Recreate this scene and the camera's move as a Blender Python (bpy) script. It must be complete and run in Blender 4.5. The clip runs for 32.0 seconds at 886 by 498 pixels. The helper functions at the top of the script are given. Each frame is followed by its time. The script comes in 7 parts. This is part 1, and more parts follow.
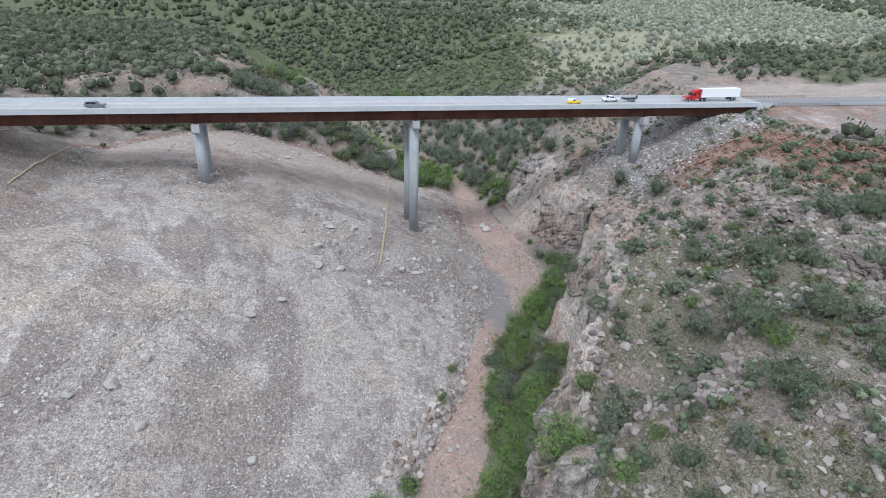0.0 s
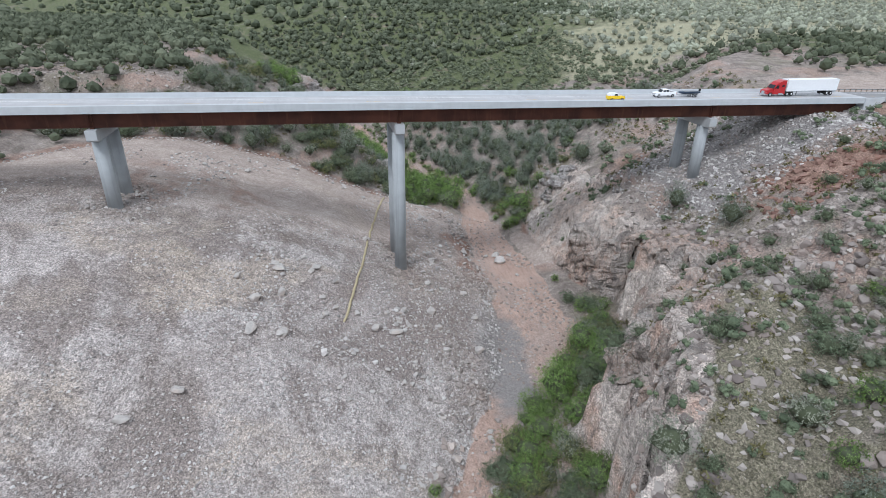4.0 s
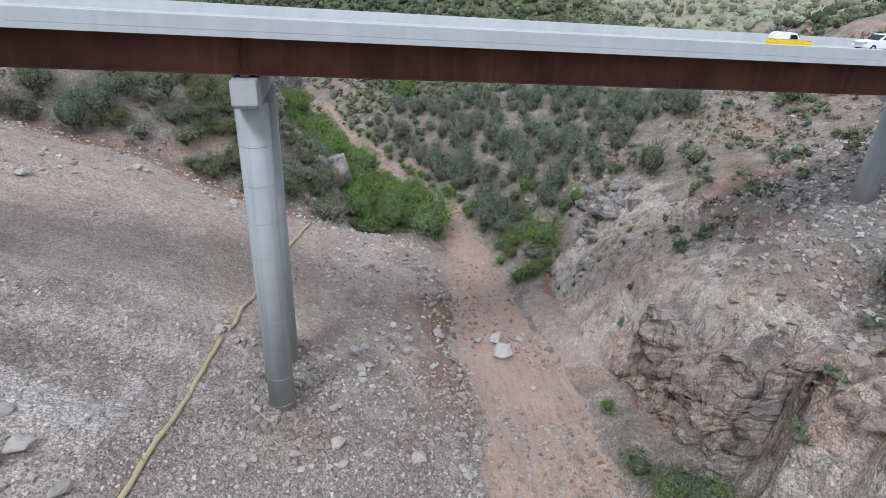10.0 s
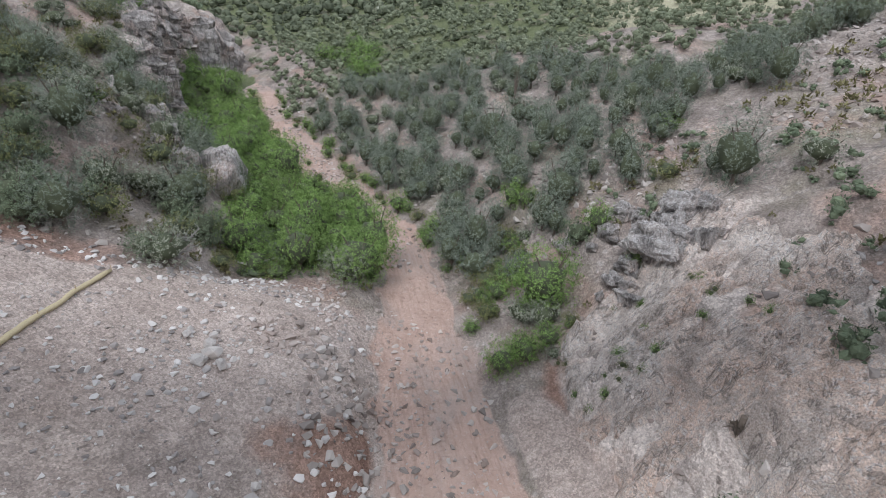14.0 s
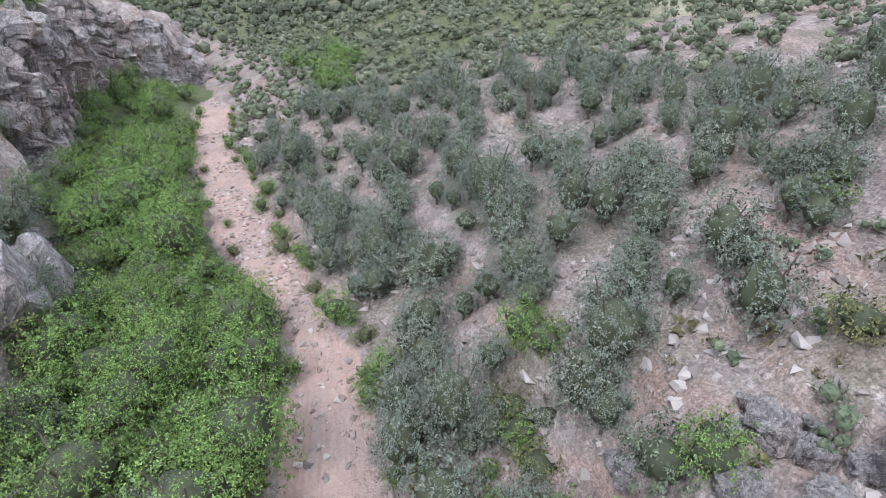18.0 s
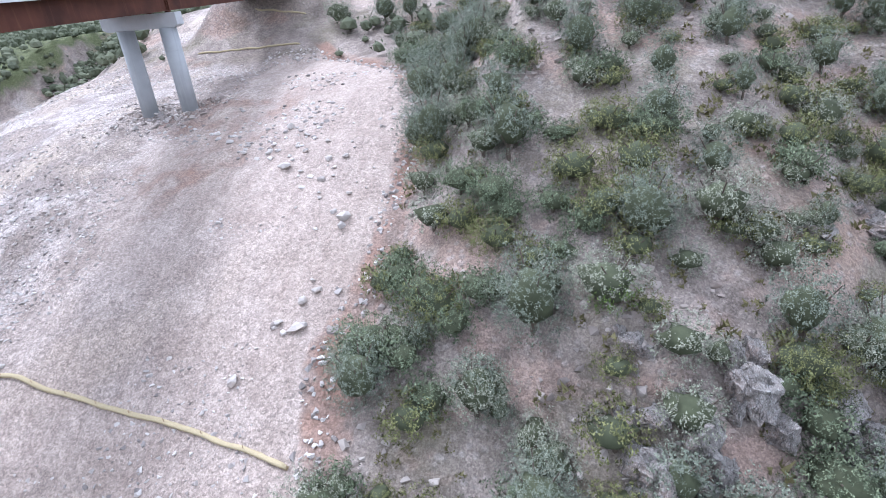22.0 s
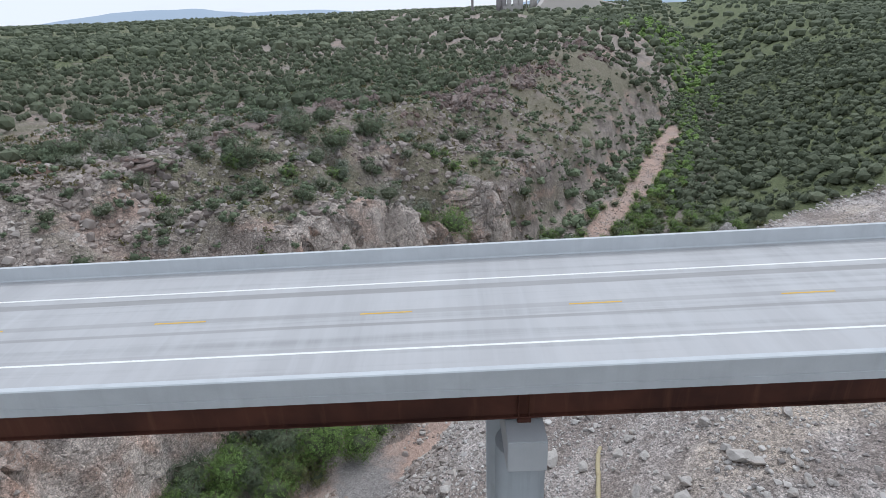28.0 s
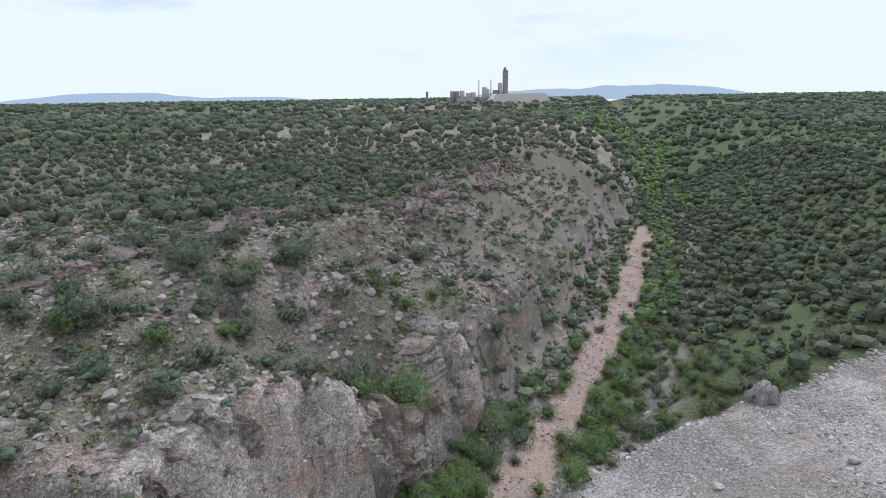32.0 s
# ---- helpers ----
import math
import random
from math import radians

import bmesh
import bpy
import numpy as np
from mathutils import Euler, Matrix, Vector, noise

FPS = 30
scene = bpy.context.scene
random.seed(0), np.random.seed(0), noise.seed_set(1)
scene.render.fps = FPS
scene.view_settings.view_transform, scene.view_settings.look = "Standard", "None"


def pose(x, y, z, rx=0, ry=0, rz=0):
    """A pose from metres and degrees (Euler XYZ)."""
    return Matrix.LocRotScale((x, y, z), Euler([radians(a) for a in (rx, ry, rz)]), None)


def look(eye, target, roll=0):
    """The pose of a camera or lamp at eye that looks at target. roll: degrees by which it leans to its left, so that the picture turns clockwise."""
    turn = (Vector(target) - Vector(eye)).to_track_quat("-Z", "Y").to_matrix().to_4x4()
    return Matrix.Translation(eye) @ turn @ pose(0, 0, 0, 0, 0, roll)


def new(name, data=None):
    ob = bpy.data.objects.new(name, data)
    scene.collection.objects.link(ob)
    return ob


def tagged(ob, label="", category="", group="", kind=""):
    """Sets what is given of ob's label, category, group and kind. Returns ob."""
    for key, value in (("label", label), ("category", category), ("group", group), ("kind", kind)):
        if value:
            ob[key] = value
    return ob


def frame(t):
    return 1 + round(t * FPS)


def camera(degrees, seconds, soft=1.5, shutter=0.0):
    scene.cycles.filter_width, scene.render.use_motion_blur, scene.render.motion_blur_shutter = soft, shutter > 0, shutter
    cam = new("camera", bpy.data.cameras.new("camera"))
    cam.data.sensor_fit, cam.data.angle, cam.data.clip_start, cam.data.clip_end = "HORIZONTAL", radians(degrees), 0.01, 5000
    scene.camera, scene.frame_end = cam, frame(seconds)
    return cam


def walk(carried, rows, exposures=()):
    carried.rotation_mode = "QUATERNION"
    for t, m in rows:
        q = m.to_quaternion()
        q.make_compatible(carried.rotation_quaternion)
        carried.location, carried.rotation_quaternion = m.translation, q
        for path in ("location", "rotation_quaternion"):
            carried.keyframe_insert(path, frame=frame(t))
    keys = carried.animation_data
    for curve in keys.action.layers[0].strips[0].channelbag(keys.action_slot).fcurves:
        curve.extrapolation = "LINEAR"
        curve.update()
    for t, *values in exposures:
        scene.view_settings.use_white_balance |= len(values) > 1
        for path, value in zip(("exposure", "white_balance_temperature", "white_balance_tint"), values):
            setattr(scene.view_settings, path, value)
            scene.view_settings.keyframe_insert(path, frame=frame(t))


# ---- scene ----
cam = camera(77.4, 32.0, 0.6)
# seconds, stops, kelvin, tint
EXPOSURES = [(0, 0.1, 5750, 8), (6, 0.07, 5900, 9), (9, 0.07, 5900, 9), (13, 0.22, 6000, 11), (16, 0.38, 5950, 14), (17, 0.52, 5850, 16), (19, 0.95, 5650, 15), (21, 1.22, 5500, 16), (22, 1.08, 5550, 16), (23, 0.85, 5700, 13), (25, 0.5, 5800, 10), (28, -0.05, 5900, 9), (30, -0.38, 5850, 9), (32, -0.02, 5750, 8)]
PATH = [
    (0, (-35.904, -161.449, 72.765), (-35.397, -159.716, 71.905), 1.80),
    (0.5, (-33.502, -156.760, 71.917), (-32.997, -155.026, 71.058), 1.70),
    (1, (-31.226, -151.972, 70.634), (-30.732, -150.233, 69.779), 1.60),
    (1.5, (-28.670, -147.003, 69.514), (-28.214, -145.254, 68.659), 1.60),
    (2, (-26.253, -141.978, 68.101), (-25.815, -140.222, 67.250), 1.40),
    (2.5, (-23.643, -137.010, 66.847), (-23.214, -135.252, 65.996), 1.20),
    (3, (-21.457, -132.371, 65.569), (-21.030, -130.611, 64.720), 1.10),
    (3.5, (-19.114, -127.599, 64.442), (-18.690, -125.838, 63.593), 0.90),
    (5.5, (-10.627, -106.387, 59.444), (-10.290, -104.611, 58.588), 1.30),
    (6, (-8.638, -100.998, 58.065), (-8.306, -99.221, 57.210), 1.30),
    (6.5, (-6.677, -95.368, 56.811), (-6.342, -93.591, 55.955), 1.40),
    (7, (-4.790, -89.578, 55.335), (-4.450, -87.803, 54.478), 1.60),
    (7.5, (-2.965, -83.483, 53.838), (-2.616, -81.714, 52.974), 1.80),
    (8, (-0.859, -77.431, 52.557), (-0.510, -75.666, 51.684), 2.00),
    (8.5, (1.177, -71.602, 50.767), (1.531, -69.838, 49.894), 2.10),
    (9, (2.898, -65.789, 48.691), (3.261, -64.023, 47.826), 2.20),
    (9.5, (4.908, -59.566, 46.953), (5.277, -57.804, 46.083), 2.50),
    (10, (7.065, -53.233, 45.329), (7.437, -51.478, 44.445), 2.90),
    (10.5, (9.059, -47.513, 43.513), (9.439, -45.761, 42.625), 3.10),
    (11, (10.652, -42.672, 41.769), (11.049, -40.922, 40.887), 3.20),
    (11.5, (12.941, -37.133, 39.852), (13.339, -35.382, 38.971), 3.10),
    (12, (14.831, -31.547, 37.991), (15.240, -29.797, 37.112), 3.50),
    (12.5, (17.011, -25.926, 36.071), (17.422, -24.176, 35.194), 3.60),
    (13, (19.117, -20.431, 34.228), (19.529, -18.680, 33.353), 3.80),
    (13.5, (21.192, -15.099, 32.556), (21.602, -13.348, 31.681), 3.80),
    (14, (23.461, -9.935, 30.821), (23.865, -8.183, 29.945), 3.56),
    (14.5, (25.795, -4.893, 29.181), (26.190, -3.140, 28.302), 3.19),
    (15, (28.066, 0.072, 27.791), (28.450, 1.827, 26.912), 2.80),
    (15.5, (30.144, 5.007, 26.810), (30.517, 6.764, 25.931), 2.51),
    (16, (31.901, 9.956, 26.394), (32.265, 11.717, 25.518), 2.42),
    (16.5, (33.497, 14.763, 26.326), (33.848, 16.528, 25.453), 2.28),
    (17, (35.057, 19.489, 26.451), (35.400, 21.255, 25.578), 2.08),
    (17.5, (36.490, 24.199, 26.734), (36.830, 25.965, 25.858), 2.01),
    (18, (37.687, 28.814, 27.331), (38.017, 30.579, 26.449), 1.81),
    (18.5, (38.696, 33.793, 28.087), (38.933, 35.571, 27.203), 1.76),
    (19, (39.387, 39.193, 28.826), (39.307, 40.982, 27.935), 1.44),
    (19.5, (39.809, 44.686, 29.538), (39.203, 46.367, 28.642), 0.51),
    (20, (39.859, 49.768, 30.481), (38.831, 51.230, 29.585), -0.52),
    (20.5, (39.189, 54.458, 31.792), (37.815, 55.605, 30.901), -1.68),
    (21, (37.977, 58.688, 33.800), (36.328, 59.390, 32.912), -2.95),
    (21.5, (36.099, 62.192, 36.227), (34.315, 62.394, 35.346), -4.06),
    (22, (33.628, 64.464, 38.842), (31.855, 64.139, 37.976), -5.49),
    (22.5, (30.959, 65.547, 41.742), (29.318, 64.778, 40.895), -5.33),
    (23, (27.542, 65.252, 44.175), (26.099, 64.143, 43.345), -4.60),
    (23.5, (23.545, 63.680, 46.209), (22.342, 62.308, 45.393), -4.15),
    (24, (19.691, 61.376, 48.166), (18.833, 59.758, 47.362), -3.58),
    (24.5, (15.918, 58.436, 50.169), (15.479, 56.650, 49.382), -3.30),
    (25, (12.614, 55.055, 51.861), (12.521, 53.213, 51.087), -3.10),
    (25.5, (9.795, 51.841, 53.613), (9.832, 49.997, 52.839), -3.10),
    (27.5, (4.670, 32.583, 56.910), (4.710, 30.750, 56.111), -2.60),
    (28, (3.743, 28.088, 57.216), (3.773, 26.259, 56.409), -2.45),
    (28.5, (2.959, 23.471, 57.330), (2.974, 21.643, 56.518), -2.30),
    (29, (2.452, 18.904, 57.482), (2.448, 17.078, 56.666), -1.95),
    (29.3, (2.088, 16.181, 57.835), (2.071, 14.361, 57.006), -1.65),
    (29.5, (1.826, 14.221, 57.697), (1.805, 12.398, 56.876), -1.80),
    (30, (1.770, 9.357, 57.534), (1.730, 7.535, 56.711), -1.75),
    (30.5, (1.648, 4.304, 57.538), (1.587, 2.484, 56.710), -1.65),
    (31, (1.752, -1.080, 57.702), (1.670, -2.901, 56.877), -1.45),
    (31.5, (2.219, -6.640, 58.056), (2.105, -8.508, 57.351), -1.15),
    (32, (2.474, -11.992, 58.079), (2.332, -13.914, 57.542), -0.80),
]
walk(cam, [(t, look(eye, target, roll)) for t, eye, target, roll in PATH], EXPOSURES)

# ---- light ----
SUN_EL, SUN_AZ = 52.0, 215.0
world = bpy.data.worlds.new("sky")
scene.world = world
world.use_nodes = True
wn, wl = world.node_tree.nodes, world.node_tree.links
wn.clear()
w_out = wn.new("ShaderNodeOutputWorld")
w_bg = wn.new("ShaderNodeBackground")
w_sky = wn.new("ShaderNodeTexSky")
w_sky.sky_type = "NISHITA"
w_sky.sun_disc = False
w_sky.altitude, w_sky.dust_density = 1300, 0.3
w_sky.sun_elevation, w_sky.sun_rotation = radians(SUN_EL), radians(SUN_AZ)
w_geo = wn.new("ShaderNodeTexCoord")
w_map = wn.new("ShaderNodeMapping")
w_map.inputs["Scale"].default_value = (1.0, 1.0, 4.5)
w_noise = wn.new("ShaderNodeTexNoise")
w_noise.inputs["Scale"].default_value = 2.2
w_noise.inputs["Detail"].default_value = 6.0
w_noise.inputs["Roughness"].default_value = 0.55
w_ramp = wn.new("ShaderNodeValToRGB")
w_ramp.color_ramp.elements[0].position, w_ramp.color_ramp.elements[1].position = 0.2, 0.46
w_mix = wn.new("ShaderNodeMixRGB")
w_mix.inputs["Color2"].default_value = (9.8, 10.0, 10.4, 1)
wl.new(w_geo.outputs["Generated"], w_map.inputs["Vector"])
wl.new(w_map.outputs[0], w_noise.inputs["Vector"])
wl.new(w_noise.outputs["Fac"], w_ramp.inputs[0])
wl.new(w_ramp.outputs[0], w_mix.inputs[0])
wl.new(w_sky.outputs[0], w_mix.inputs["Color1"])
wl.new(w_mix.outputs[0], w_bg.inputs[0])
w_bg.inputs[1].default_value = 0.095
wl.new(w_bg.outputs[0], w_out.inputs[0])

sun_data = bpy.data.lights.new("sun", "SUN")
sun_data.energy, sun_data.angle, sun_data.color = 1.7, radians(12), (1.0, 0.975, 0.95)
sun = new("sun", sun_data)
_a, _e = radians(SUN_AZ), radians(SUN_EL)
sun_from = Vector((math.sin(_a) * math.cos(_e), math.cos(_a) * math.cos(_e), math.sin(_e)))
sun.matrix_world = look(sun_from * 300, (0, 0, 0))


# ---- materials ----
class Nodes:
    """A short way to write node materials."""

    def __init__(self, name, scale=1.0):
        self.mat = bpy.data.materials.new(name)
        self.mat.use_nodes = True
        self.t = self.mat.node_tree
        self.bsdf = self.t.nodes["Principled BSDF"]
        self.coord = self.t.nodes.new("ShaderNodeTexCoord")
        self.place = self.coord.outputs["Object"]
        if scale != 1.0:
            self.place = self.stretch(scale, scale, scale)

    def node(self, kind, **values):
        n = self.t.nodes.new(kind)
        for k, v in values.items():
            n.inputs[k.replace("_", " ")].default_value = v
        return n

    def link(self, a, b):
        self.t.links.new(a, b)

    def noise(self, scale, detail=4.0, rough=0.55, vec=None, dist=0.0):
        n = self.node("ShaderNodeTexNoise", Scale=scale, Detail=detail, Roughness=rough, Distortion=dist)
        self.link(vec or self.place, n.inputs["Vector"])
        return n.outputs["Fac"]

    def voronoi(self, scale, vec=None, out="Distance", feature="F1"):
        n = self.node("ShaderNodeTexVoronoi", Scale=scale)
        n.feature = feature
        self.link(vec or self.place, n.inputs["Vector"])
        return n.outputs[out]

    def stretch(self, sx, sy, sz, rot=(0, 0, 0)):
        n = self.node("ShaderNodeMapping")
        n.inputs["Scale"].default_value = (sx, sy, sz)
        n.inputs["Rotation"].default_value = rot
        self.link(self.place, n.inputs["Vector"])
        return n.outputs[0]

    def ramp(self, fac, stops):
        n = self.t.nodes.new("ShaderNodeValToRGB")
        e = n.color_ramp.elements
        while len(e) < len(stops):
            e.new(0.5)
        for el, (p, c) in zip(e, stops):
            el.position = p
            el.color = (c, c, c, 1) if isinstance(c, (int, float)) else (*c, 1)
        self.link(fac, n.inputs[0])
        return n.outputs[0]

    def mix(self, fac, a, b, how="MIX"):
        n = self.t.nodes.new("ShaderNodeMixRGB")
        n.blend_type = how
        for v, s in ((fac, 0), (a, 1), (b, 2)):
            if isinstance(v, (int, float)):
                n.inputs[s].default_value = v if s == 0 else (v, v, v, 1)
            elif isinstance(v, tuple):
                n.inputs[s].default_value = (*v, 1)
            else:
                self.link(v, n.inputs[s])
        return n.outputs[0]

    def math(self, op, a, b=0.0, clamp=False):
        n = self.t.nodes.new("ShaderNodeMath")
        n.operation = op
        n.use_clamp = clamp
        for v, s in ((a, 0), (b, 1)):
            if isinstance(v, (int, float)):
                n.inputs[s].default_value = v
            else:
                self.link(v, n.inputs[s])
        return n.outputs[0]

    def attr(self, name):
        n = self.t.nodes.new("ShaderNodeAttribute")
        n.attribute_name = name
        return n.outputs["Fac"]

    def rand(self):
        return self.t.nodes.new("ShaderNodeObjectInfo").outputs["Random"]

    def island(self):
        return self.t.nodes.new("ShaderNodeNewGeometry").outputs["Random Per Island"]

    def bump(self, height, strength, distance):
        n = self.node("ShaderNodeBump", Strength=strength, Distance=distance)
        self.link(height, n.inputs["Height"])
        self.link(n.outputs[0], self.bsdf.inputs["Normal"])

    def done(self, color=None, rough=0.9, metal=0.0, spec=0.3):
        if color is not None:
            if isinstance(color, tuple):
                self.bsdf.inputs["Base Color"].default_value = (*color, 1)
            else:
                self.link(color, self.bsdf.inputs["Base Color"])
        if isinstance(rough, (int, float)):
            self.bsdf.inputs["Roughness"].default_value = rough
        else:
            self.link(rough, self.bsdf.inputs["Roughness"])
        self.bsdf.inputs["Metallic"].default_value = metal
        self.bsdf.inputs["Specular IOR Level"].default_value = spec
        return self.mat


def ground_material():
    n = Nodes("ground_earth")
    big, mid, fine = n.noise(0.035, 5), n.noise(0.28, 5, 0.6), n.noise(2.6, 4, 0.65)
    stone = n.ramp(n.voronoi(1.1), [(0.0, 1.0), (0.28, 0.75), (0.45, 0.0)])
    # blasted fill: pale grey gravel with tan and brown drifts
    fill = n.mix(n.ramp(big, [(0.38, 0.0), (0.62, 1.0)]), (0.475, 0.432, 0.41), (0.405, 0.362, 0.34))
    drift = n.noise(0.05, 5, 0.6, n.stretch(1.0, 0.5, 1.0, (0, 0, 0.5)), 1.2)
    fill = n.mix(n.ramp(drift, [(0.47, 0.0), (0.56, 0.9)]), fill, (0.25, 0.212, 0.193))
    fill = n.mix(n.ramp(n.noise(0.06, 4, 0.55, n.stretch(0.6, 1, 1)), [(0.50, 0.0), (0.62, 0.9)]), fill, (0.44, 0.375, 0.315))
    fill = n.mix(n.ramp(n.noise(0.16, 5, 0.65, None, 0.8), [(0.5, 0.0), (0.62, 0.75)]), fill, (0.245, 0.21, 0.19))
    fill = n.mix(n.ramp(mid, [(0.5, 0.0), (0.7, 0.4)]), fill, (0.30, 0.268, 0.25))
    fill = n.mix(n.ramp(n.noise(0.021, 3, 0.5), [(0.5, 0.0), (0.62, 0.6)]), fill, (0.27, 0.225, 0.20))
    fill = n.mix(n.math("MULTIPLY", n.ramp(n.noise(1.0, 3, 0.5, n.stretch(0.10, 2.2, 1.0, (0, 0, 0.35))), [(0.5, 0.0), (0.62, 1.0)]), 0.3), fill, (0.22, 0.19, 0.172))
    # single pale and dark stones in it
    chips = n.math("MULTIPLY", n.ramp(n.voronoi(2.1), [(0.24, 1.0), (0.33, 0.0)]), n.ramp(n.voronoi(2.1, out="Color"), [(0.46, 0.0), (0.54, 1.0)]))
    fill = n.mix(n.math("MULTIPLY", chips, n.ramp(n.noise(0.25, 4), [(0.46, 0.05), (0.60, 0.6)])), fill, (0.58, 0.555, 0.53))
    pits = n.math("MULTIPLY", n.ramp(n.voronoi(3.3), [(0.22, 1.0), (0.34, 0.0)]), n.ramp(n.voronoi(3.3, out="Color"), [(0.47, 0.0), (0.55, 0.9)]))
    fill = n.mix(n.math("MULTIPLY", pits, 0.75), fill, (0.17, 0.148, 0.137))
    # natural hillside: brown soil, dry grass and grey stones
    soil = n.mix(n.ramp(mid, [(0.35, 0.0), (0.65, 1.0)]), (0.185, 0.157, 0.139), (0.33, 0.286, 0.255))
    soil = n.mix(n.ramp(n.noise(0.09, 4), [(0.48, 0.0), (0.68, 0.55)]), soil, (0.19, 0.175, 0.12))
    soil = n.mix(n.ramp(n.noise(0.06, 4, 0.6, n.stretch(1, 1, 2.5)), [(0.52, 0.0), (0.62, 0.6)]), soil, (0.36, 0.255, 0.21))
    soil = n.mix(n.math("MULTIPLY", stone, n.ramp(mid, [(0.42, 0.05), (0.62, 0.65)])), soil, (0.40, 0.365, 0.34))
    # wash: pink sand and cobbles
    wash = n.mix(n.ramp(mid, [(0.35, 0.0), (0.68, 1.0)]), (0.47, 0.345, 0.287), (0.385, 0.275, 0.225))
    wash = n.mix(n.ramp(fine, [(0.55, 0.0), (0.75, 0.5)]), wash, (0.56, 0.49, 0.45))
    wash = n.mix(n.ramp(n.noise(0.14, 4, 0.6, n.stretch(1, 0.5, 1)), [(0.48, 0.0), (0.60, 0.55)]), wash, (0.335, 0.285, 0.257))
    wash = n.mix(n.ramp(n.noise(1.1, 4, 0.6, n.stretch(2.2, 0.25, 1, (0, 0, -0.35))), [(0.50, 0.0), (0.64, 0.55)]), wash, (0.31, 0.215, 0.175))
    # bare rock
    strata = n.noise(0.5, 6, 0.65, n.stretch(0.6, 0.6, 1.0, (0.2, 0.15, 0)), 0.8)
    rock = n.mix(n.ramp(strata, [(0.36, 0.0), (0.62, 1.0)]), (0.34, 0.295, 0.265), (0.57, 0.505, 0.455))
    rock = n.mix(n.ramp(n.noise(0.12, 5), [(0.5, 0.0), (0.68, 0.7)]), rock, (0.42, 0.26, 0.19))
    rock = n.mix(n.ramp(n.noise(0.8, 5, 0.6, n.stretch(1, 1, 0.18)), [(0.55, 0.0), (0.75, 0.6)]), rock, (0.13, 0.12, 0.115))
    seam = n.ramp(n.voronoi(0.42, n.stretch(1.0, 1.0, 0.7, (0.3, 0.2, 0)), "Distance", "DISTANCE_TO_EDGE"), [(0.0, 0.0), (0.09, 1.0)])
    red = n.mix(n.ramp(mid, [(0.4, 0.0), (0.65, 1.0)]), (0.205, 0.128, 0.10), (0.315, 0.215, 0.172))

    def edge(name, a=0.35, b=0.65):
        v = n.math("ADD", n.attr(name), n.math("ADD", n.math("MULTIPLY", n.math("SUBTRACT", mid, 0.5), 0.7), n.math("MULTIPLY", n.math("SUBTRACT", n.noise(0.09, 4), 0.5), 0.9)))
        return n.ramp(v, [(a, 0.0), (b, 1.0)])

    # graded fill beyond the bridge: pale tan soil with faint streaks along the slope
    tan = n.mix(n.ramp(mid, [(0.4, 0.0), (0.65, 1.0)]), (0.44, 0.372, 0.328), (0.365, 0.302, 0.263))
    tan = n.mix(n.ramp(n.noise(0.55, 4, 0.6, n.stretch(0.12, 1.6, 1.0, (0, 0, 0.5))), [(0.48, 0.0), (0.64, 0.5)]), tan, (0.285, 0.23, 0.198))
    tan = n.mix(n.ramp(n.noise(0.05, 4), [(0.5, 0.0), (0.64, 0.5)]), tan, (0.29, 0.225, 0.19))
    fill = n.mix(n.math("MULTIPLY", n.attr("tan"), 0.85), fill, tan)
    col = n.mix(edge("fill"), soil, fill)
    col = n.mix(edge("green"), col, n.mix(n.ramp(fine, [(0.35, 0.0), (0.65, 1.0)]), (0.080, 0.10, 0.05), (0.155, 0.17, 0.09)))
    # paler grass on the eastern hills; sunlight there is put into the colour
    col = n.mix(edge("sunlit_dry"), col, n.mix(n.ramp(fine, [(0.35, 0.0), (0.65, 1.0)]), (0.27, 0.262, 0.175), (0.40, 0.38, 0.27)))
    col = n.mix(edge("olive"), col, n.mix(n.ramp(fine, [(0.35, 0.0), (0.65, 1.0)]), (0.125, 0.118, 0.082), (0.235, 0.21, 0.16)))
    # brown soil near the wash, and the shade painted under the deck
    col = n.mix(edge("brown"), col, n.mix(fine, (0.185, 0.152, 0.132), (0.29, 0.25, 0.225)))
    col = n.mix(edge("red"), col, red)
    col = n.mix(edge("rock"), col, rock)
    col = n.mix(edge("wash", 0.4, 0.62), col, wash)
    col = n.mix(edge("dark"), col, n.mix(fine, (0.20, 0.185, 0.178), (0.32, 0.298, 0.285)))
    speck = n.math("SUBTRACT", n.math("SUBTRACT", 0.85, n.math("MULTIPLY", n.attr("wash"), 0.45)), n.math("MULTIPLY", n.attr("tan"), 0.35))
    col = n.mix(speck, col, n.mix(1.0, col, n.ramp(n.voronoi(5.2, out="Color"), [(0.2, 0.62), (0.5, 1.0), (0.8, 1.44)]), "MULTIPLY"))
    col = n.mix(speck, col, n.mix(1.0, col, n.ramp(n.voronoi(1.9, out="Color"), [(0.2, 0.87), (0.5, 1.0), (0.8, 1.14)]), "MULTIPLY"))
    col = n.mix(speck, col, n.mix(1.0, col, n.ramp(n.noise(7.0, 3, 0.7), [(0.36, 0.64), (0.5, 1.02), (0.64, 1.42)]), "MULTIPLY"))
    h = n.math("ADD", n.math("MULTIPLY", fine, 0.2), n.math("ADD", n.math("MULTIPLY", stone, 0.22), n.math("MULTIPLY", n.noise(6.5, 3, 0.7), 0.22)))
    h = n.math("ADD", h, n.math("MULTIPLY", strata, n.math("MULTIPLY", n.attr("rock"), 0.7)))
    h = n.math("ADD", h, n.math("MULTIPLY", seam, n.math("MULTIPLY", n.attr("rock"), 0.25)))
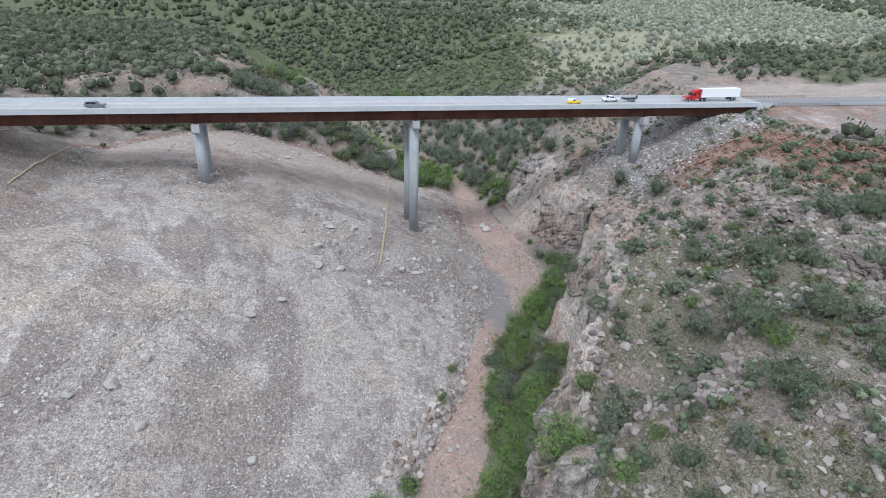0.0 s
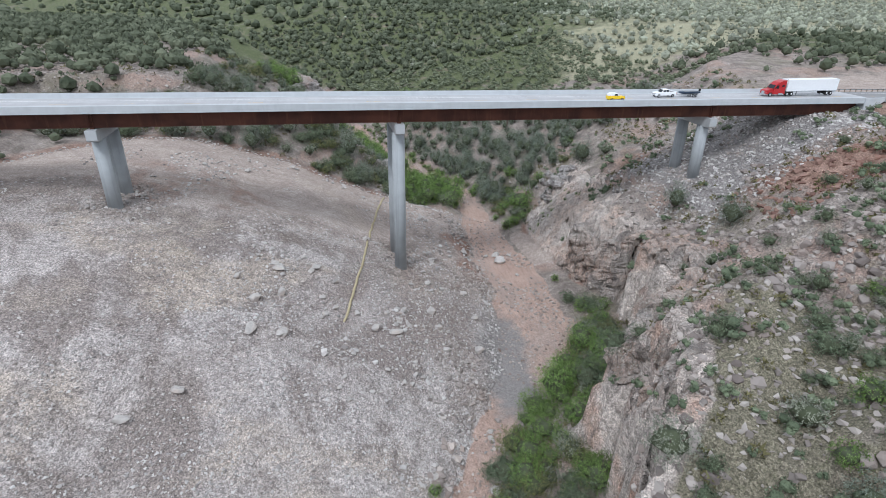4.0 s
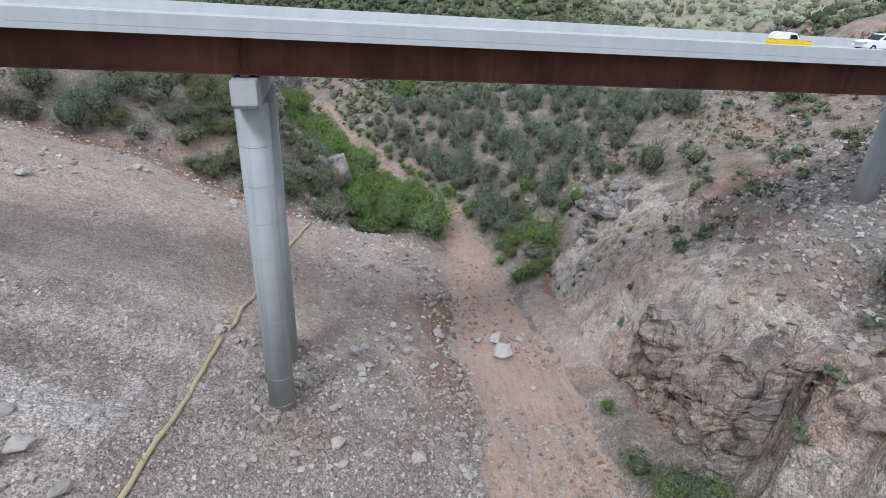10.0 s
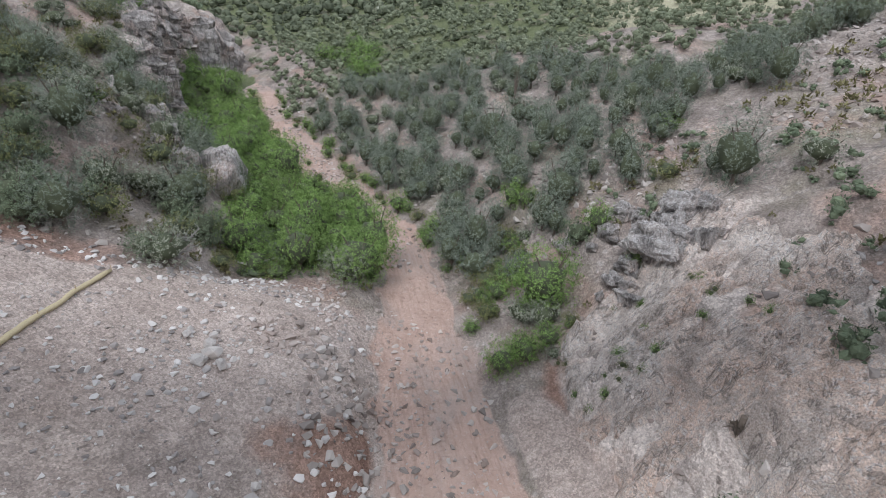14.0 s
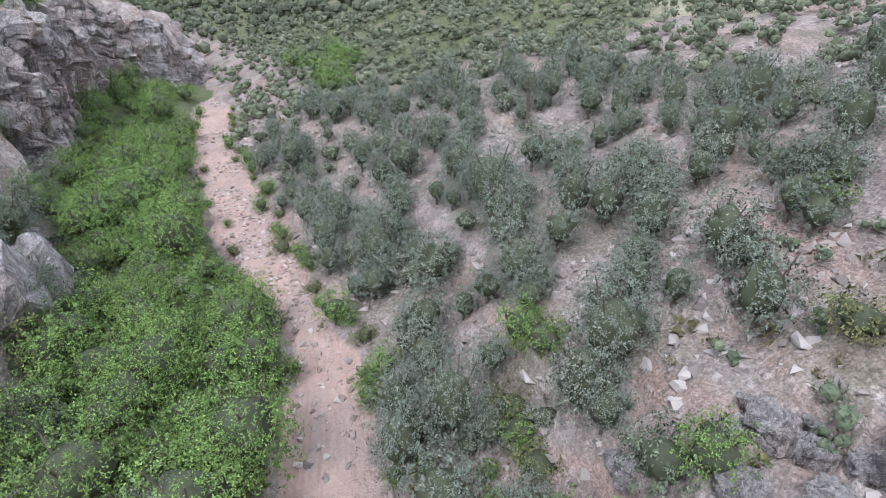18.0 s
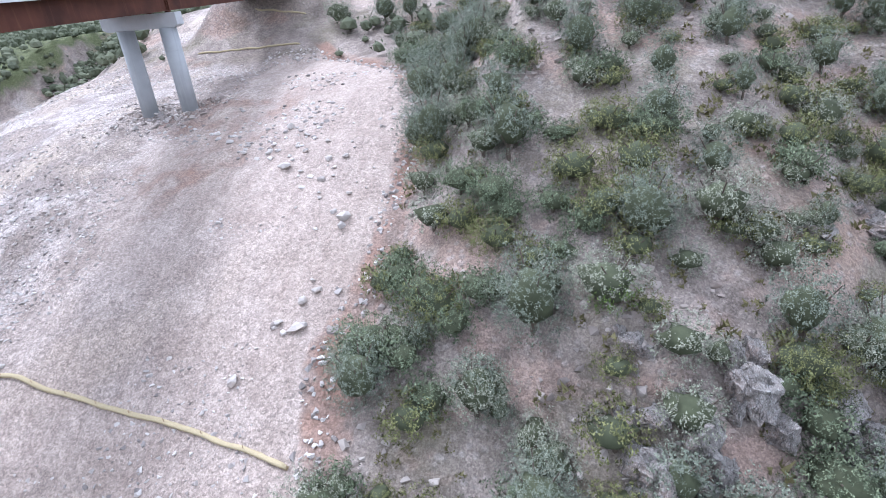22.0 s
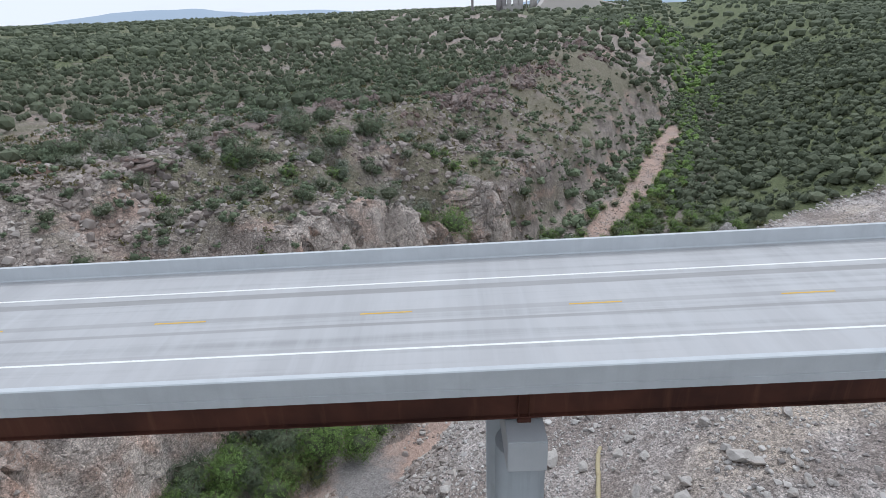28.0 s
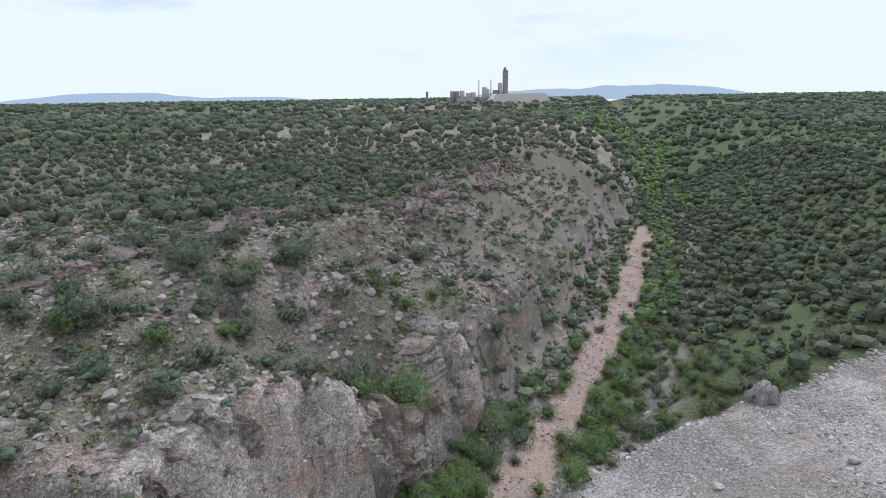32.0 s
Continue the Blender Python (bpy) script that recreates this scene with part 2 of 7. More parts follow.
    n.bump(h, 0.9, 0.6)
    return n.done(col, 0.95, spec=0.15)


def concrete_material(name, tone, streak=0.25):
    n = Nodes(name)
    c = n.mix(n.ramp(n.noise(0.5, 5), [(0.3, 0.0), (0.7, 1.0)]), tuple(v * 0.86 for v in tone), tone)
    c = n.mix(n.math("MULTIPLY", n.ramp(n.noise(0.6, 4, 0.6, n.stretch(3, 3, 0.15)), [(0.5, 0.0), (0.75, 1.0)]), streak), c, tuple(v * 0.6 for v in tone))
    c = n.mix(n.math("MULTIPLY", n.noise(9.0, 3), 0.25), c, tuple(v * 1.15 for v in tone))
    n.bump(n.noise(14.0, 4), 0.15, 0.03)
    return n.done(c, 0.85)


def rock_material(name, a, b, stain, scale=1.0):
    n = Nodes(name, scale)
    r = n.rand()
    c = n.mix(n.ramp(n.noise(0.9, 5, 0.6), [(0.35, 0.0), (0.65, 1.0)]), a, b)
    c = n.mix(n.math("MULTIPLY", n.ramp(n.noise(0.45, 4), [(0.48, 0.0), (0.66, 1.0)]), 0.75), c, stain)
    c = n.mix(n.ramp(n.noise(3.5, 4, 0.6, n.stretch(1, 1, 3)), [(0.55, 0.0), (0.75, 0.55)]), c, tuple(v * 0.45 for v in a))
    c = n.mix(n.math("MULTIPLY", r, 0.3), c, tuple(v * 1.25 for v in b))
    n.bump(n.noise(2.8, 6, 0.65), 0.7, 0.25)
    return n.done(c, 0.93, spec=0.2)


def plain_material(name, color, rough=0.6, metal=0.0, vary=0.12):
    n = Nodes(name)
    c = n.mix(n.ramp(n.noise(2.5, 5), [(0.3, 0.0), (0.7, 1.0)]), tuple(v * (1 - vary) for v in color), tuple(v * (1 + vary) for v in color))
    return n.done(c, rough, metal)


def leaf_material(name, dark, light):
    n = Nodes(name)
    c = n.mix(n.ramp(n.island(), [(0.0, 0.0), (0.55, 0.35), (0.85, 0.85), (1.0, 1.0)]), tuple(v * 0.72 for v in dark), tuple(v * 1.08 for v in light))
    c = n.mix(n.math("MULTIPLY", n.rand(), 0.35), c, tuple(v * 1.4 for v in dark))
    c = n.mix(n.ramp(n.noise(0.5, 3), [(0.35, 0.0), (0.65, 0.5)]), c, tuple(v * 0.75 for v in light))
    c = n.mix(n.ramp(n.noise(7.0, 3, 0.7), [(0.36, 0.4), (0.5, 0.0)]), c, tuple(v * 0.5 for v in dark))
    n.bump(n.noise(9.0, 3, 0.7), 0.9, 0.12)
    return n.done(c, 0.8, spec=0.12)


M_GROUND = ground_material()
M_CONC = concrete_material("weathered_concrete", (0.41, 0.435, 0.45), 0.55)
M_CAP = concrete_material("cap_concrete", (0.46, 0.475, 0.49), 0.15)
M_BARRIER = concrete_material("barrier_concrete", (0.53, 0.555, 0.575), 0.2)


def deck_material():
    n = Nodes("grooved_deck_concrete")
    c = n.mix(n.ramp(n.noise(0.35, 5, 0.6, n.stretch(0.9, 0.15, 1)), [(0.32, 0.0), (0.68, 1.0)]), (0.395, 0.393, 0.40), (0.46, 0.457, 0.463))
    c = n.mix(n.ramp(n.noise(0.8, 5, 0.6, n.stretch(0.04, 1.6, 1)), [(0.5, 0.0), (0.72, 0.55)]), c, (0.26, 0.26, 0.26))
    c = n.mix(n.ramp(n.noise(1.2, 4, 0.6, n.stretch(0.8, 0.04, 1)), [(0.45, 0.0), (0.66, 0.5)]), c, (0.47, 0.475, 0.485))
    sep = n.t.nodes.new("ShaderNodeSeparateXYZ")
    n.link(n.coord.outputs["Object"], sep.inputs[0])
    y = n.math("ADD", sep.outputs["Y"], n.math("MULTIPLY", n.math("SUBTRACT", n.noise(0.05, 3), 0.5), 0.2))
    for track, half, how in ((-2.8, 0.32, 0.9), (-0.05, 0.24, 0.5), (1.2, 0.15, 0.75), (3.5, 0.14, 0.3), (-6.3, 0.09, 0.5), (6.3, 0.09, 0.5)):
        near = n.math("ABSOLUTE", n.math("SUBTRACT", y, track))
        c = n.mix(n.math("MULTIPLY", n.ramp(near, [(half - 0.03, how), (half + 0.04, 0.0)]), n.ramp(n.noise(0.6, 5, 0.6, n.stretch(0.25, 2.0, 1)), [(0.3, 0.6), (0.7, 1.0)])), c, (0.27, 0.265, 0.26))
    n.bump(n.noise(30, 2, 0.5, n.stretch(1, 0.1, 1)), 0.1, 0.02)
    return n.done(c, 0.8)


def steel_material():
    n = Nodes("weathering_steel")
    c = n.mix(n.ramp(n.noise(0.25, 5), [(0.35, 0.0), (0.65, 1.0)]), (0.055, 0.022, 0.016), (0.105, 0.04, 0.026))
    c = n.mix(n.ramp(n.noise(0.9, 4, 0.6, n.stretch(1.6, 1, 0.12)), [(0.55, 0.0), (0.8, 0.6)]), c, (0.17, 0.075, 0.045))
    n.bump(n.noise(8, 4), 0.15, 0.02)
    return n.done(c, 0.8)


M_DECK = deck_material()
M_STEEL = steel_material()
M_ROCK = rock_material("limestone", (0.35, 0.325, 0.305), (0.53, 0.50, 0.47), (0.42, 0.34, 0.29), 1.7)
M_LEAF_JUNIPER = leaf_material("juniper_needles", (0.122, 0.146, 0.115), (0.315, 0.36, 0.28))
M_LEAF_WOOD = leaf_material("woodland_needles", (0.066, 0.082, 0.052), (0.19, 0.21, 0.142))
M_LEAF_GREEN = leaf_material("mid_green_leaves", (0.085, 0.14, 0.04), (0.27, 0.39, 0.12))
M_LEAF_BRIGHT = leaf_material("bright_leaves", (0.085, 0.155, 0.042), (0.33, 0.48, 0.145))
M_LEAF_FAR = leaf_material("far_juniper_needles", (0.10, 0.118, 0.075), (0.27, 0.30, 0.20))
M_LEAF_GREY = leaf_material("grey_brush", (0.185, 0.20, 0.155), (0.42, 0.445, 0.345))
M_BARK = plain_material("bark", (0.13, 0.105, 0.085), 0.95)
M_WHITE_LINE = plain_material("white_paint_line", (0.78, 0.78, 0.76), 0.7, vary=0.05)
M_YELLOW_LINE = plain_material("yellow_paint_line", (0.62, 0.40, 0.07), 0.7, vary=0.08)


# ---- mesh helpers ----
def mesh_of(name, verts, faces, mat, smooth=False):
    """One mesh out of vertices and faces."""
    me = bpy.data.meshes.new(name)
    me.from_pydata([tuple(v) for v in verts], [], [tuple(f) for f in faces])
    me.materials.append(mat)
    if smooth:
        me.polygons.foreach_set("use_smooth", [True] * len(me.polygons))
    me.update()
    return me


def mesh_np(name, co, faces, mat, smooth=False):
    """One mesh out of arrays; all faces have as many corners."""
    me = bpy.data.meshes.new(name)
    co = np.asarray(co, dtype=np.float32)
    faces = np.asarray(faces, dtype=np.int32)
    n, k = faces.shape
    me.vertices.add(len(co))
    me.vertices.foreach_set("co", co.ravel())
    me.loops.add(n * k)
    me.loops.foreach_set("vertex_index", faces.ravel())
    me.polygons.add(n)
    me.polygons.foreach_set("loop_start", np.arange(0, n * k, k, dtype=np.int32))
    me.polygons.foreach_set("use_smooth", np.full(n, smooth))
    me.materials.append(mat)
    me.update(calc_edges=True)
    return me


def part(name, bm, material, parent, label=""):
    """Links a bmesh or a mesh as one object under a thing."""
    if isinstance(bm, bmesh.types.BMesh):
        me = bpy.data.meshes.new(name)
        bm.to_mesh(me)
        bm.free()
        me.materials.append(material)
    else:
        me = bm
    ob = new(name, me)
    ob.parent = parent
    if label:
        ob["label"] = label
    return ob


def thing(name, label, category, at=(0, 0, 0), group="", kind=""):
    ob = new(name)
    ob.location = at
    return tagged(ob, label, category, group, kind)


def box(sx, sy, sz, at=(0, 0, 0), bevel=0.0):
    bm = bmesh.new()
    bmesh.ops.create_cube(bm, size=1.0)
    bmesh.ops.scale(bm, vec=(sx, sy, sz), verts=bm.verts)
    if bevel:
        bmesh.ops.bevel(bm, geom=list(bm.edges), offset=bevel, segments=2, affect="EDGES")
    bmesh.ops.translate(bm, vec=at, verts=bm.verts)
    return bm


def prism(outline, y0, y1, bevel=0.0):
    """An outline in x and z, drawn out along y."""
    bm = bmesh.new()
    a = [bm.verts.new((x, y0, z)) for x, z in outline]
    b = [bm.verts.new((x, y1, z)) for x, z in outline]
    k = len(outline)
    for i in range(k):
        bm.faces.new((a[i], a[(i + 1) % k], b[(i + 1) % k], b[i]))
    bm.faces.new(a[::-1])
    bm.faces.new(b)
    bmesh.ops.recalc_face_normals(bm, faces=bm.faces)
    if bevel:
        bmesh.ops.bevel(bm, geom=list(bm.edges), offset=bevel, segments=2, affect="EDGES")
    return bm


def tube(r0, r1, z0, z1, sides=24, at=(0, 0)):
    bm = bmesh.new()
    bmesh.ops.create_cone(bm, cap_ends=True, segments=sides, radius1=r0, radius2=r1, depth=z1 - z0)
    bmesh.ops.translate(bm, vec=(at[0], at[1], (z0 + z1) / 2), verts=bm.verts)
    for f in bm.faces:
        f.smooth = len(f.verts) == 4
    return bm


# ---- the lie of the land ----
def smooth(a, b, v):
    t = np.clip((v - a) / (b - a), 0, 1)
    return t * t * (3 - 2 * t)


_rng = np.random.default_rng(7)
_LAT = _rng.random((256, 256))


def wave(x, y, size, seed=0):
    """Smooth value noise, -1 to 1."""
    u, v = x / size + 17.3 * seed, y / size + 5.7 * seed
    i, j = np.floor(u).astype(int), np.floor(v).astype(int)
    f, g = u - i, v - j
    f, g = f * f * (3 - 2 * f), g * g * (3 - 2 * g)
    a, b = _LAT[i % 256, j % 256], _LAT[(i + 1) % 256, j % 256]
    c, d = _LAT[i % 256, (j + 1) % 256], _LAT[(i + 1) % 256, (j + 1) % 256]
    return 2 * ((a * (1 - f) + b * f) * (1 - g) + (c * (1 - f) + d * f) * g) - 1


def rough(x, y, size, octaves=4, seed=0):
    total, amp = 0.0, 1.0
    for k in range(octaves):
        total = total + amp * wave(x, y, size / 2 ** k, seed + k)
        amp *= 0.5
    return total


# the wash: y, x of its middle, half its width
WASH = [(-5000, -1900, -2), (-700, -310, -2), (-378, -165, -2), (-322, -139, -1.5), (-300, -129, 6), (-256, -107, 7), (-215, -87, 6.5), (-164, -59, 5.5), (-130, -37, 5), (-109, -24.5, 5), (-94, -15, 5.5), (-82, -8.2, 5.5),
        (-68, 0.0, 3.6), (-51, 7.5, 3.4), (-37, 21, 7), (-20, 31, 8.5), (5, 35, 7), (20, 33, 7), (35, 33.7, 5.6), (52, 34.7, 5.4), (65, 35.2, 4.6), (77, 34.3, 3.4), (86, 30.4, 3.2),
        (93, 28.6, 3.9), (104, 24.6, 4.2), (118, 19.6, 4.2), (134, 15.0, 4), (153, 9, 4), (180, 5, 4), (193, 2, 3), (206, -2, -1.5), (230, -9, -2), (275, -34, -2), (340, -95, -2), (430, -200, -2), (5000, -2500, -2)]
# the fall of the wash: y, height of its bed
BED = [(-5000, -40), (-400, -18), (-200, -15), (-100, -13.3), (-60, -12.7), (-30, -12), (-6, -10.7), (20, -9.5), (60, -7.8), (100, -7.0), (140, -6.8), (240, -6), (400, -4), (5000, 10)]
# west side: y, slope near the wash, height of the plateau
WEST = [(-5000, 0.42, 28), (-250, 0.42, 28), (-150, 0.33, 30), (-95, 0.27, 34), (-84, 0.285, 34), (-70, 0.36, 35), (-55, 0.42, 36), (-45, 0.44, 37), (-30, 0.42, 39), (-10, 0.425, 41), (20, 0.42, 41), (42, 0.425, 40), (90, 0.40, 40), (5000, 0.4, 42)]
# east side: y, distance of the cliff from the wash, its height, the slope above, the plateau
EAST = [(-5000, 14, 10, 0.5, 28), (-190, 12, 13, 0.55, 28), (-135, 10, 16, 0.55, 30), (-115, 11, 19, 0.48, 30), (-101, 13, 11, 0.62, 30), (-92, 15, 21, 0.42, 31), (-77, 20, 27, 0.34, 33), (-62, 21, 26, 0.38, 34), (-53, 15, 13, 0.66, 35), (-44, 17, 20, 0.5, 36),
        (-30, 14, 18, 0.62, 37), (-14, 12, 17, 0.64, 37), (-2, 11, 15, 0.62, 37), (10, 6, 9, 0.62, 37), (28, 10, 8, 0.6, 38), (43, 12, 7.5, 0.58, 40), (66, 5, 5, 0.5, 42), (102, 10, 3.4, 0.28, 44), (178, 10, 3.4, 0.22, 46), (5000, 12, 4, 0.12, 60)]


def table(rows, y, col):
    ys = np.array([r[0] for r in rows], float)
    return np.interp(y, ys, np.array([r[col] for r in rows], float))


def soft_min(a, b, k=3.0):
    h = np.clip(0.5 + 0.5 * (b - a) / k, 0, 1)
    return b * (1 - h) + a * h - k * h * (1 - h)


GRADE = -0.0165
BRIDGE_W, BRIDGE_E = -106.0, 118.5


def deck_z(x):
    return 41.0 + GRADE * x


EDGE = {}


def land(x, y):
    """Height of the ground, and the kinds of surface, at x, y."""
    x, y = np.asarray(x, float), np.asarray(y, float)
    xm = (table(WASH, y - 4, 1) + table(WASH, y, 1) + table(WASH, y + 4, 1)) / 3
    hw = table(WASH, y, 2)
    bed = table(BED, y, 1)
    bend = 1.4 * wave(x, y, 16, 3) + 0.7 * wave(x, y, 6, 4)
    w = (xm - hw) - x + bend
    e = x - (xm + hw) + bend
    r1, r2, r3 = rough(x, y, 42, 4, 1), rough(x, y, 11, 4, 5), rough(x, y, 3.2, 3, 9)
    # west side
    wd = np.maximum(w, 0)
    ws = table(WEST, y, 1)
    top_w = table(WEST, y, 2)
    south_edge = np.interp(x, [-160, -120, -93, -63, -53, -35, -20, -5, 10], [-118, -112, -109, -105, -103, -99, -98, -97, -95])
    fill_on = smooth(-2.5, 2.5, y - south_edge + 2.0 * r2) * (1 - smooth(44, 60, y + 0.12 * x + 1.5 * r2))
    fill_h = fill_on
    north_edge = np.interp(x, [-200, -120, -106, -94, -79, -66, -50, -25, -4, 3, 8, 13, 24, 34], [-14, -6, 5, 17, 30, 42, 48, 48, 45, 46, 50, 54, 54, 52])
    fill_on = fill_on * (1 - smooth(-3, 3, y - north_edge + 1.2 * r2))
    zw_fill = bed + ws * (wd - 0.0065 * np.clip(wd - 45, 0, 70) ** 2) + 1.2 * smooth(0, 5, wd) * (1 - 0.5 * smooth(10, 50, wd)) + fill_h * (0.9 * r1 * smooth(6, 25, wd) + 0.32 * r2 * smooth(4, 14, wd) + 0.16 * r3)
    bank = bed + 1.6 * smooth(0, 4, wd) + 0.10 * wd
    cliff_d = np.interp(y, [60, 77, 93, 123, 186, 206, 224, 240, 300], [18.5, 20, 22, 25, 25, 22, 8, 3, 2]) + 3.8 * rough(x, y, 26, 3, 14)
    cliff_h = np.interp(y, [68, 103, 112, 125, 144, 203, 287], [1, 2, 8, 16, 18.5, 19.5, 12])
    zw_wild = bank + cliff_h * smooth(0, 4.5, wd - cliff_d) + np.interp(y, [90, 112], [0.78, 0.4]) * np.clip(wd - cliff_d + 1, 0, 18) + 0.42 * np.maximum(wd - cliff_d - 17, 0) + 1.2 * r1 + 0.5 * r2
    south_w = bed + 1.2 * smooth(0, 4, wd) + ws * np.maximum(wd - 14, 0) + 0.06 * wd + 1.5 * r1 * smooth(8, 40, wd) + 0.35 * r2
    zw = np.where(y > 0, zw_fill * fill_h + zw_wild * (1 - fill_h), zw_fill * fill_h + south_w * (1 - fill_h))
    zw = soft_min(zw, top_w + 1.5 * rough(x, y, 160, 3, 2), 5.0)
    # east side
    ed = np.maximum(e, 0)
    cd, ch, es, top_e = (table(EAST, y, k) for k in (1, 2, 3, 4))
    cd = cd + 2.8 * wave(x, y, 31, 27) + 2.6 * rough(x, y, 15, 3, 21) + 1.2 * rough(x, y, 5, 2, 24)
    ch = ch * (1 + 0.22 * rough(x, y, 20, 2, 31))
    ledge = 0.62 * smooth(0, 1.6, ed - cd) + 0.38 * smooth(2.4, 4.2, ed - cd)
    cliffy = smooth(-150, -90, y) * (1 - smooth(-2, 14, y))
    rise = np.where(cliffy > 0.5, ledge, smooth(0, 11, ed - cd + 2))
    ze = bed + 1.0 * smooth(0, 3, ed) + 0.13 * np.minimum(ed, cd) + ch * rise + es * np.maximum(ed - cd - 1.5, 0)
    ze = ze + (0.9 * r1 + 0.5 * r2 + 0.3 * r3) * smooth(2, 12, ed)
    ze = soft_min(ze, top_e + 1.2 * rough(x, y, 140, 3, 8), 3.0)
    zb = bed + 0.18 * r3 + 0.25 * wave(x, y, 7, 6)
    z = np.where(w > 0, zw, np.where(e > 0, ze, zb))
    # far hills to the north
    far = smooth(330, 900, y)
    z = z + far * (26 + 16 * rough(x, y, 420, 3, 51)) * smooth(0, 200, np.abs(x - xm))
    # the road's embankments
    road = np.maximum(smooth(BRIDGE_E + 1, BRIDGE_E + 8, x), 1 - smooth(BRIDGE_W - 6, BRIDGE_W, x))
    zr = deck_z(np.clip(x, -400, 400)) - 0.25
    bank_w = 1 - smooth(8.5, 26, np.abs(y))
    z = z * (1 - road * bank_w) + zr * road * bank_w
    bench = 20.8 + 0.40 * (x - 76) - 0.5 * np.maximum(np.abs(y) - 13, 0) + 0.4 * r3
    riprap = smooth(66, 72, x) * (1 - smooth(117, 120, x)) * (1 - smooth(20, 30, np.abs(y)))
    z = np.where(riprap > 0, z + riprap * np.clip(bench - z, 0, 6), z)
    # kinds of surface
    kinds = {}
    EDGE["east"], EDGE["west"] = np.where(e > 0, ed - cd, -99), np.where(w > 0, wd - cliff_d, -99)
    kinds["wash"] = smooth(-1.4, 0.9, -np.maximum(w, e) + 0.9 * r3)
    kinds["fill"] = np.where(w > -1, fill_on, 0) * (1 - smooth(112, 124, wd))
    steep_e = cliffy * smooth(-1, 0.5, ed - cd) * (1 - smooth(4.5, 9, ed - cd)) + (1 - cliffy) * smooth(-30, 0, y) * (1 - smooth(-6, 4, y - 36 - 0.6 * (x - 46))) * smooth(-2, 2, ed - cd) * (1 - smooth(10, 22, ed - cd))
    steep_w = (1 - fill_on) * smooth(103, 114, y) * smooth(-1, 0.5, wd - cliff_d) * (1 - smooth(4.5, 8, wd - cliff_d))
    kinds["rock"] = np.clip(np.where(e > 0, steep_e, np.where(w > 0, steep_w, 0)), 0, 1)
    green_w = (1 - fill_on) * smooth(50, 62, y) * smooth(0, 2, wd) * (1 - smooth(-3, 2, wd - cliff_d))
    green_w = np.maximum(green_w, (1 - fill_on) * (1 - smooth(-130, -120, y)) * smooth(0, 2, wd) * (1 - smooth(9, 20, wd)) * 0.8)
    scrub = 0.9 * (1 - fill_on) * (1 - smooth(-110, -95, y)) * smooth(14, 30, wd)
    outer_scrub = 0.62 * np.maximum(1.1 * smooth(105, 190, y) * smooth(12, 30, np.abs(x - xm)), np.maximum(smooth(250, 300, y), smooth(165, 200, np.abs(x))), 1 - smooth(-330, -220, y))
    kinds["green"] = np.maximum(np.where(w > 0, np.maximum(green_w, scrub), 0), outer_scrub)
    verge = 0.8 * road * smooth(7.5, 9, np.abs(y)) * (1 - smooth(26, 40, np.abs(y) + 6 * r1))
    kinds["fill"] = np.maximum(kinds["fill"], verge)
    kinds["green"] = kinds["green"] * (1 - verge)
    red_e = smooth(60, 80, x) * (1 - smooth(-20, 20, np.abs(y + 14) - 22)) * 0.5 + 0.85 * smooth(76, 90, x) * (1 - smooth(0, 10, np.abs(y + 56 + 0.5 * (x - 90)) - 24))
    red_pier = 0.42 * (1 - smooth(8, 26, np.hypot((x + 48) / 1.3, y - 14)))
    red_bank = 0.72 * smooth(-2, 8, y) * (1 - smooth(26, 36, y)) * smooth(-0.5, 1.5, wd) * (1 - smooth(4, 13, wd + 3 * r2))
    kinds["red"] = np.clip(np.maximum(np.where(e > 0, red_e, 0), np.where(w > 0, np.maximum(red_pier, red_bank), 0)), 0, 1)
    rim_red = 0.42 * smooth(0.03, 0.25, kinds["fill"]) * (1 - smooth(0.55, 0.9, kinds["fill"])) * smooth(25, 34, y) * (1 - smooth(-20, 0, x))
    off = y - north_edge + 1.2 * r2
    rim_red = np.maximum(rim_red, 0.6 * smooth(-3, -0.5, off) * (1 - smooth(2.5, 5, off)) * (1 - smooth(0, 14, x)) * smooth(-104, -92, x))
    kinds["red"] = np.maximum(kinds["red"], np.where(w > 0, rim_red, 0))
    cone = 0.95 * smooth(8, 13, y) * (1 - smooth(28, 36, y)) * smooth(0, 2, ed) * (1 - smooth(-2, 3, ed - cd - 1))
    kinds["fill"] = np.where(e > 0, np.maximum(cone, verge), kinds["fill"])
    kinds["red"] = np.maximum(kinds["red"], np.where(e > 0, 0.9 * (1 - smooth(2.5, 6, np.hypot(x - 52, (y - 1) * 0.8))), 0))
    kinds["red"] = np.maximum(kinds["red"], np.where(e > 0, 0.5 * (1 - smooth(4, 12, np.hypot((x - 72) * 0.7, (y - 24) * 0.8))), 0))
    kinds["red"] = np.maximum(kinds["red"], np.where(e > 0, 0.85 * (1 - smooth(4, 9, np.hypot((x - 52) * 0.9, y - 31))), 0))
    kinds["dark"] = 0.74 * (1 - smooth(2, 11, np.hypot((x - 20) / 1.0 - 0.12 * (y + 30), (y + 30) / 3.0) + 1.5 * r2))
    kinds["dark"] = np.maximum(kinds["dark"], np.where(e > 0, 0.85 * riprap * (1 - smooth(14, 24, np.abs(y))), 0))
    # fan of ground painted as sunlit, its angle fitted to the opening camera view
    kinds["sunlit_dry"] = np.clip((0.85 + 0.3 * rough(x, y, 130, 3, 54)) * smooth(0.30, 0.72, (x + 25) / np.maximum(y + 150, 1) + 0.16 * rough(x, y, 110, 3, 55)) * smooth(110, 170, y), 0, 1)
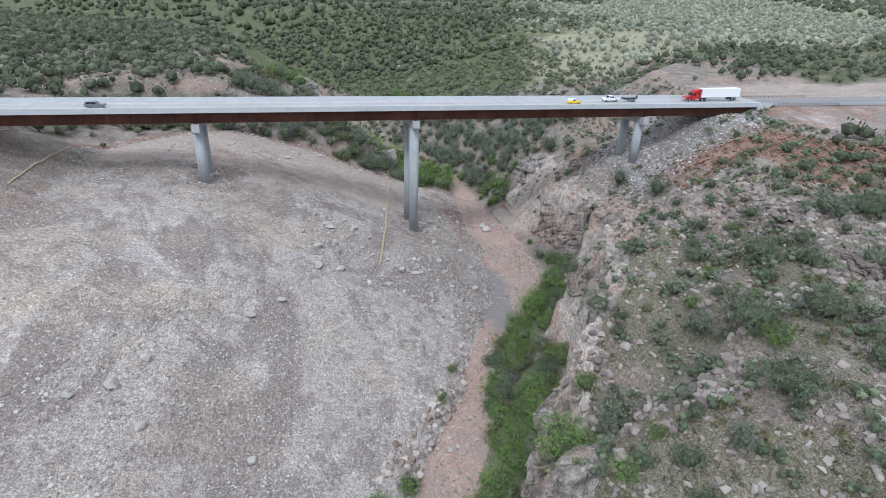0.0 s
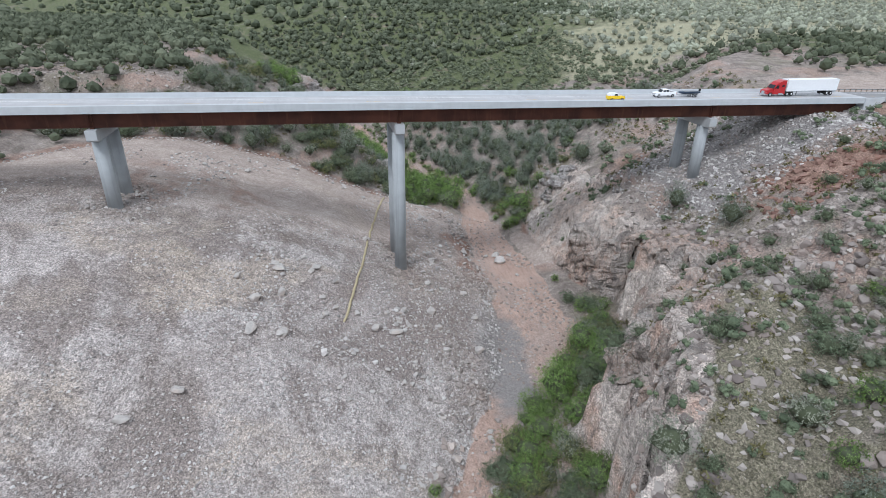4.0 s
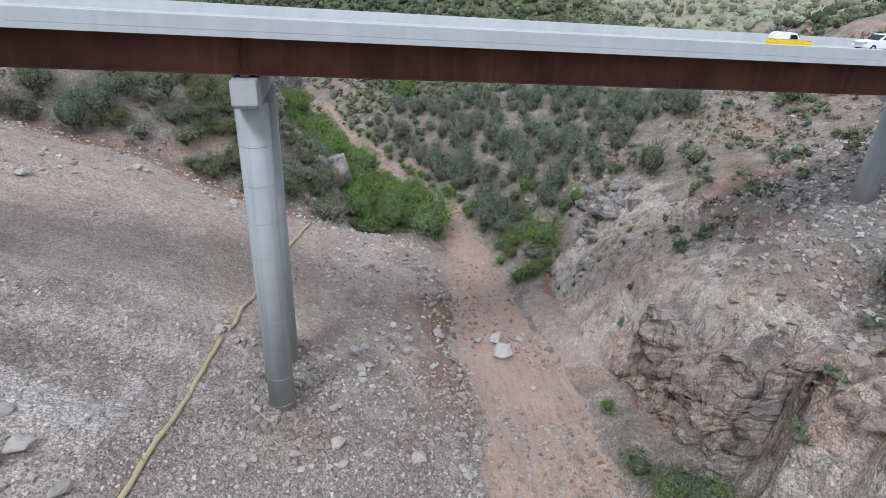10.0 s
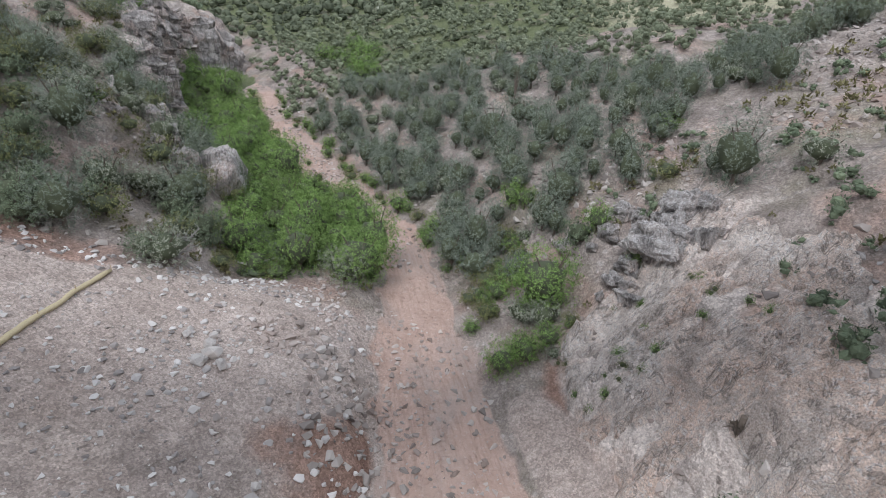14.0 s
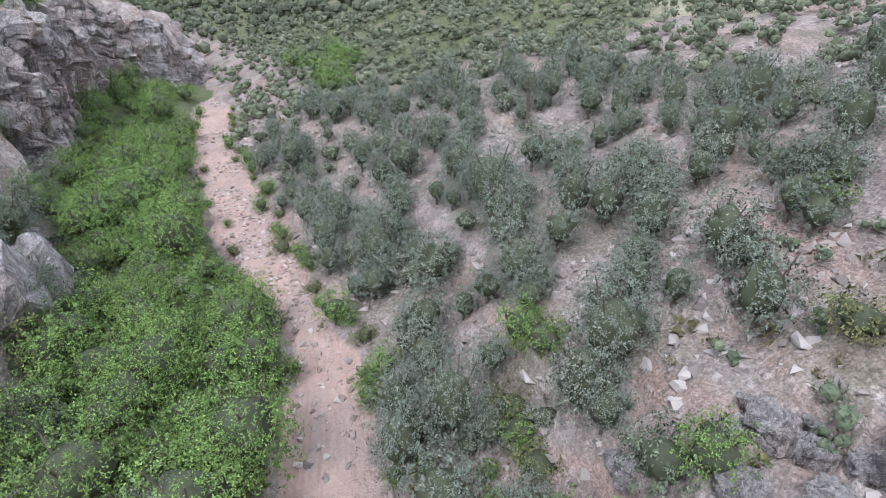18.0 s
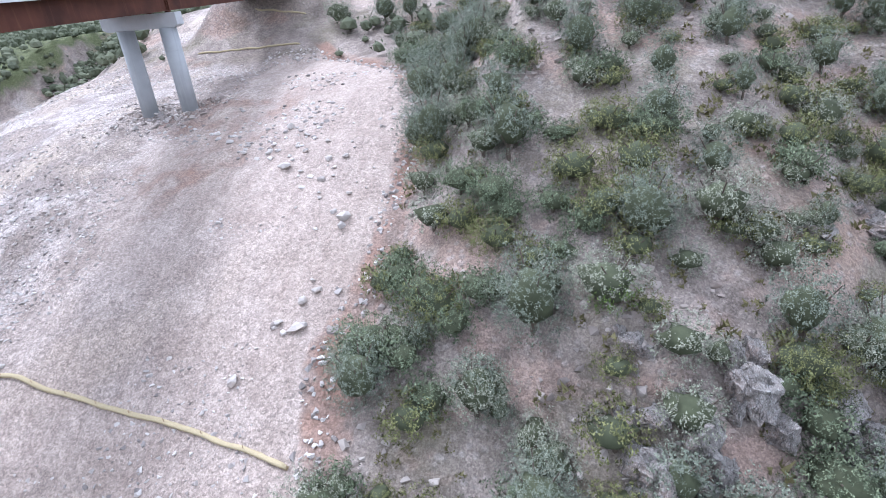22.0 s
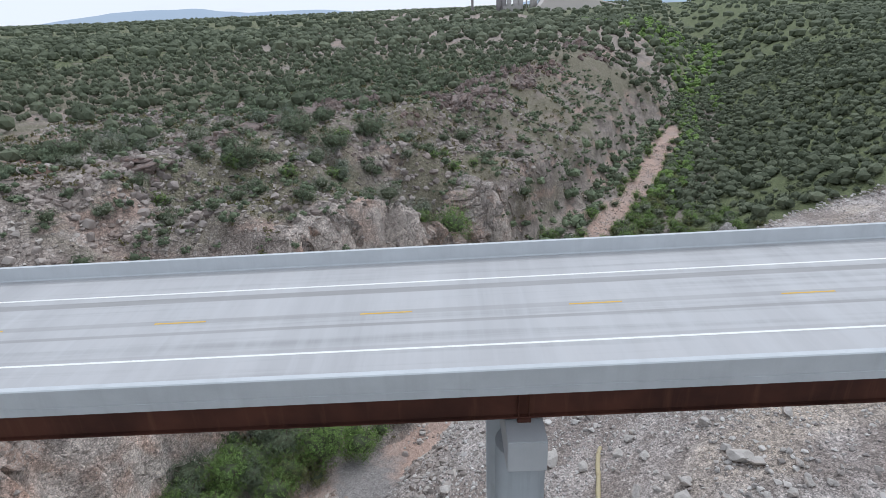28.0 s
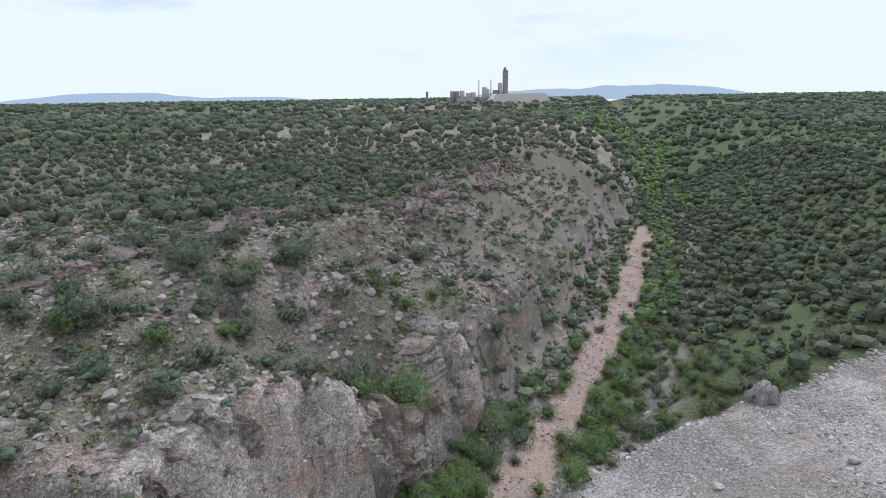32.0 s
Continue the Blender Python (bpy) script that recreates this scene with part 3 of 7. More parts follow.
    kinds["olive"] = np.where(e > 0, (0.72 + 0.3 * r1) * smooth(5, 9, ed - cd) * (1 - smooth(-75, -55, y + 0.5 * np.clip(x - 60, 0, 60))) * smooth(-420, -330, y), 0)
    kinds["tan"] = smooth(-3, 10, y + 3 * r1 - 0.25 * np.minimum(wd - 40, 0)) * (1 - 0.4 * smooth(0.0, 0.8, r1))
    # darker brown soil under the deck; the bridge's soft shade is painted in
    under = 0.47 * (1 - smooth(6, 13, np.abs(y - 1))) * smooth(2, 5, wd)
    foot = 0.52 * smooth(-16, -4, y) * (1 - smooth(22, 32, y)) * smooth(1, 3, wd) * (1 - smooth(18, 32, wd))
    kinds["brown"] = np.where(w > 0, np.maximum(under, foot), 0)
    return z, kinds


def ground_z(x, y):
    return float(land(np.array([x]), np.array([y]))[0][0])


def spread(inner0, inner1, step, reach, growth):
    """Even steps in the middle, wider and wider ones outside."""
    core = list(np.arange(inner0, inner1 + step / 2, step))
    lo, hi, s = core[0], core[-1], step
    left, right = [], []
    while lo > -reach or hi < reach:
        s *= growth
        if lo > -reach:
            lo -= s
            left.append(lo)
        if hi < reach:
            hi += s
            right.append(hi)
    return np.array(left[::-1] + core + right)


def build_ground():
    gx, gy = spread(-120, 130, 1.15, 6000, 1.07), spread(-140, 180, 1.15, 6000, 1.07)
    X, Y = np.meshgrid(gx, gy)
    Z, kinds = land(X, Y)
    # broken faces where the ground is steep
    steep = kinds["rock"]
    X2 = X + steep * (0.9 * wave(Y, Z, 2.6, 61) + 0.5 * wave(Y, Z * 1.7, 1.2, 62))
    Y2 = Y + steep * (0.7 * wave(X, Z, 2.9, 63) + 0.4 * wave(X, Z * 1.7, 1.3, 64))
    co = np.stack([X2, Y2, Z], -1).reshape(-1, 3)
    ny, nx = X.shape
    idx = np.arange(nx * ny).reshape(ny, nx)
    faces = np.stack([idx[:-1, :-1], idx[:-1, 1:], idx[1:, 1:], idx[1:, :-1]], -1).reshape(-1, 4)
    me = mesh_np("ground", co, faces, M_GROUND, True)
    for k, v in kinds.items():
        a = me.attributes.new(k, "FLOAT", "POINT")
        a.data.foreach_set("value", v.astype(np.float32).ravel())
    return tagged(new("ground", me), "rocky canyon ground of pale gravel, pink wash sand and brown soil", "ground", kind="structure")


build_ground()


# ---- the bridge ----
def build_bridge():
    br = thing("bridge", "straight highway girder bridge with grey concrete deck and rust-brown steel girders", "bridge")
    tilt = math.atan(GRADE)
    L = BRIDGE_E - BRIDGE_W
    mid = (BRIDGE_E + BRIDGE_W) / 2

    def along(name, bm, mat, label="", parent=br):
        ob = part(name, bm, mat, parent, label)
        return ob

    def lay(bm, x=mid, z=None):
        bmesh.ops.rotate(bm, cent=(0, 0, 0), matrix=Matrix.Rotation(-tilt, 3, "Y"), verts=bm.verts)
        bmesh.ops.translate(bm, vec=(x, 0, deck_z(x) if z is None else z), verts=bm.verts)
        return bm

    along("deck_slab", lay(box(L, 13.9, 0.3, (0, 0, -0.15))), M_DECK, "pale grooved concrete deck")
    for s in (-1, 1):
        out = [(0.0, -0.45), (0.5, -0.46), (0.50, 0.02), (0.42, 0.10), (0.34, 1.0), (0.06, 1.0), (0.0, 0.95), (0.0, 0.03), (0.03, 0.015), (0.03, -0.015), (0.0, -0.03)]
        bm = bmesh.new()
        a = [bm.verts.new((-L / 2, s * (7.35 - u), v)) for u, v in out]
        b = [bm.verts.new((L / 2, s * (7.35 - u), v)) for u, v in out]
        k = len(out)
        for i in range(k):
            bm.faces.new((a[i], a[(i + 1) % k], b[(i + 1) % k], b[i]))
        bm.faces.new(a[::-1]), bm.faces.new(b)
        bmesh.ops.recalc_face_normals(bm, faces=bm.faces)
        along("barrier", lay(bm), M_BARRIER, "solid grey concrete barrier")
    for y in (-5.25, -1.75, 1.75, 5.25):
        g = along("girder", lay(box(L, 0.035, 3.0, (0, y, -1.87))), M_STEEL, "rust-brown weathering steel girder")
        for z in (-0.34, -3.40):
            along("flange", lay(box(L, 0.55, 0.07, (0, y, z))), M_STEEL, parent=g)
        x = BRIDGE_W + 4
        while x < BRIDGE_E:
            for s in (-1, 1):
                if abs(y) > 5 and s * y < 0:
                    along("stiffener", lay(box(0.04, 0.22, 2.94, (0, y + s * 0.13, -1.87)), x), M_STEEL, parent=g)
            x += 7.3
    return br


PIERS = (-58.6, 0.3, 76.2)


def build_pier(x):
    top = deck_z(x) - 3.68
    p = thing("bridge_pier", "grey concrete pier of two round columns and a cap beam", "pier", (x, 0, 0), "bridge piers")
    out = [(-7.0, 0.0), (-7.0, -1.9), (-6.2, -2.3), (6.2, -2.3), (7.0, -1.9), (7.0, 0.0)]
    bm = bmesh.new()
    a = [bm.verts.new((-1.0, u, top + v)) for u, v in out]
    b = [bm.verts.new((1.0, u, top + v)) for u, v in out]
    for i in range(6):
        bm.faces.new((a[i], a[(i + 1) % 6], b[(i + 1) % 6], b[i]))
    bm.faces.new(a[::-1]), bm.faces.new(b)
    bmesh.ops.recalc_face_normals(bm, faces=bm.faces)
    bmesh.ops.bevel(bm, geom=list(bm.edges), offset=0.05, segments=2, affect="EDGES")
    part("cap_beam", bm, M_CAP, p, "pale concrete cap beam")
    for y in (-3.5, 4.4):
        base = min(ground_z(x + dx, y + dy) for dx in (-1, 1) for dy in (-1, 1)) - 0.6
        c = part("column", tube(1.4, 1.4, base, top - 2.25, 40, (0, y)), M_CONC, p, "round concrete column")
        z = top - 2.3 - 3.6
        while z > base + 1:
            part("pour_joint", tube(1.41, 1.41, z - 0.03, z + 0.03, 40, (0, y)), M_CONC, c)
            z -= 3.6
    for y in (-5.25, -1.75, 1.75, 5.25):
        part("bearing", box(0.7, 0.7, 0.25, (0, y, top + 0.125), 0.02), M_STEEL, p)
    for s in (-1, 1):
        for dx in (-0.28, 0.28):
            part("bearing_stiffener", box(0.05, 0.26, 2.94, (dx, s * 5.4, top + 1.81)), M_STEEL, p)
    return p


build_bridge()
for px in PIERS:
    build_pier(px)


def strip(name, x0, x1, y, width, mat, label, lift=0.006):
    bm = bmesh.new()
    n = max(1, int((x1 - x0) / 20))
    rows = []
    for i in range(n + 1):
        x = x0 + (x1 - x0) * i / n
        rows.append([bm.verts.new((x, y + s * width / 2, deck_z(x) + lift + k)) for s, k in ((-1, -0.004), (-1, 0), (1, 0), (1, -0.004))])
    for r, q in zip(rows, rows[1:]):
        for i in range(3):
            bm.faces.new((r[i], q[i], q[i + 1], r[i + 1]))
    me = bpy.data.meshes.new(name)
    bm.to_mesh(me)
    bm.free()
    me.materials.append(mat)
    return tagged(new(name, me), label, "road marking", kind="structure")


for s in (-1, 1):
    strip("edge_line", -400, 400, 3.78 * s, 0.16, M_WHITE_LINE, "thin white painted edge line along the road")
x = 21.4 - 12.19 * 30
while x < 330:
    strip("lane_dash", x - 3.05, x, 0.0, 0.13, M_YELLOW_LINE, "yellow painted centre dash on the road")
    x += 12.19


# ---- rock ----
def cells(u, v, wu, wv, seed):
    """One chance value for each block of a wall."""
    i = np.floor(u / wu + 0.35 * wave(u, v, wu * 1.7, seed)).astype(int)
    j = np.floor(v / wv + 0.4 * wave(u, v, wu * 2.1, seed + 1) + 0.37 * i).astype(int)
    return _LAT[(i * 7 + seed * 13) % 256, (j * 11 + seed * 5) % 256]


def rock_face(name, label, side, y0, y1, step, mat, away):
    """A cliff: blocks, ledges and cracks in front of the steep part of the ground. away: +1 where the land rises to the east."""
    ys = np.arange(y0, y1, step)
    xs = np.arange(0, 75, 0.4)
    mid = table(WASH, ys, 1)
    X = mid[:, None] + away * xs[None, :]
    Y = np.repeat(ys[:, None], len(xs), 1)
    land(X, Y)
    field = EDGE[side]
    first = np.argmax(field > 0.0, axis=1)
    x0 = X[np.arange(len(ys)), first]
    k = int(2.2 / step) * 2 + 1
    pad = np.pad(x0, k // 2, mode="edge")
    x0 = np.convolve(pad, np.ones(k) / k, mode="valid")
    butt = 0.65 * wave(ys, ys * 0 + 3.1, 13.0, 71) + 0.35 * wave(ys, ys * 0 + 1.7, 5.5, 72)
    x0 = x0 - away * (2.8 * np.clip(butt + 0.3, -0.2, 1.3)) + away * 5.5 * smooth(0.12, 0.4, -butt)
    zb = land(x0 - away * 1.6, ys)[0]
    zt = land(x0 + away * 5.4, ys)[0] + 2.4 * wave(ys, ys * 0, 8.0, 73) + 1.2 * wave(ys, ys * 0, 2.6, 74) - 3.0 * np.clip(-butt - 0.1, 0, 1)
    zr = land(x0 + away * 8.5, ys)[0] - 1.2
    high = np.maximum(zt - zb, 0.5)
    rows = int(max(high) / step)
    v = np.linspace(0, 1, rows)
    PZ = zb[:, None] - 0.8 + (high[:, None] + 0.9) * v[None, :]
    bench = v[None, :] * high[:, None] / 6.0 + 0.7 * wave(ys, ys * 0 + 8.3, 9.0, 75)[:, None]
    tread = np.floor(bench) + smooth(0.78, 1.0, bench - np.floor(bench))
    PX = x0[:, None] + away * (-0.9 + 4.0 * (0.45 * v[None, :] + 0.55 * tread / np.maximum(high[:, None] / 6.0, 1)))
    PX = np.concatenate([PX, (x0 + away * 4.6)[:, None], (x0 + away * 8.5)[:, None]], 1)
    PZ = np.concatenate([PZ, (zt + 0.1)[:, None], zr[:, None]], 1)
    PY = np.repeat(ys[:, None], PX.shape[1], 1)
    d = 2.2 * cells(PY, PZ, 6.5, 8.0, 3) + 1.6 * cells(PY, PZ, 2.6, 4.0, 8) + 0.75 * cells(PY, PZ, 1.7, 1.2, 12) + 0.35 * wave(PY, PZ, 1.7, 5)
    crack = (np.abs(wave(PY, PZ * 0.12, 4.2, 17)) < 0.13) | (np.abs(wave(PY * 0.1, PZ, 2.6, 19)) < 0.07)
    tilt = (PZ + 0.22 * PY + 0.5 * wave(PY, PZ, 5.0, 25)) / 1.25
    d = d + (0.28 if away > 0 else 0.12) * (tilt - np.floor(tilt)) ** 1.5
    d = d - 1.9 * crack + 1.3 * rough(PY, PZ, 7.0, 3, 9)
    fade = np.ones(PX.shape[1])
    fade[-2:] = 0.8, 0.3
    ends = np.clip(np.minimum(ys - y0, y1 - ys) / 6.0, 0, 1)
    d = (d - 1.2) * fade[None, :] * ends[:, None] - (1 - ends)[:, None] * 2.2
    PX = PX - away * d
    PY = PY + 0.5 * wave(PX, PZ, 1.5, 23) * fade[None, :]
    PZ = PZ + 0.45 * wave(PY, PX, 1.3, 29) * fade[None, :] + 0.5 * wave(PY, PX, 3.1, 30)
    n, m = PX.shape
    idx = np.arange(n * m).reshape(n, m)
    f = np.stack([idx[:-1, :-1], idx[:-1, 1:], idx[1:, 1:], idx[1:, :-1]], -1).reshape(-1, 4)
    if away > 0:
        f = f[:, ::-1]
    return tagged(new(name, mesh_np(name, np.stack([PX, PY, PZ], -1).reshape(-1, 3), f, mat)), label, "cliff", kind="structure")


def cliff_material(name, pale, grey, warm, scale=1.0):
    n = Nodes(name, scale)
    strata = n.noise(0.55, 6, 0.62, n.stretch(0.6, 0.6, 0.9, (0.18, 0.1, 0)))
    c = n.mix(n.ramp(strata, [(0.36, 0.0), (0.62, 1.0)]), grey, pale)
    c = n.mix(n.ramp(n.noise(0.11, 5), [(0.45, 0.0), (0.62, 0.8)]), c, warm)
    c = n.mix(n.ramp(n.noise(0.9, 5, 0.65, n.stretch(1, 1, 0.16)), [(0.52, 0.0), (0.72, 0.65)]), c, tuple(v * 0.42 for v in grey))
    seam = n.ramp(n.voronoi(0.38, n.stretch(1.0, 1.0, 0.75, (0.25, 0.2, 0)), "Distance", "DISTANCE_TO_EDGE"), [(0.0, 0.0), (0.07, 1.0)])
    small = n.ramp(n.voronoi(1.3, n.stretch(1.0, 1.0, 1.2, (0.1, 0.3, 0)), "Distance", "DISTANCE_TO_EDGE"), [(0.0, 0.0), (0.08, 1.0)])
    c = n.mix(n.math("MULTIPLY", n.math("SUBTRACT", 1.0, seam), n.ramp(n.noise(0.3, 3), [(0.42, 0.05), (0.6, 0.38)])), c, tuple(v * 0.35 for v in grey))
    c = n.mix(n.ramp(n.noise(3.2, 5, 0.6), [(0.50, 0.0), (0.66, 0.6)]), c, tuple(min(v * 1.4, 0.64) for v in pale))
    beds = n.noise(1.0, 5, 0.7, n.stretch(0.5, 0.5, 3.2, (0.16, 0.1, 0)), 1.2)
    c = n.mix(n.ramp(beds, [(0.56, 0.0), (0.62, 0.16)]), c, tuple(v * 0.4 for v in grey))
    c = n.mix(n.ramp(n.noise(0.27, 4, 0.6, None, 1.0), [(0.50, 0.0), (0.60, 0.7)]), c, tuple(v * 0.62 for v in grey))
    rifts = n.noise(1.0, 4, 0.6, n.stretch(0.9, 0.9, 0.16), 0.8)
    c = n.mix(n.ramp(rifts, [(0.55, 0.0), (0.59, 0.7), (0.64, 0.0)]), c, tuple(v * 0.25 for v in grey))
    c = n.mix(1.0, c, n.ramp(n.noise(7.0, 4, 0.75), [(0.34, 0.62), (0.5, 1.03), (0.66, 1.42)]), "MULTIPLY")
    n.bump(n.math("ADD", n.noise(2.4, 8, 0.76), n.math("ADD", n.math("MULTIPLY", beds, 0.06), n.math("MULTIPLY", n.math("ADD", seam, small), 0.18))), 0.9, 0.55)
    return n.done(c, 0.94, spec=0.15)


M_CLIFF_E = cliff_material("pink_grey_cliff_rock", (0.55, 0.475, 0.425), (0.35, 0.31, 0.285), (0.46, 0.325, 0.26))
M_CLIFF_W = cliff_material("grey_cliff_rock", (0.46, 0.43, 0.405), (0.26, 0.242, 0.232), (0.38, 0.29, 0.25))
M_PALE = cliff_material("pale_round_rock", (0.52, 0.485, 0.46), (0.40, 0.37, 0.355), (0.45, 0.365, 0.325), 6.0)
M_KNOB = cliff_material("pale_knob_rock", (0.52, 0.487, 0.46), (0.36, 0.337, 0.32), (0.46, 0.37, 0.325), 6.0)
M_BUTTRESS = cliff_material("grey_buttress_rock", (0.40, 0.375, 0.355), (0.22, 0.206, 0.198), (0.33, 0.26, 0.225), 8.0)
M_RED_ROCK = rock_material("red_brown_rock", (0.20, 0.135, 0.11), (0.31, 0.225, 0.185), (0.25, 0.14, 0.10))
M_RIM_ROCK = rock_material("dark_rim_rock", (0.17, 0.135, 0.125), (0.29, 0.245, 0.225), (0.23, 0.15, 0.125), 5.0)

rock_face("cliff_east", "pink and grey limestone cliff with cracks above the wash", "east", -128, 10, 0.34, M_CLIFF_E, 1)
rock_face("cliff_west", "tall grey streaked cliff above the green canyon floor", "west", 107, 249, 0.45, M_CLIFF_W, -1)


def stone_shape(seed, points=14, flat=0.7):
    """An angular stone: corners and triangles."""
    r = random.Random(seed)
    bm = bmesh.new()
    for _ in range(points):
        v = Vector((r.gauss(0, 1), r.gauss(0, 1), r.gauss(0, 1))).normalized()
        v *= 0.42 + 0.12 * r.random()
        bm.verts.new((v.x * (0.8 + 0.4 * r.random()), v.y, v.z * flat))
    res = bmesh.ops.convex_hull(bm, input=bm.verts)
    bmesh.ops.delete(bm, geom=list({g for g in res["geom_interior"] + res["geom_unused"] if isinstance(g, bmesh.types.BMVert)}), context="VERTS")
    bmesh.ops.triangulate(bm, faces=bm.faces)
    bm.verts.index_update()
    co = np.array([v.co[:] for v in bm.verts])
    fa = np.array([[v.index for v in f.verts] for f in bm.faces])
    bm.free()
    return co, fa


BOULDERS = [mesh_np("boulder", *stone_shape(100 + i, 22, 0.62 + 0.06 * (i % 4)), M_ROCK) for i in range(9)]
_pick = random.Random(5)


def boulder(x, y, size, meshes=BOULDERS, label="pale angular limestone boulder lying on the gravel slope", group="boulders on the slope", sink=0.22):
    ob = new("boulder", meshes[_pick.randrange(len(meshes))])
    ob.location = (x, y, ground_z(x, y) + size * (0.5 - sink) * 0.62)
    ob.rotation_euler = (_pick.uniform(-0.25, 0.25), _pick.uniform(-0.25, 0.25), _pick.uniform(0, 6.28))
    ob.scale = (size * _pick.uniform(0.9, 1.25), size * _pick.uniform(0.8, 1.05), size * _pick.uniform(0.75, 1.05))
    return tagged(ob, label, "boulder", group)


FILL_BOULDERS = [(-26.6, -17.5, 2.6), (-26, -24.6, 2.2), (-30.5, -27.2, 2.9), (-8.4, -27.7, 3.1), (-4.5, -27.8, 2.6), (4.9, -18.2, 2.8), (-1.6, -20.4, 2.1), (15.9, -15.3, 2.2),
          (5.6, -22.9, 2.1), (-20.4, -15.8, 1.6), (-3.2, -23.7, 2.0), (-18.2, -27, 1.7), (-16.1, -24.7, 1.6), (13.9, -26.5, 2.5), (5.8, -29.2, 2.0), (-25.8, -34.9, 2.8),
          (-31.2, -35, 2.8), (-34, -22.2, 2.0), (16.3, 12.2, 1.8), (10.5, 6.4, 1.9), (6.1, -7.4, 1.8), (15.3, -6.9, 2.1), (-12, -24.7, 1.8), (21.2, -7.3, 1.7), (9.4, 5.7, 1.7),
          (9.3, -8.1, 1.6), (-3, -11.8, 1.3), (-19.5, -13.8, 2.4), (-36.1, 30.6, 2.2), (-15.7, -17, 1.8), (-64.7, -67.2, 2.4), (-69.4, -71.9, 2.6), (-75.7, -73.9, 2.4),
          (-46.9, -54.6, 2.4), (-26.3, -35.4, 2.2), (-40.3, -49.7, 2.2), (-64.5, -79, 2.3), (-46.9, -84, 2.2), (-21.8, -10.8, 1.8), (-27.6, -16, 1.9), (-4.9, 35.9, 1.5),
          (-24.8, 42, 2.0), (-10.3, 40.7, 1.8)]
for bx, by, bs in FILL_BOULDERS:
    boulder(bx, by, bs * 0.95)
WASH_BOULDERS = [(32.5, 16.5, 3.6), (32.6, 20.4, 2.6), (22.4, 19.8, 2.5), (16.9, 15.7, 1.6), (8.7, 9.1, 1.8), (10.2, 10.6, 1.5), (13.9, 12, 1.3), (12.7, 34.5, 2.0), (11.6, 33.6, 1.8),
          (13.6, 33.2, 1.6), (12.2, 35.8, 1.5), (29.6, 20.4, 1.5), (36.5, 20, 1.7), (22.3, 38, 1.5), (7.1, -60.5, 2.4), (20, 10, 1.6), (35, 8, 1.2)]
for bx, by, bs in WASH_BOULDERS:
    boulder(bx, by, bs, label="pale boulder lying in the pink sandy wash", group="boulders in the wash")

# loose heaps: middle, spread, how many
HEAPS = [(3, -3, 5, 14), (3, 4, 5, 14), (14, 18, 5, 22), (-2, -30, 9, 20), (-57, -3, 5, 14), (-56, 5, 5, 12), (12, 37, 3, 9), (-28, 40, 9, 16), (-12, 43, 6, 14), (-20, -24, 12, 18), (77, 0, 6, 16),
         (-18.6, -22.5, 5, 16), (-16, -34.4, 5, 20), (-14.8, -38.4, 5, 20), (-3.5, -29.4, 6, 22), (-3.3, -36.9, 6, 22), (1.4, -39.7, 6, 22), (-1.9, -22.8, 5, 16), (-31.6, -14.6, 4, 12), (-24.8, -12.2, 5, 12),
         (-11.7, -45.8, 6, 20), (3.6, -11.3, 4, 14), (-59.4, -4.7, 4, 12), (-44.6, 28, 6, 18), (-38.4, 35, 6, 16), (-51, 15.6, 7, 14), (9.5, 4, 4, 14), (-9, -80, 4, 18), (-11.3, -71, 5, 22), (-19.3, -82, 4, 16), (-4, -59, 5, 20), (-25.9, -91.4, 4, 14), (8, -48, 5, 16)]
HEAP_REST = []
for hx, hy, hs, hn in HEAPS:
    for i in range(hn):
        sx, sy, sz = hx + _pick.gauss(0, hs * 0.5), hy + _pick.gauss(0, hs * 0.5), 0.45 + 1.0 * _pick.random() ** 2
        if i % 7 < 3:
            boulder(sx, sy, sz, label="small pale broken stone in a loose heap", group="loose stones")
        else:
            HEAP_REST.append((sx, sy, ground_z(sx, sy) + 0.1 * sz, sz))

PEBBLES = [stone_shape(300 + i, 9, 0.7) for i in range(12)]


def scatter_stuff(name, label, category, mat, places, base):
    """Many small plants or stones as one mesh: base is a list of (corners, faces); places are (x, y, z, scale)."""
    cos, fas, off = [], [], 0
    r = np.random.default_rng(len(places))
    for i, (x, y, z, s) in enumerate(places):
        co, fa = base[i % len(base)]
        a = r.random() * 6.283
        c, sn = math.cos(a) * s, math.sin(a) * s
        q = np.stack([co[:, 0] * c - co[:, 1] * sn + x, co[:, 0] * sn + co[:, 1] * c + y, co[:, 2] * s * (0.85 + 0.3 * r.random()) + z], -1)
        cos.append(q)
        fas.append(fa + off)
        off += len(co)
    if not cos:
        return None
    me = mesh_np(name, np.concatenate(cos), np.concatenate(fas), mat)
    return tagged(new(name, me), label, category, kind="stuff")


def sow(x0, x1, y0, y1, gap, seed, keep, low=0.55, high=1.3):
    """Places on a shaken grid where keep(x, y, z, kinds) holds."""
    r = np.random.default_rng(seed)
    gx, gy = np.meshgrid(np.arange(x0, x1, gap), np.arange(y0, y1, gap))
    px = (gx + (r.random(gx.shape) - 0.5) * gap * 1.7).ravel()
    py = (gy + (r.random(gx.shape) - 0.5) * gap * 1.7).ravel()
    z, k = land(px, py)
    ok = keep(px, py, z, k) & (r.random(px.shape) < 0.92)
    return [(a, b, c, low + (high - low) * t ** 1.4) for a, b, c, t in zip(px[ok], py[ok], z[ok], r.random(ok.sum()))]


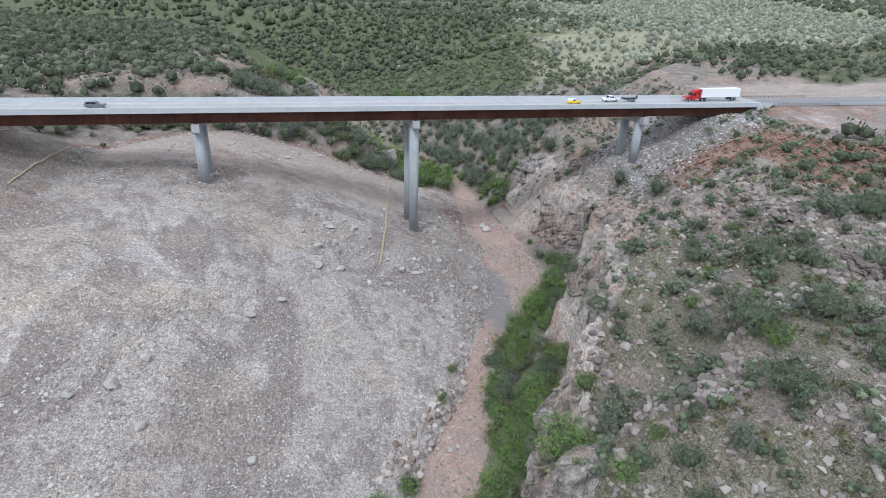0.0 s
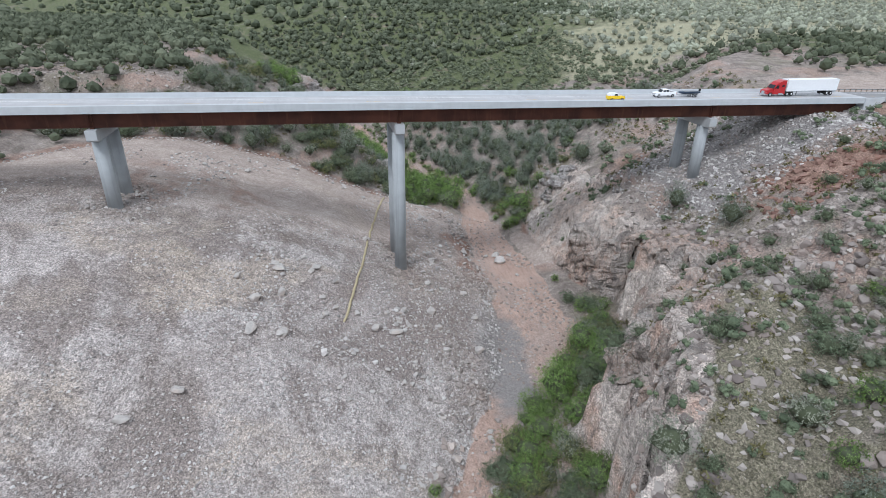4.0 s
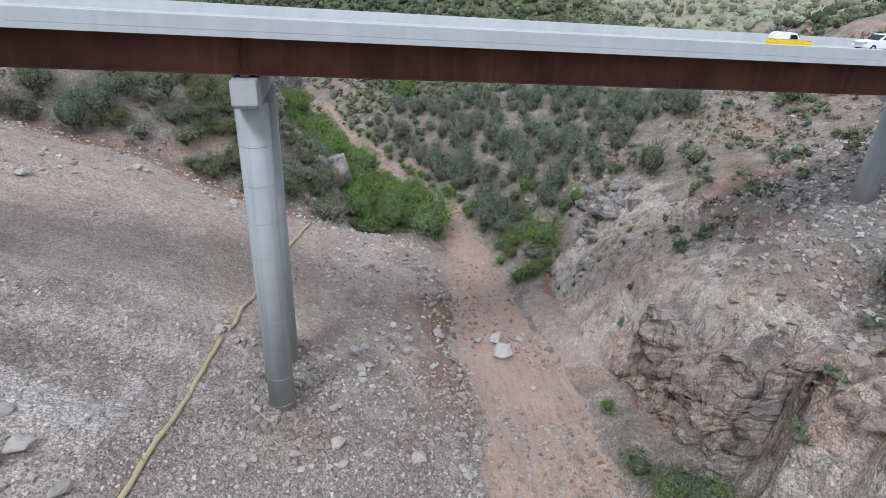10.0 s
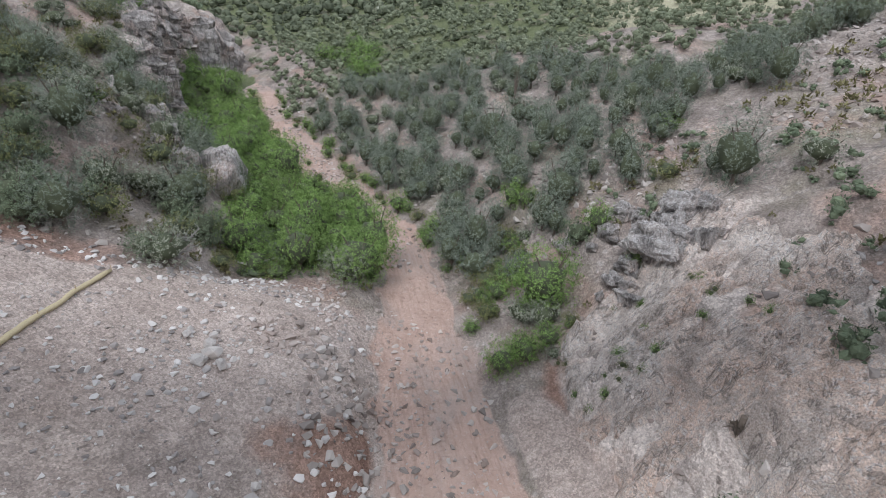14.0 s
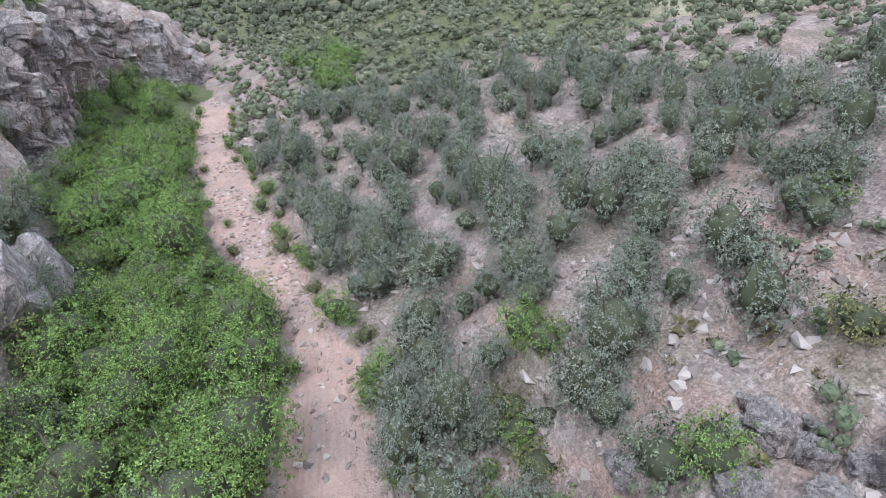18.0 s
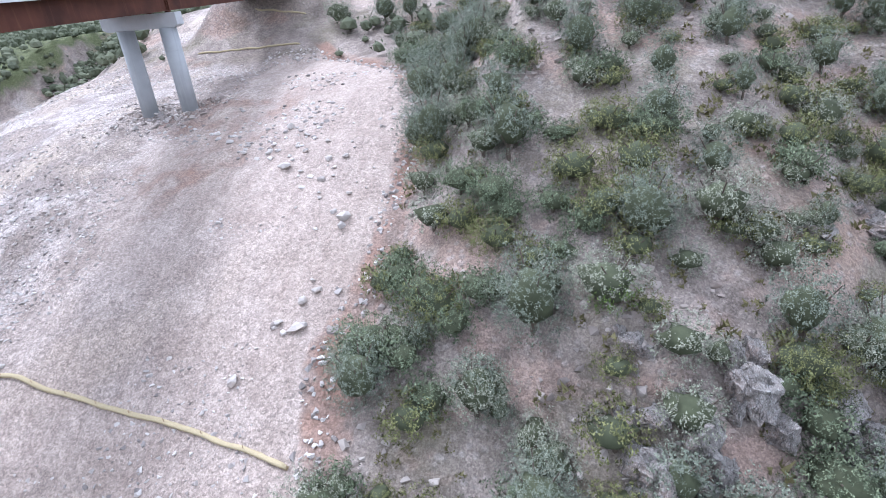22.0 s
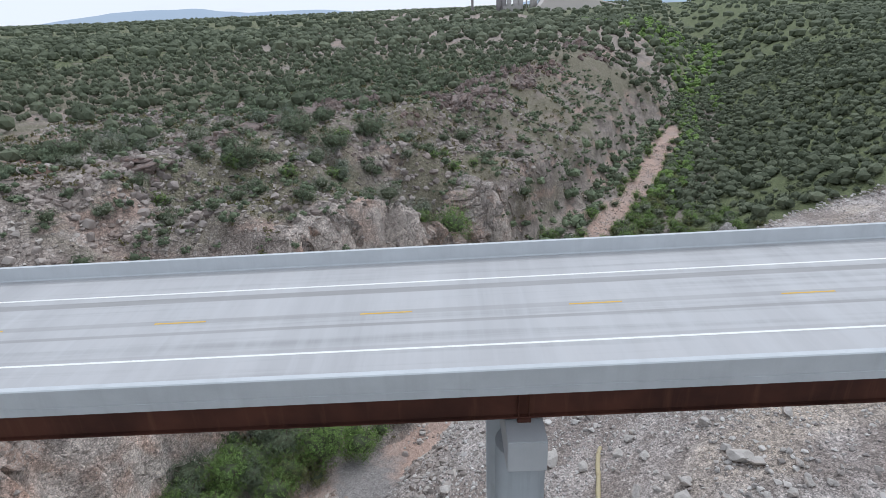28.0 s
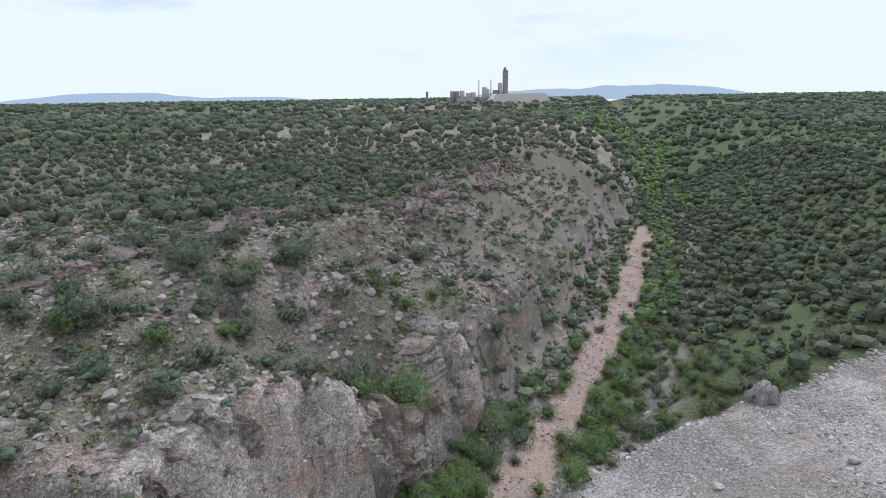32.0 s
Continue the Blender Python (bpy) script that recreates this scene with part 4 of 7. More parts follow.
def loose_material(name, a, b, tint):
    n = Nodes(name)
    c = n.mix(n.island(), a, b)
    c = n.mix(n.ramp(n.noise(0.08, 4), [(0.48, 0.0), (0.64, 0.6)]), c, tint)
    n.bump(n.noise(6, 4), 0.4, 0.08)
    return n.done(c, 0.93, spec=0.2)


M_RUBBLE = loose_material("pale_rubble", (0.20, 0.18, 0.17), (0.64, 0.615, 0.59), (0.42, 0.365, 0.33))
M_TALUS = loose_material("grey_talus", (0.19, 0.165, 0.15), (0.47, 0.43, 0.395), (0.31, 0.24, 0.205))
M_RED_TALUS = loose_material("red_talus", (0.17, 0.10, 0.082), (0.32, 0.21, 0.17), (0.26, 0.145, 0.11))
M_RIM_BLOCK = loose_material("rim_blocks", (0.14, 0.105, 0.097), (0.30, 0.245, 0.225), (0.22, 0.145, 0.12))
M_BLOCKY = loose_material("slope_blocks", (0.15, 0.125, 0.115), (0.43, 0.385, 0.355), (0.30, 0.24, 0.21))
M_COBBLE = loose_material("wash_cobbles", (0.20, 0.15, 0.125), (0.54, 0.475, 0.43), (0.33, 0.30, 0.285))

scatter_stuff("heap_stones", "pale broken stones in loose heaps on the gravel", "stones", M_RUBBLE, HEAP_REST, [stone_shape(430 + i, 16, 0.66) for i in range(8)])
on_fill = lambda x, y, z, k: (k["fill"] > 0.5) & (k["wash"] < 0.2) & (rough(x, y, 14, 3, 81) > -0.35 + 0.75 * smooth(2, 14, y))
scatter_stuff("gravel_stones", "pale broken stones strewn over the gravel slope", "stones", M_RUBBLE, sow(-118, 32, -118, 58, 0.95, 11, on_fill, 0.18, 0.8), PEBBLES)
stony = lambda x, y, z, k: (k["fill"] > 0.5) & (k["wash"] < 0.3) & (rough(x, y, 17, 3, 89) > -0.25 + 0.75 * smooth(2, 14, y)) & (z < 14)
scatter_stuff("fill_rubble", "dense pale rubble on the lower gravel slope", "stones", M_RUBBLE, sow(-75, 28, -112, 45, 0.62, 29, stony, 0.16, 0.68), PEBBLES[:6])
fill_edge = lambda x, y, z, k: (k["fill"] > 0.15) & (k["fill"] < 0.85) & (y > 4) & (x > -104)
scatter_stuff("edge_riprap", "row of pale stones along the edge of the fill", "stones", M_RUBBLE, sow(-105, 25, 5, 60, 0.8, 12, fill_edge, 0.35, 1.15), PEBBLES)
south_edge_rock = lambda x, y, z, k: (k["fill"] > 0.12) & (k["fill"] < 0.9) & (y < -84) & (x > -110)
scatter_stuff("south_riprap", "row of pale broken stones along the lower edge of the fill", "stones", M_RUBBLE, sow(-110, 5, -125, -84, 0.8, 42, south_edge_rock, 0.35, 1.6), PEBBLES)
wash_rim = lambda x, y, z, k: (k["wash"] < 0.5) & (k["fill"] > 0.5) & (z < table(BED, y, 1) + 2.4) & (y > -118) & (y < 20)
scatter_stuff("wash_riprap", "grey rubble piled along the foot of the fill", "stones", M_RUBBLE, sow(-60, 35, -120, 22, 0.85, 13, wash_rim, 0.35, 1.4), PEBBLES)
cluster = lambda x, y, z, k: (k["fill"] > 0.6) & (k["wash"] < 0.2) & (rough(x, y, 20, 3, 88) > 0.5) & (x > -90)
scatter_stuff("boulder_field", "clusters of pale broken boulders on the gravel slope", "stones", M_RUBBLE, sow(-95, 32, -112, 56, 1.3, 22, cluster, 0.25, 1.1), [stone_shape(350 + i, 16, 0.68) for i in range(10)])
in_north = lambda x, y, z, k: (k["wash"] > 0.4) & (rough(x, y, 14, 3, 87) > -0.25)
in_wash = lambda x, y, z, k: (k["wash"] > 0.6) & (rough(x, y, 12, 3, 82) > -0.3)
scatter_stuff("wash_cobbles", "cobbles scattered over the pink sand of the wash", "stones", M_COBBLE, sow(-130, 60, -270, 80, 0.9, 14, in_wash, 0.16, 1.1) + sow(-10, 50, 80, 200, 0.65, 23, in_north, 0.2, 1.0), PEBBLES)
bank_w = lambda x, y, z, k: (k["wash"] < 0.6) & (x < table(WASH, y, 1)) & (z < table(BED, y, 1) + 3.6) & (rough(x, y, 9, 2, 96) > -0.35) & (y > -120) & (y < -50)
scatter_stuff("bank_rubble", "pale pinkish rubble heaped along the bank of the wash", "stones", M_COBBLE, sow(-50, 25, -122, -50, 1.0, 25, bank_w, 0.6, 2.6), [stone_shape(370 + i, 12, 0.68) for i in range(8)])
on_rim = lambda x, y, z, k: (x > table(WASH, y, 1) + 15) & (x < table(WASH, y, 1) + 95) & (z > table(EAST, y, 4) - 6.0 + 2.0 * wave(x, y, 18, 77)) & (z < table(EAST, y, 4) - 1.6) & (rough(x, y, 13, 2, 78) > -0.25) & ((x < 5) | (y < -135))
scatter_stuff("rim_blocks", "dark reddish broken blocks along the rim of the plateau", "stones", M_RIM_BLOCK, sow(-190, 75, -420, -70, 1.8, 26, on_rim, 0.9, 3.6), [stone_shape(390 + i, 22, 0.85) for i in range(8)])
on_talus = lambda x, y, z, k: ~((x > 86) & (y > -64) & (y < -8)) & (x > table(WASH, y, 1) + 8) & (k["wash"] < 0.1) & (z > -6) & (z < 34) & (rough(x, y, 16, 3, 83) > -0.3) & ~((np.abs(y) < 8.5) & (x > 116))
scatter_stuff("talus_stones", "grey and tan angular talus covering the rocky slope", "stones", M_TALUS, sow(0, 118, -150, 70, 1.15, 15, on_talus, 0.3, 1.7), PEBBLES)
ledge_rock = lambda x, y, z, k: ~((x > 86) & (y > -64) & (y < -8)) & (EDGE["east"] > 5) & (z > 4) & (z < 33) & (rough(x, y, 12, 3, 86) > 0.05) & (np.abs(y) > 9)
scatter_stuff("slope_blocks", "brown-grey broken blocks lying on the steep slope", "stones", M_BLOCKY, sow(-60, 112, -190, -12, 1.35, 28, ledge_rock, 0.5, 2.3), [stone_shape(410 + i, 22, 0.85) for i in range(8)])
on_red = lambda x, y, z, k: (x > 72) & (x < 150) & (y < -12) & (np.abs(y + 56 + 0.5 * (x - 90)) < 30) & (rough(x, y, 20, 2, 84) > -0.5)
scatter_stuff("red_talus", "red-brown broken rock below the road", "stones", M_RED_TALUS, sow(72, 150, -120, -10, 1.2, 16, on_red, 0.5, 2.2), PEBBLES)
under_pier = lambda x, y, z, k: (np.abs(y) < 26) & (x > 62) & (x < 118)
scatter_stuff("pier_riprap", "grey riprap around the pier and below the abutment", "stones", M_RUBBLE, sow(66, 118, -26, 24, 0.85, 17, under_pier, 0.45, 1.45), PEBBLES)
pier_foot = lambda x, y, z, k: (np.minimum(np.abs(x - PIERS[0]), np.abs(x - PIERS[1])) < 5.0 + 1.5 * wave(x, y, 4, 97)) & (np.abs(y) < 9.5)
scatter_stuff("pier_foot_stones", "grey broken stones heaped round the feet of the pier", "stones", M_TALUS, sow(-70, 40, -11, 11, 0.8, 45, pier_foot, 0.35, 1.5), PEBBLES)
foot_heap = lambda x, y, z, k: (k["fill"] > 0.4) & (k["wash"] < 0.4) & (z < table(BED, y, 1) + 7.0) & (x < table(WASH, y, 1)) & (rough(x, y, 7, 3, 99) > 0.22)
scatter_stuff("foot_rubble", "grey broken rubble in heaps near the foot of the fill", "stones", M_TALUS, sow(0, 32, -45, 44, 0.85, 47, foot_heap, 0.35, 1.7), PEBBLES)
strewn = lambda x, y, z, k: (k["wash"] > 0.15) & (rough(x, y, 8, 3, 100) > 0.05)
scatter_stuff("wash_rubble", "grey and pink stones strewn along the wash below the bridge", "stones", M_TALUS, sow(10, 50, -60, 64, 1.0, 48, strewn, 0.22, 1.25), PEBBLES)
wild_stone = lambda x, y, z, k: (k["fill"] < 0.2) & (k["wash"] < 0.1) & (k["green"] < 0.3) & (rough(x, y, 9, 3, 85) > -0.05)
scatter_stuff("hill_stones", "grey stones among the brush of the hillsides", "stones", M_TALUS, sow(-110, 110, 46, 170, 1.5, 18, wild_stone, 0.3, 1.5) + sow(-120, 70, -210, -125, 2.2, 19, wild_stone, 0.4, 1.7), PEBBLES)


def bedrock(x0, x1, y0, y1, step, mat):
    """A bare slope of tilted rock beds that stand out in low, broken steps."""
    X, Y = np.meshgrid(np.arange(x0, x1, step), np.arange(y0, y1, step))
    Z, k = land(X, Y)
    s = Z * 0.75 + 0.30 * X - 0.22 * Y + 0.9 * rough(X, Y, 9, 3, 121)
    saw = (s / 0.95) % 1.0
    saw2 = (s / 0.37 + 0.6 * wave(X, Y, 3, 124)) % 1.0
    lift = 0.6 * saw ** 1.4 * (0.5 + 0.5 * wave(X, Y, 7, 129)) + 0.25 * saw2 + 0.7 * rough(X, Y, 3.4, 4, 125) + 0.8 * cells(X, Y, 2.3, 1.6, 33) + 0.35 * cells(X, Y, 0.9, 0.7, 35) - 0.8 * smooth(0.85, 1.0, 1 - np.abs(wave(X, Y, 6.5, 126)))
    inside = smooth(0, 4, X - x0) * smooth(0, 4, x1 - X) * smooth(0, 4, Y - y0) * smooth(0, 4, y1 - Y) * smooth(0.2, 0.55, k["rock"] + 0.25 * rough(X, Y, 5, 2, 127))
    Z = Z + lift * inside - 1.4 * (1 - inside)
    X = X + 0.3 * wave(X, Y, 0.9, 128)
    ny, nx = X.shape
    idx = np.arange(nx * ny).reshape(ny, nx)
    f = np.stack([idx[:-1, :-1], idx[:-1, 1:], idx[1:, 1:], idx[1:, :-1]], -1).reshape(-1, 4)
    return tagged(new("bedrock_slope", mesh_np("bedrock_slope", np.stack([X, Y, Z], -1).reshape(-1, 3), f, mat)), "pinkish layered bedrock slope broken into low ledges", "rock slope", kind="structure")


M_BEDDED = cliff_material("bedded_pink_rock", (0.68, 0.61, 0.55), (0.58, 0.505, 0.45), (0.60, 0.455, 0.37))
bedrock(42, 80, -2, 56, 0.34, M_BEDDED)


def block_mesh(seed, points, flat, mat, rough_=1.0, cuts=5):
    """A weathered block: an angular stone with broken, cracked faces."""
    co, fa = stone_shape(seed, points, flat)
    bm = bmesh.new()
    vs = [bm.verts.new(c) for c in co]
    for f in fa:
        bm.faces.new([vs[i] for i in f])
    bmesh.ops.recalc_face_normals(bm, faces=bm.faces)
    bmesh.ops.subdivide_edges(bm, edges=list(bm.edges), cuts=cuts, use_grid_fill=True)
    bm.normal_update()
    for v in bm.verts:
        q = v.co * 5.0 + Vector((seed, 0, 0))
        bed = 1 - min(abs(noise.noise(Vector((q.x * 0.25, q.y * 0.25, q.z * 1.5)))) * 4, 1)
        split_ = 1 - min(abs(noise.noise(Vector((q.x * 0.8, q.y * 0.8, q.z * 0.25 + 7)))) * 5, 1)
        v.co += v.normal * rough_ * (0.08 * noise.noise(q * 0.8) + 0.045 * noise.noise(q * 2.3) + 0.02 * noise.noise(q * 5) + 0.05 * (noise.cell(q * 0.9) - 0.5) - 0.05 * bed - 0.055 * split_)
    me = bpy.data.meshes.new("block")
    bm.to_mesh(me)
    bm.free()
    me.materials.append(mat)
    return me


BLOCKS = {}


def outcrop(x, y, w, d, h, seed, mat, label, turn=0.0, name="rock_outcrop", count=7):
    """Bedrock that stands out of the ground as a cluster of cracked blocks."""
    if mat.name not in BLOCKS:
        BLOCKS[mat.name] = [block_mesh(700 + 7 * i, 60 if mat == M_PALE else 24, 0.8, mat, 0.5 if mat == M_PALE else 1.0, 2 if mat == M_PALE else 5) for i in range(6)]
    r = random.Random(seed)
    ob = thing(name, label, "rock outcrop")
    ob.matrix_world = pose(x, y, ground_z(x, y), 0, 0, turn)
    for i in range(count):
        if i == 0:
            bx, by, sx, sy, sz = 0, 0, w * 0.85, d * 0.85, h
        else:
            a = 6.283 * (i + r.random() * 0.8) / (count - 1)
            k = r.uniform(0.3, 0.56)
            bx, by = math.cos(a) * w * k, math.sin(a) * d * k
            q = r.uniform(0.32, 0.62)
            sx, sy, sz = w * q, d * q, h * r.uniform(0.4, 0.8)
        c, sn = math.cos(math.radians(turn)), math.sin(math.radians(turn))
        gz = ground_z(x + bx * c - by * sn, y + bx * sn + by * c) - ground_z(x, y)
        b = part("block", BLOCKS[mat.name][r.randrange(6)], None, ob)
        b.matrix_local = pose(bx, by, gz + sz * 0.22, r.uniform(-10, 10), r.uniform(-10, 10), r.uniform(-30, 30)) @ Matrix.Diagonal((sx * 1.1, sy * 1.1, sz * 1.25, 1))
    return ob


outcrop(7.5, 75.6, 8.6, 6.4, 10.6, 1, M_PALE, "pale upright limestone knob above the green thicket", 20, count=3)
outcrop(8.2, 81.6, 5.4, 5.2, 10.2, 7, M_PALE, "narrow pale limestone knob beside a larger one", -15, count=3)
for ox, oy, ow, od, oh, on in [(58.3, 37.8, 6.3, 8.4, 5.9, 9), (62.8, 42.0, 6.7, 6.7, 5.5, 8), (56.6, 45.8, 3.8, 3.4, 2.7, 4), (54.9, 39.4, 3.4, 3.4, 2.5, 4), (59.9, 48.3, 4.2, 4.2, 3.8, 5), (54.1, 51.2, 3.4, 3.4, 2.5, 4)]:
    outcrop(ox, oy, ow, od, oh, int(ox * 3 + oy), M_KNOB, "pale cracked limestone outcrop on the slope", 35, count=on)
for ox, oy, ow, oh in [(-1.6, 80.6, 6, 5.5), (2.7, 72.6, 5.5, 4), (-2.6, 87.5, 5, 4.5), (-11, 96.5, 7, 8), (-3.6, 96.3, 4, 4.5), (1.2, 76.4, 5, 4), (-3.3, 71.9, 3, 2.2), (-16, 90, 4, 2.4), (-11.5, 103.5, 7, 8), (-8, 86, 3.6, 2.2), (-20, 97, 4, 2.4)]:
    outcrop(ox, oy, ow, ow * 0.8, oh, int(ox * 5 + oy), M_KNOB, "pale grey limestone ledge above the green thicket", 20, count=5)
outcrop(-67.5, -104.5, 5.5, 4.6, 6.5, 11, M_PALE, "pale limestone knob at the edge of the fill", 30, "rock_outcrop")
outcrop(2.6, 90.0, 5.9, 5, 5.4, 12, M_KNOB, "grey limestone ledge in the thicket", 0)
outcrop(-5.7, 96.8, 7.5, 5.9, 6.7, 13, M_KNOB, "grey limestone ledge in the thicket", 40)
for ox, oy, ow, oh in [(-10.7, 116.2, 7.6, 5.9), (-12.0, 126.3, 9.2, 9.2), (-15.7, 137.2, 8.4, 8.4), (-19.0, 149.0, 9.2, 8.4), (-20.7, 162.5, 8.4, 7.6)]:
    outcrop(ox, oy, ow, ow * 0.8, oh, int(oy), M_BUTTRESS, "grey streaked buttress of the canyon cliff", 15, count=4)
for i, (ox, oy, ow, oh) in enumerate([(63, -77, 8, 3.5), (61.6, -97.5, 9, 3.5), (58.6, -107.8, 8, 3.5), (54.9, -115.5, 9, 4), (47.9, -127.1, 10, 4), (43.8, -133.8, 10, 4), (37.4, -138.9, 9, 3.5), (-0.9, -170.4, 12, 5), (-10.5, -185.6, 12, 5), (-31.6, -227.3, 14, 6), (-84, -361, 18, 9)]):
    outcrop(ox, oy, ow, ow * 0.6, oh, 30 + i, M_RIM_ROCK, "dark reddish ledge of rim rock below the plateau", 40 + 11 * (i % 3), "rock_outcrop")

# broken band of rim rock just below the edge of the southern plateau
RIM = [(-262, -38), (-221, -15.5), (-190, -5.5), (-170, 3.5), (-164, 20), (-151, 30), (-146, 40), (-130, 47)]
_rim = random.Random(77)
for (ya, xa), (yb, xb) in zip(RIM, RIM[1:]):
    k = max(2, int(math.hypot(xb - xa, yb - ya) / 5.0))
    for i in range(k):
        if _rim.random() < 0.16:
            continue
        rx, ry = xa + (xb - xa) * i / k + _rim.uniform(-1.2, 1.2), ya + (yb - ya) * i / k + _rim.uniform(-1.2, 1.2)
        outcrop(rx, ry, _rim.uniform(5, 7.5), _rim.uniform(3, 4.2), _rim.uniform(3.4, 5.6), _rim.randrange(999), M_RIM_ROCK, "dark reddish broken ledge of rim rock", math.degrees(math.atan2(yb - ya, xb - xa)), "rock_outcrop", 5)


# ---- plants ----
def sphere(level):
    bm = bmesh.new()
    bmesh.ops.create_icosphere(bm, subdivisions=level, radius=1.0)
    bm.verts.index_update()
    co = np.array([v.co[:] for v in bm.verts])
    fa = np.array([[v.index for v in f.verts] for f in bm.faces])
    bm.free()
    return co, fa


SPHERES = {0: sphere(1), 1: sphere(1), 2: sphere(2)}


def leafy(n, rx, rz, size, seed, lumps=9, low=0.2, inner=1, shrink=0.86):
    """A crown: uneven lumps of foliage, with n small leaf sprays standing out of them. Corners and triangles."""
    r = np.random.default_rng(seed)
    ang = r.random(lumps) * 6.283
    rad = np.sqrt(r.random(lumps)) * 0.68
    if lumps == 1:
        rad = rad * 0
    cen = np.stack([np.cos(ang) * rad * rx, np.sin(ang) * rad * rx, (low + (1 - low) * (0.12 + 0.62 * r.random(lumps) * (1.15 - rad))) * rz], -1)
    lr = (0.26 + 0.22 * r.random(lumps)) * rx
    if lumps == 1:
        lr = lr * 0 + 0.85 * rx
        cen[:, 2] = 0.42 * rz
    cos, fas, off = [], [], 0
    base, tris = SPHERES[inner]
    for c, q in zip(cen, lr):
        wob = 1 + 0.38 * (r.random((len(base), 1)) - 0.5)
        p = base * wob * q * shrink * np.array([1, 1, 0.82]) + c
        p[:, 2] = np.maximum(p[:, 2], 0.02 * rz)
        cos.append(p)
        fas.append(tris + off)
        off += len(base)
    if n:
        which = r.choice(lumps, n, p=lr ** 2 / np.sum(lr ** 2))
        d = r.normal(size=(n, 3))
        d[:, 2] = d[:, 2] * 0.9 + 0.25
        d /= np.linalg.norm(d, axis=1)[:, None]
        shell = 0.74 + 0.30 * r.random(n)
        p = cen[which] + d * (lr[which] * shell)[:, None] * np.array([1, 1, 0.85])
        p[:, 2] = np.maximum(p[:, 2], 0.03 * rz)
        u = np.cross(d, r.normal(size=(n, 3)))
        u /= np.linalg.norm(u, axis=1)[:, None] + 1e-9
        v = d * (0.35 + 0.6 * r.random((n, 1))) + np.cross(d, u) * r.normal(size=(n, 1)) * 0.7 + np.array([0, 0, 0.25])
        s = size * (0.5 + 1.0 * r.random(n))[:, None]
        cos.append(np.stack([p - u * s * 0.42, p + u * s * 0.42, p + v * s], 1).reshape(-1, 3))
        fas.append(np.arange(3 * n).reshape(n, 3) + off)
    return np.concatenate(cos), np.concatenate(fas)


# core colour of the crowns: inner shade put in as dark green
M_INNER_SHADE = plain_material("inner_crown_shade", (0.075, 0.088, 0.052), 0.95, vary=0.3)


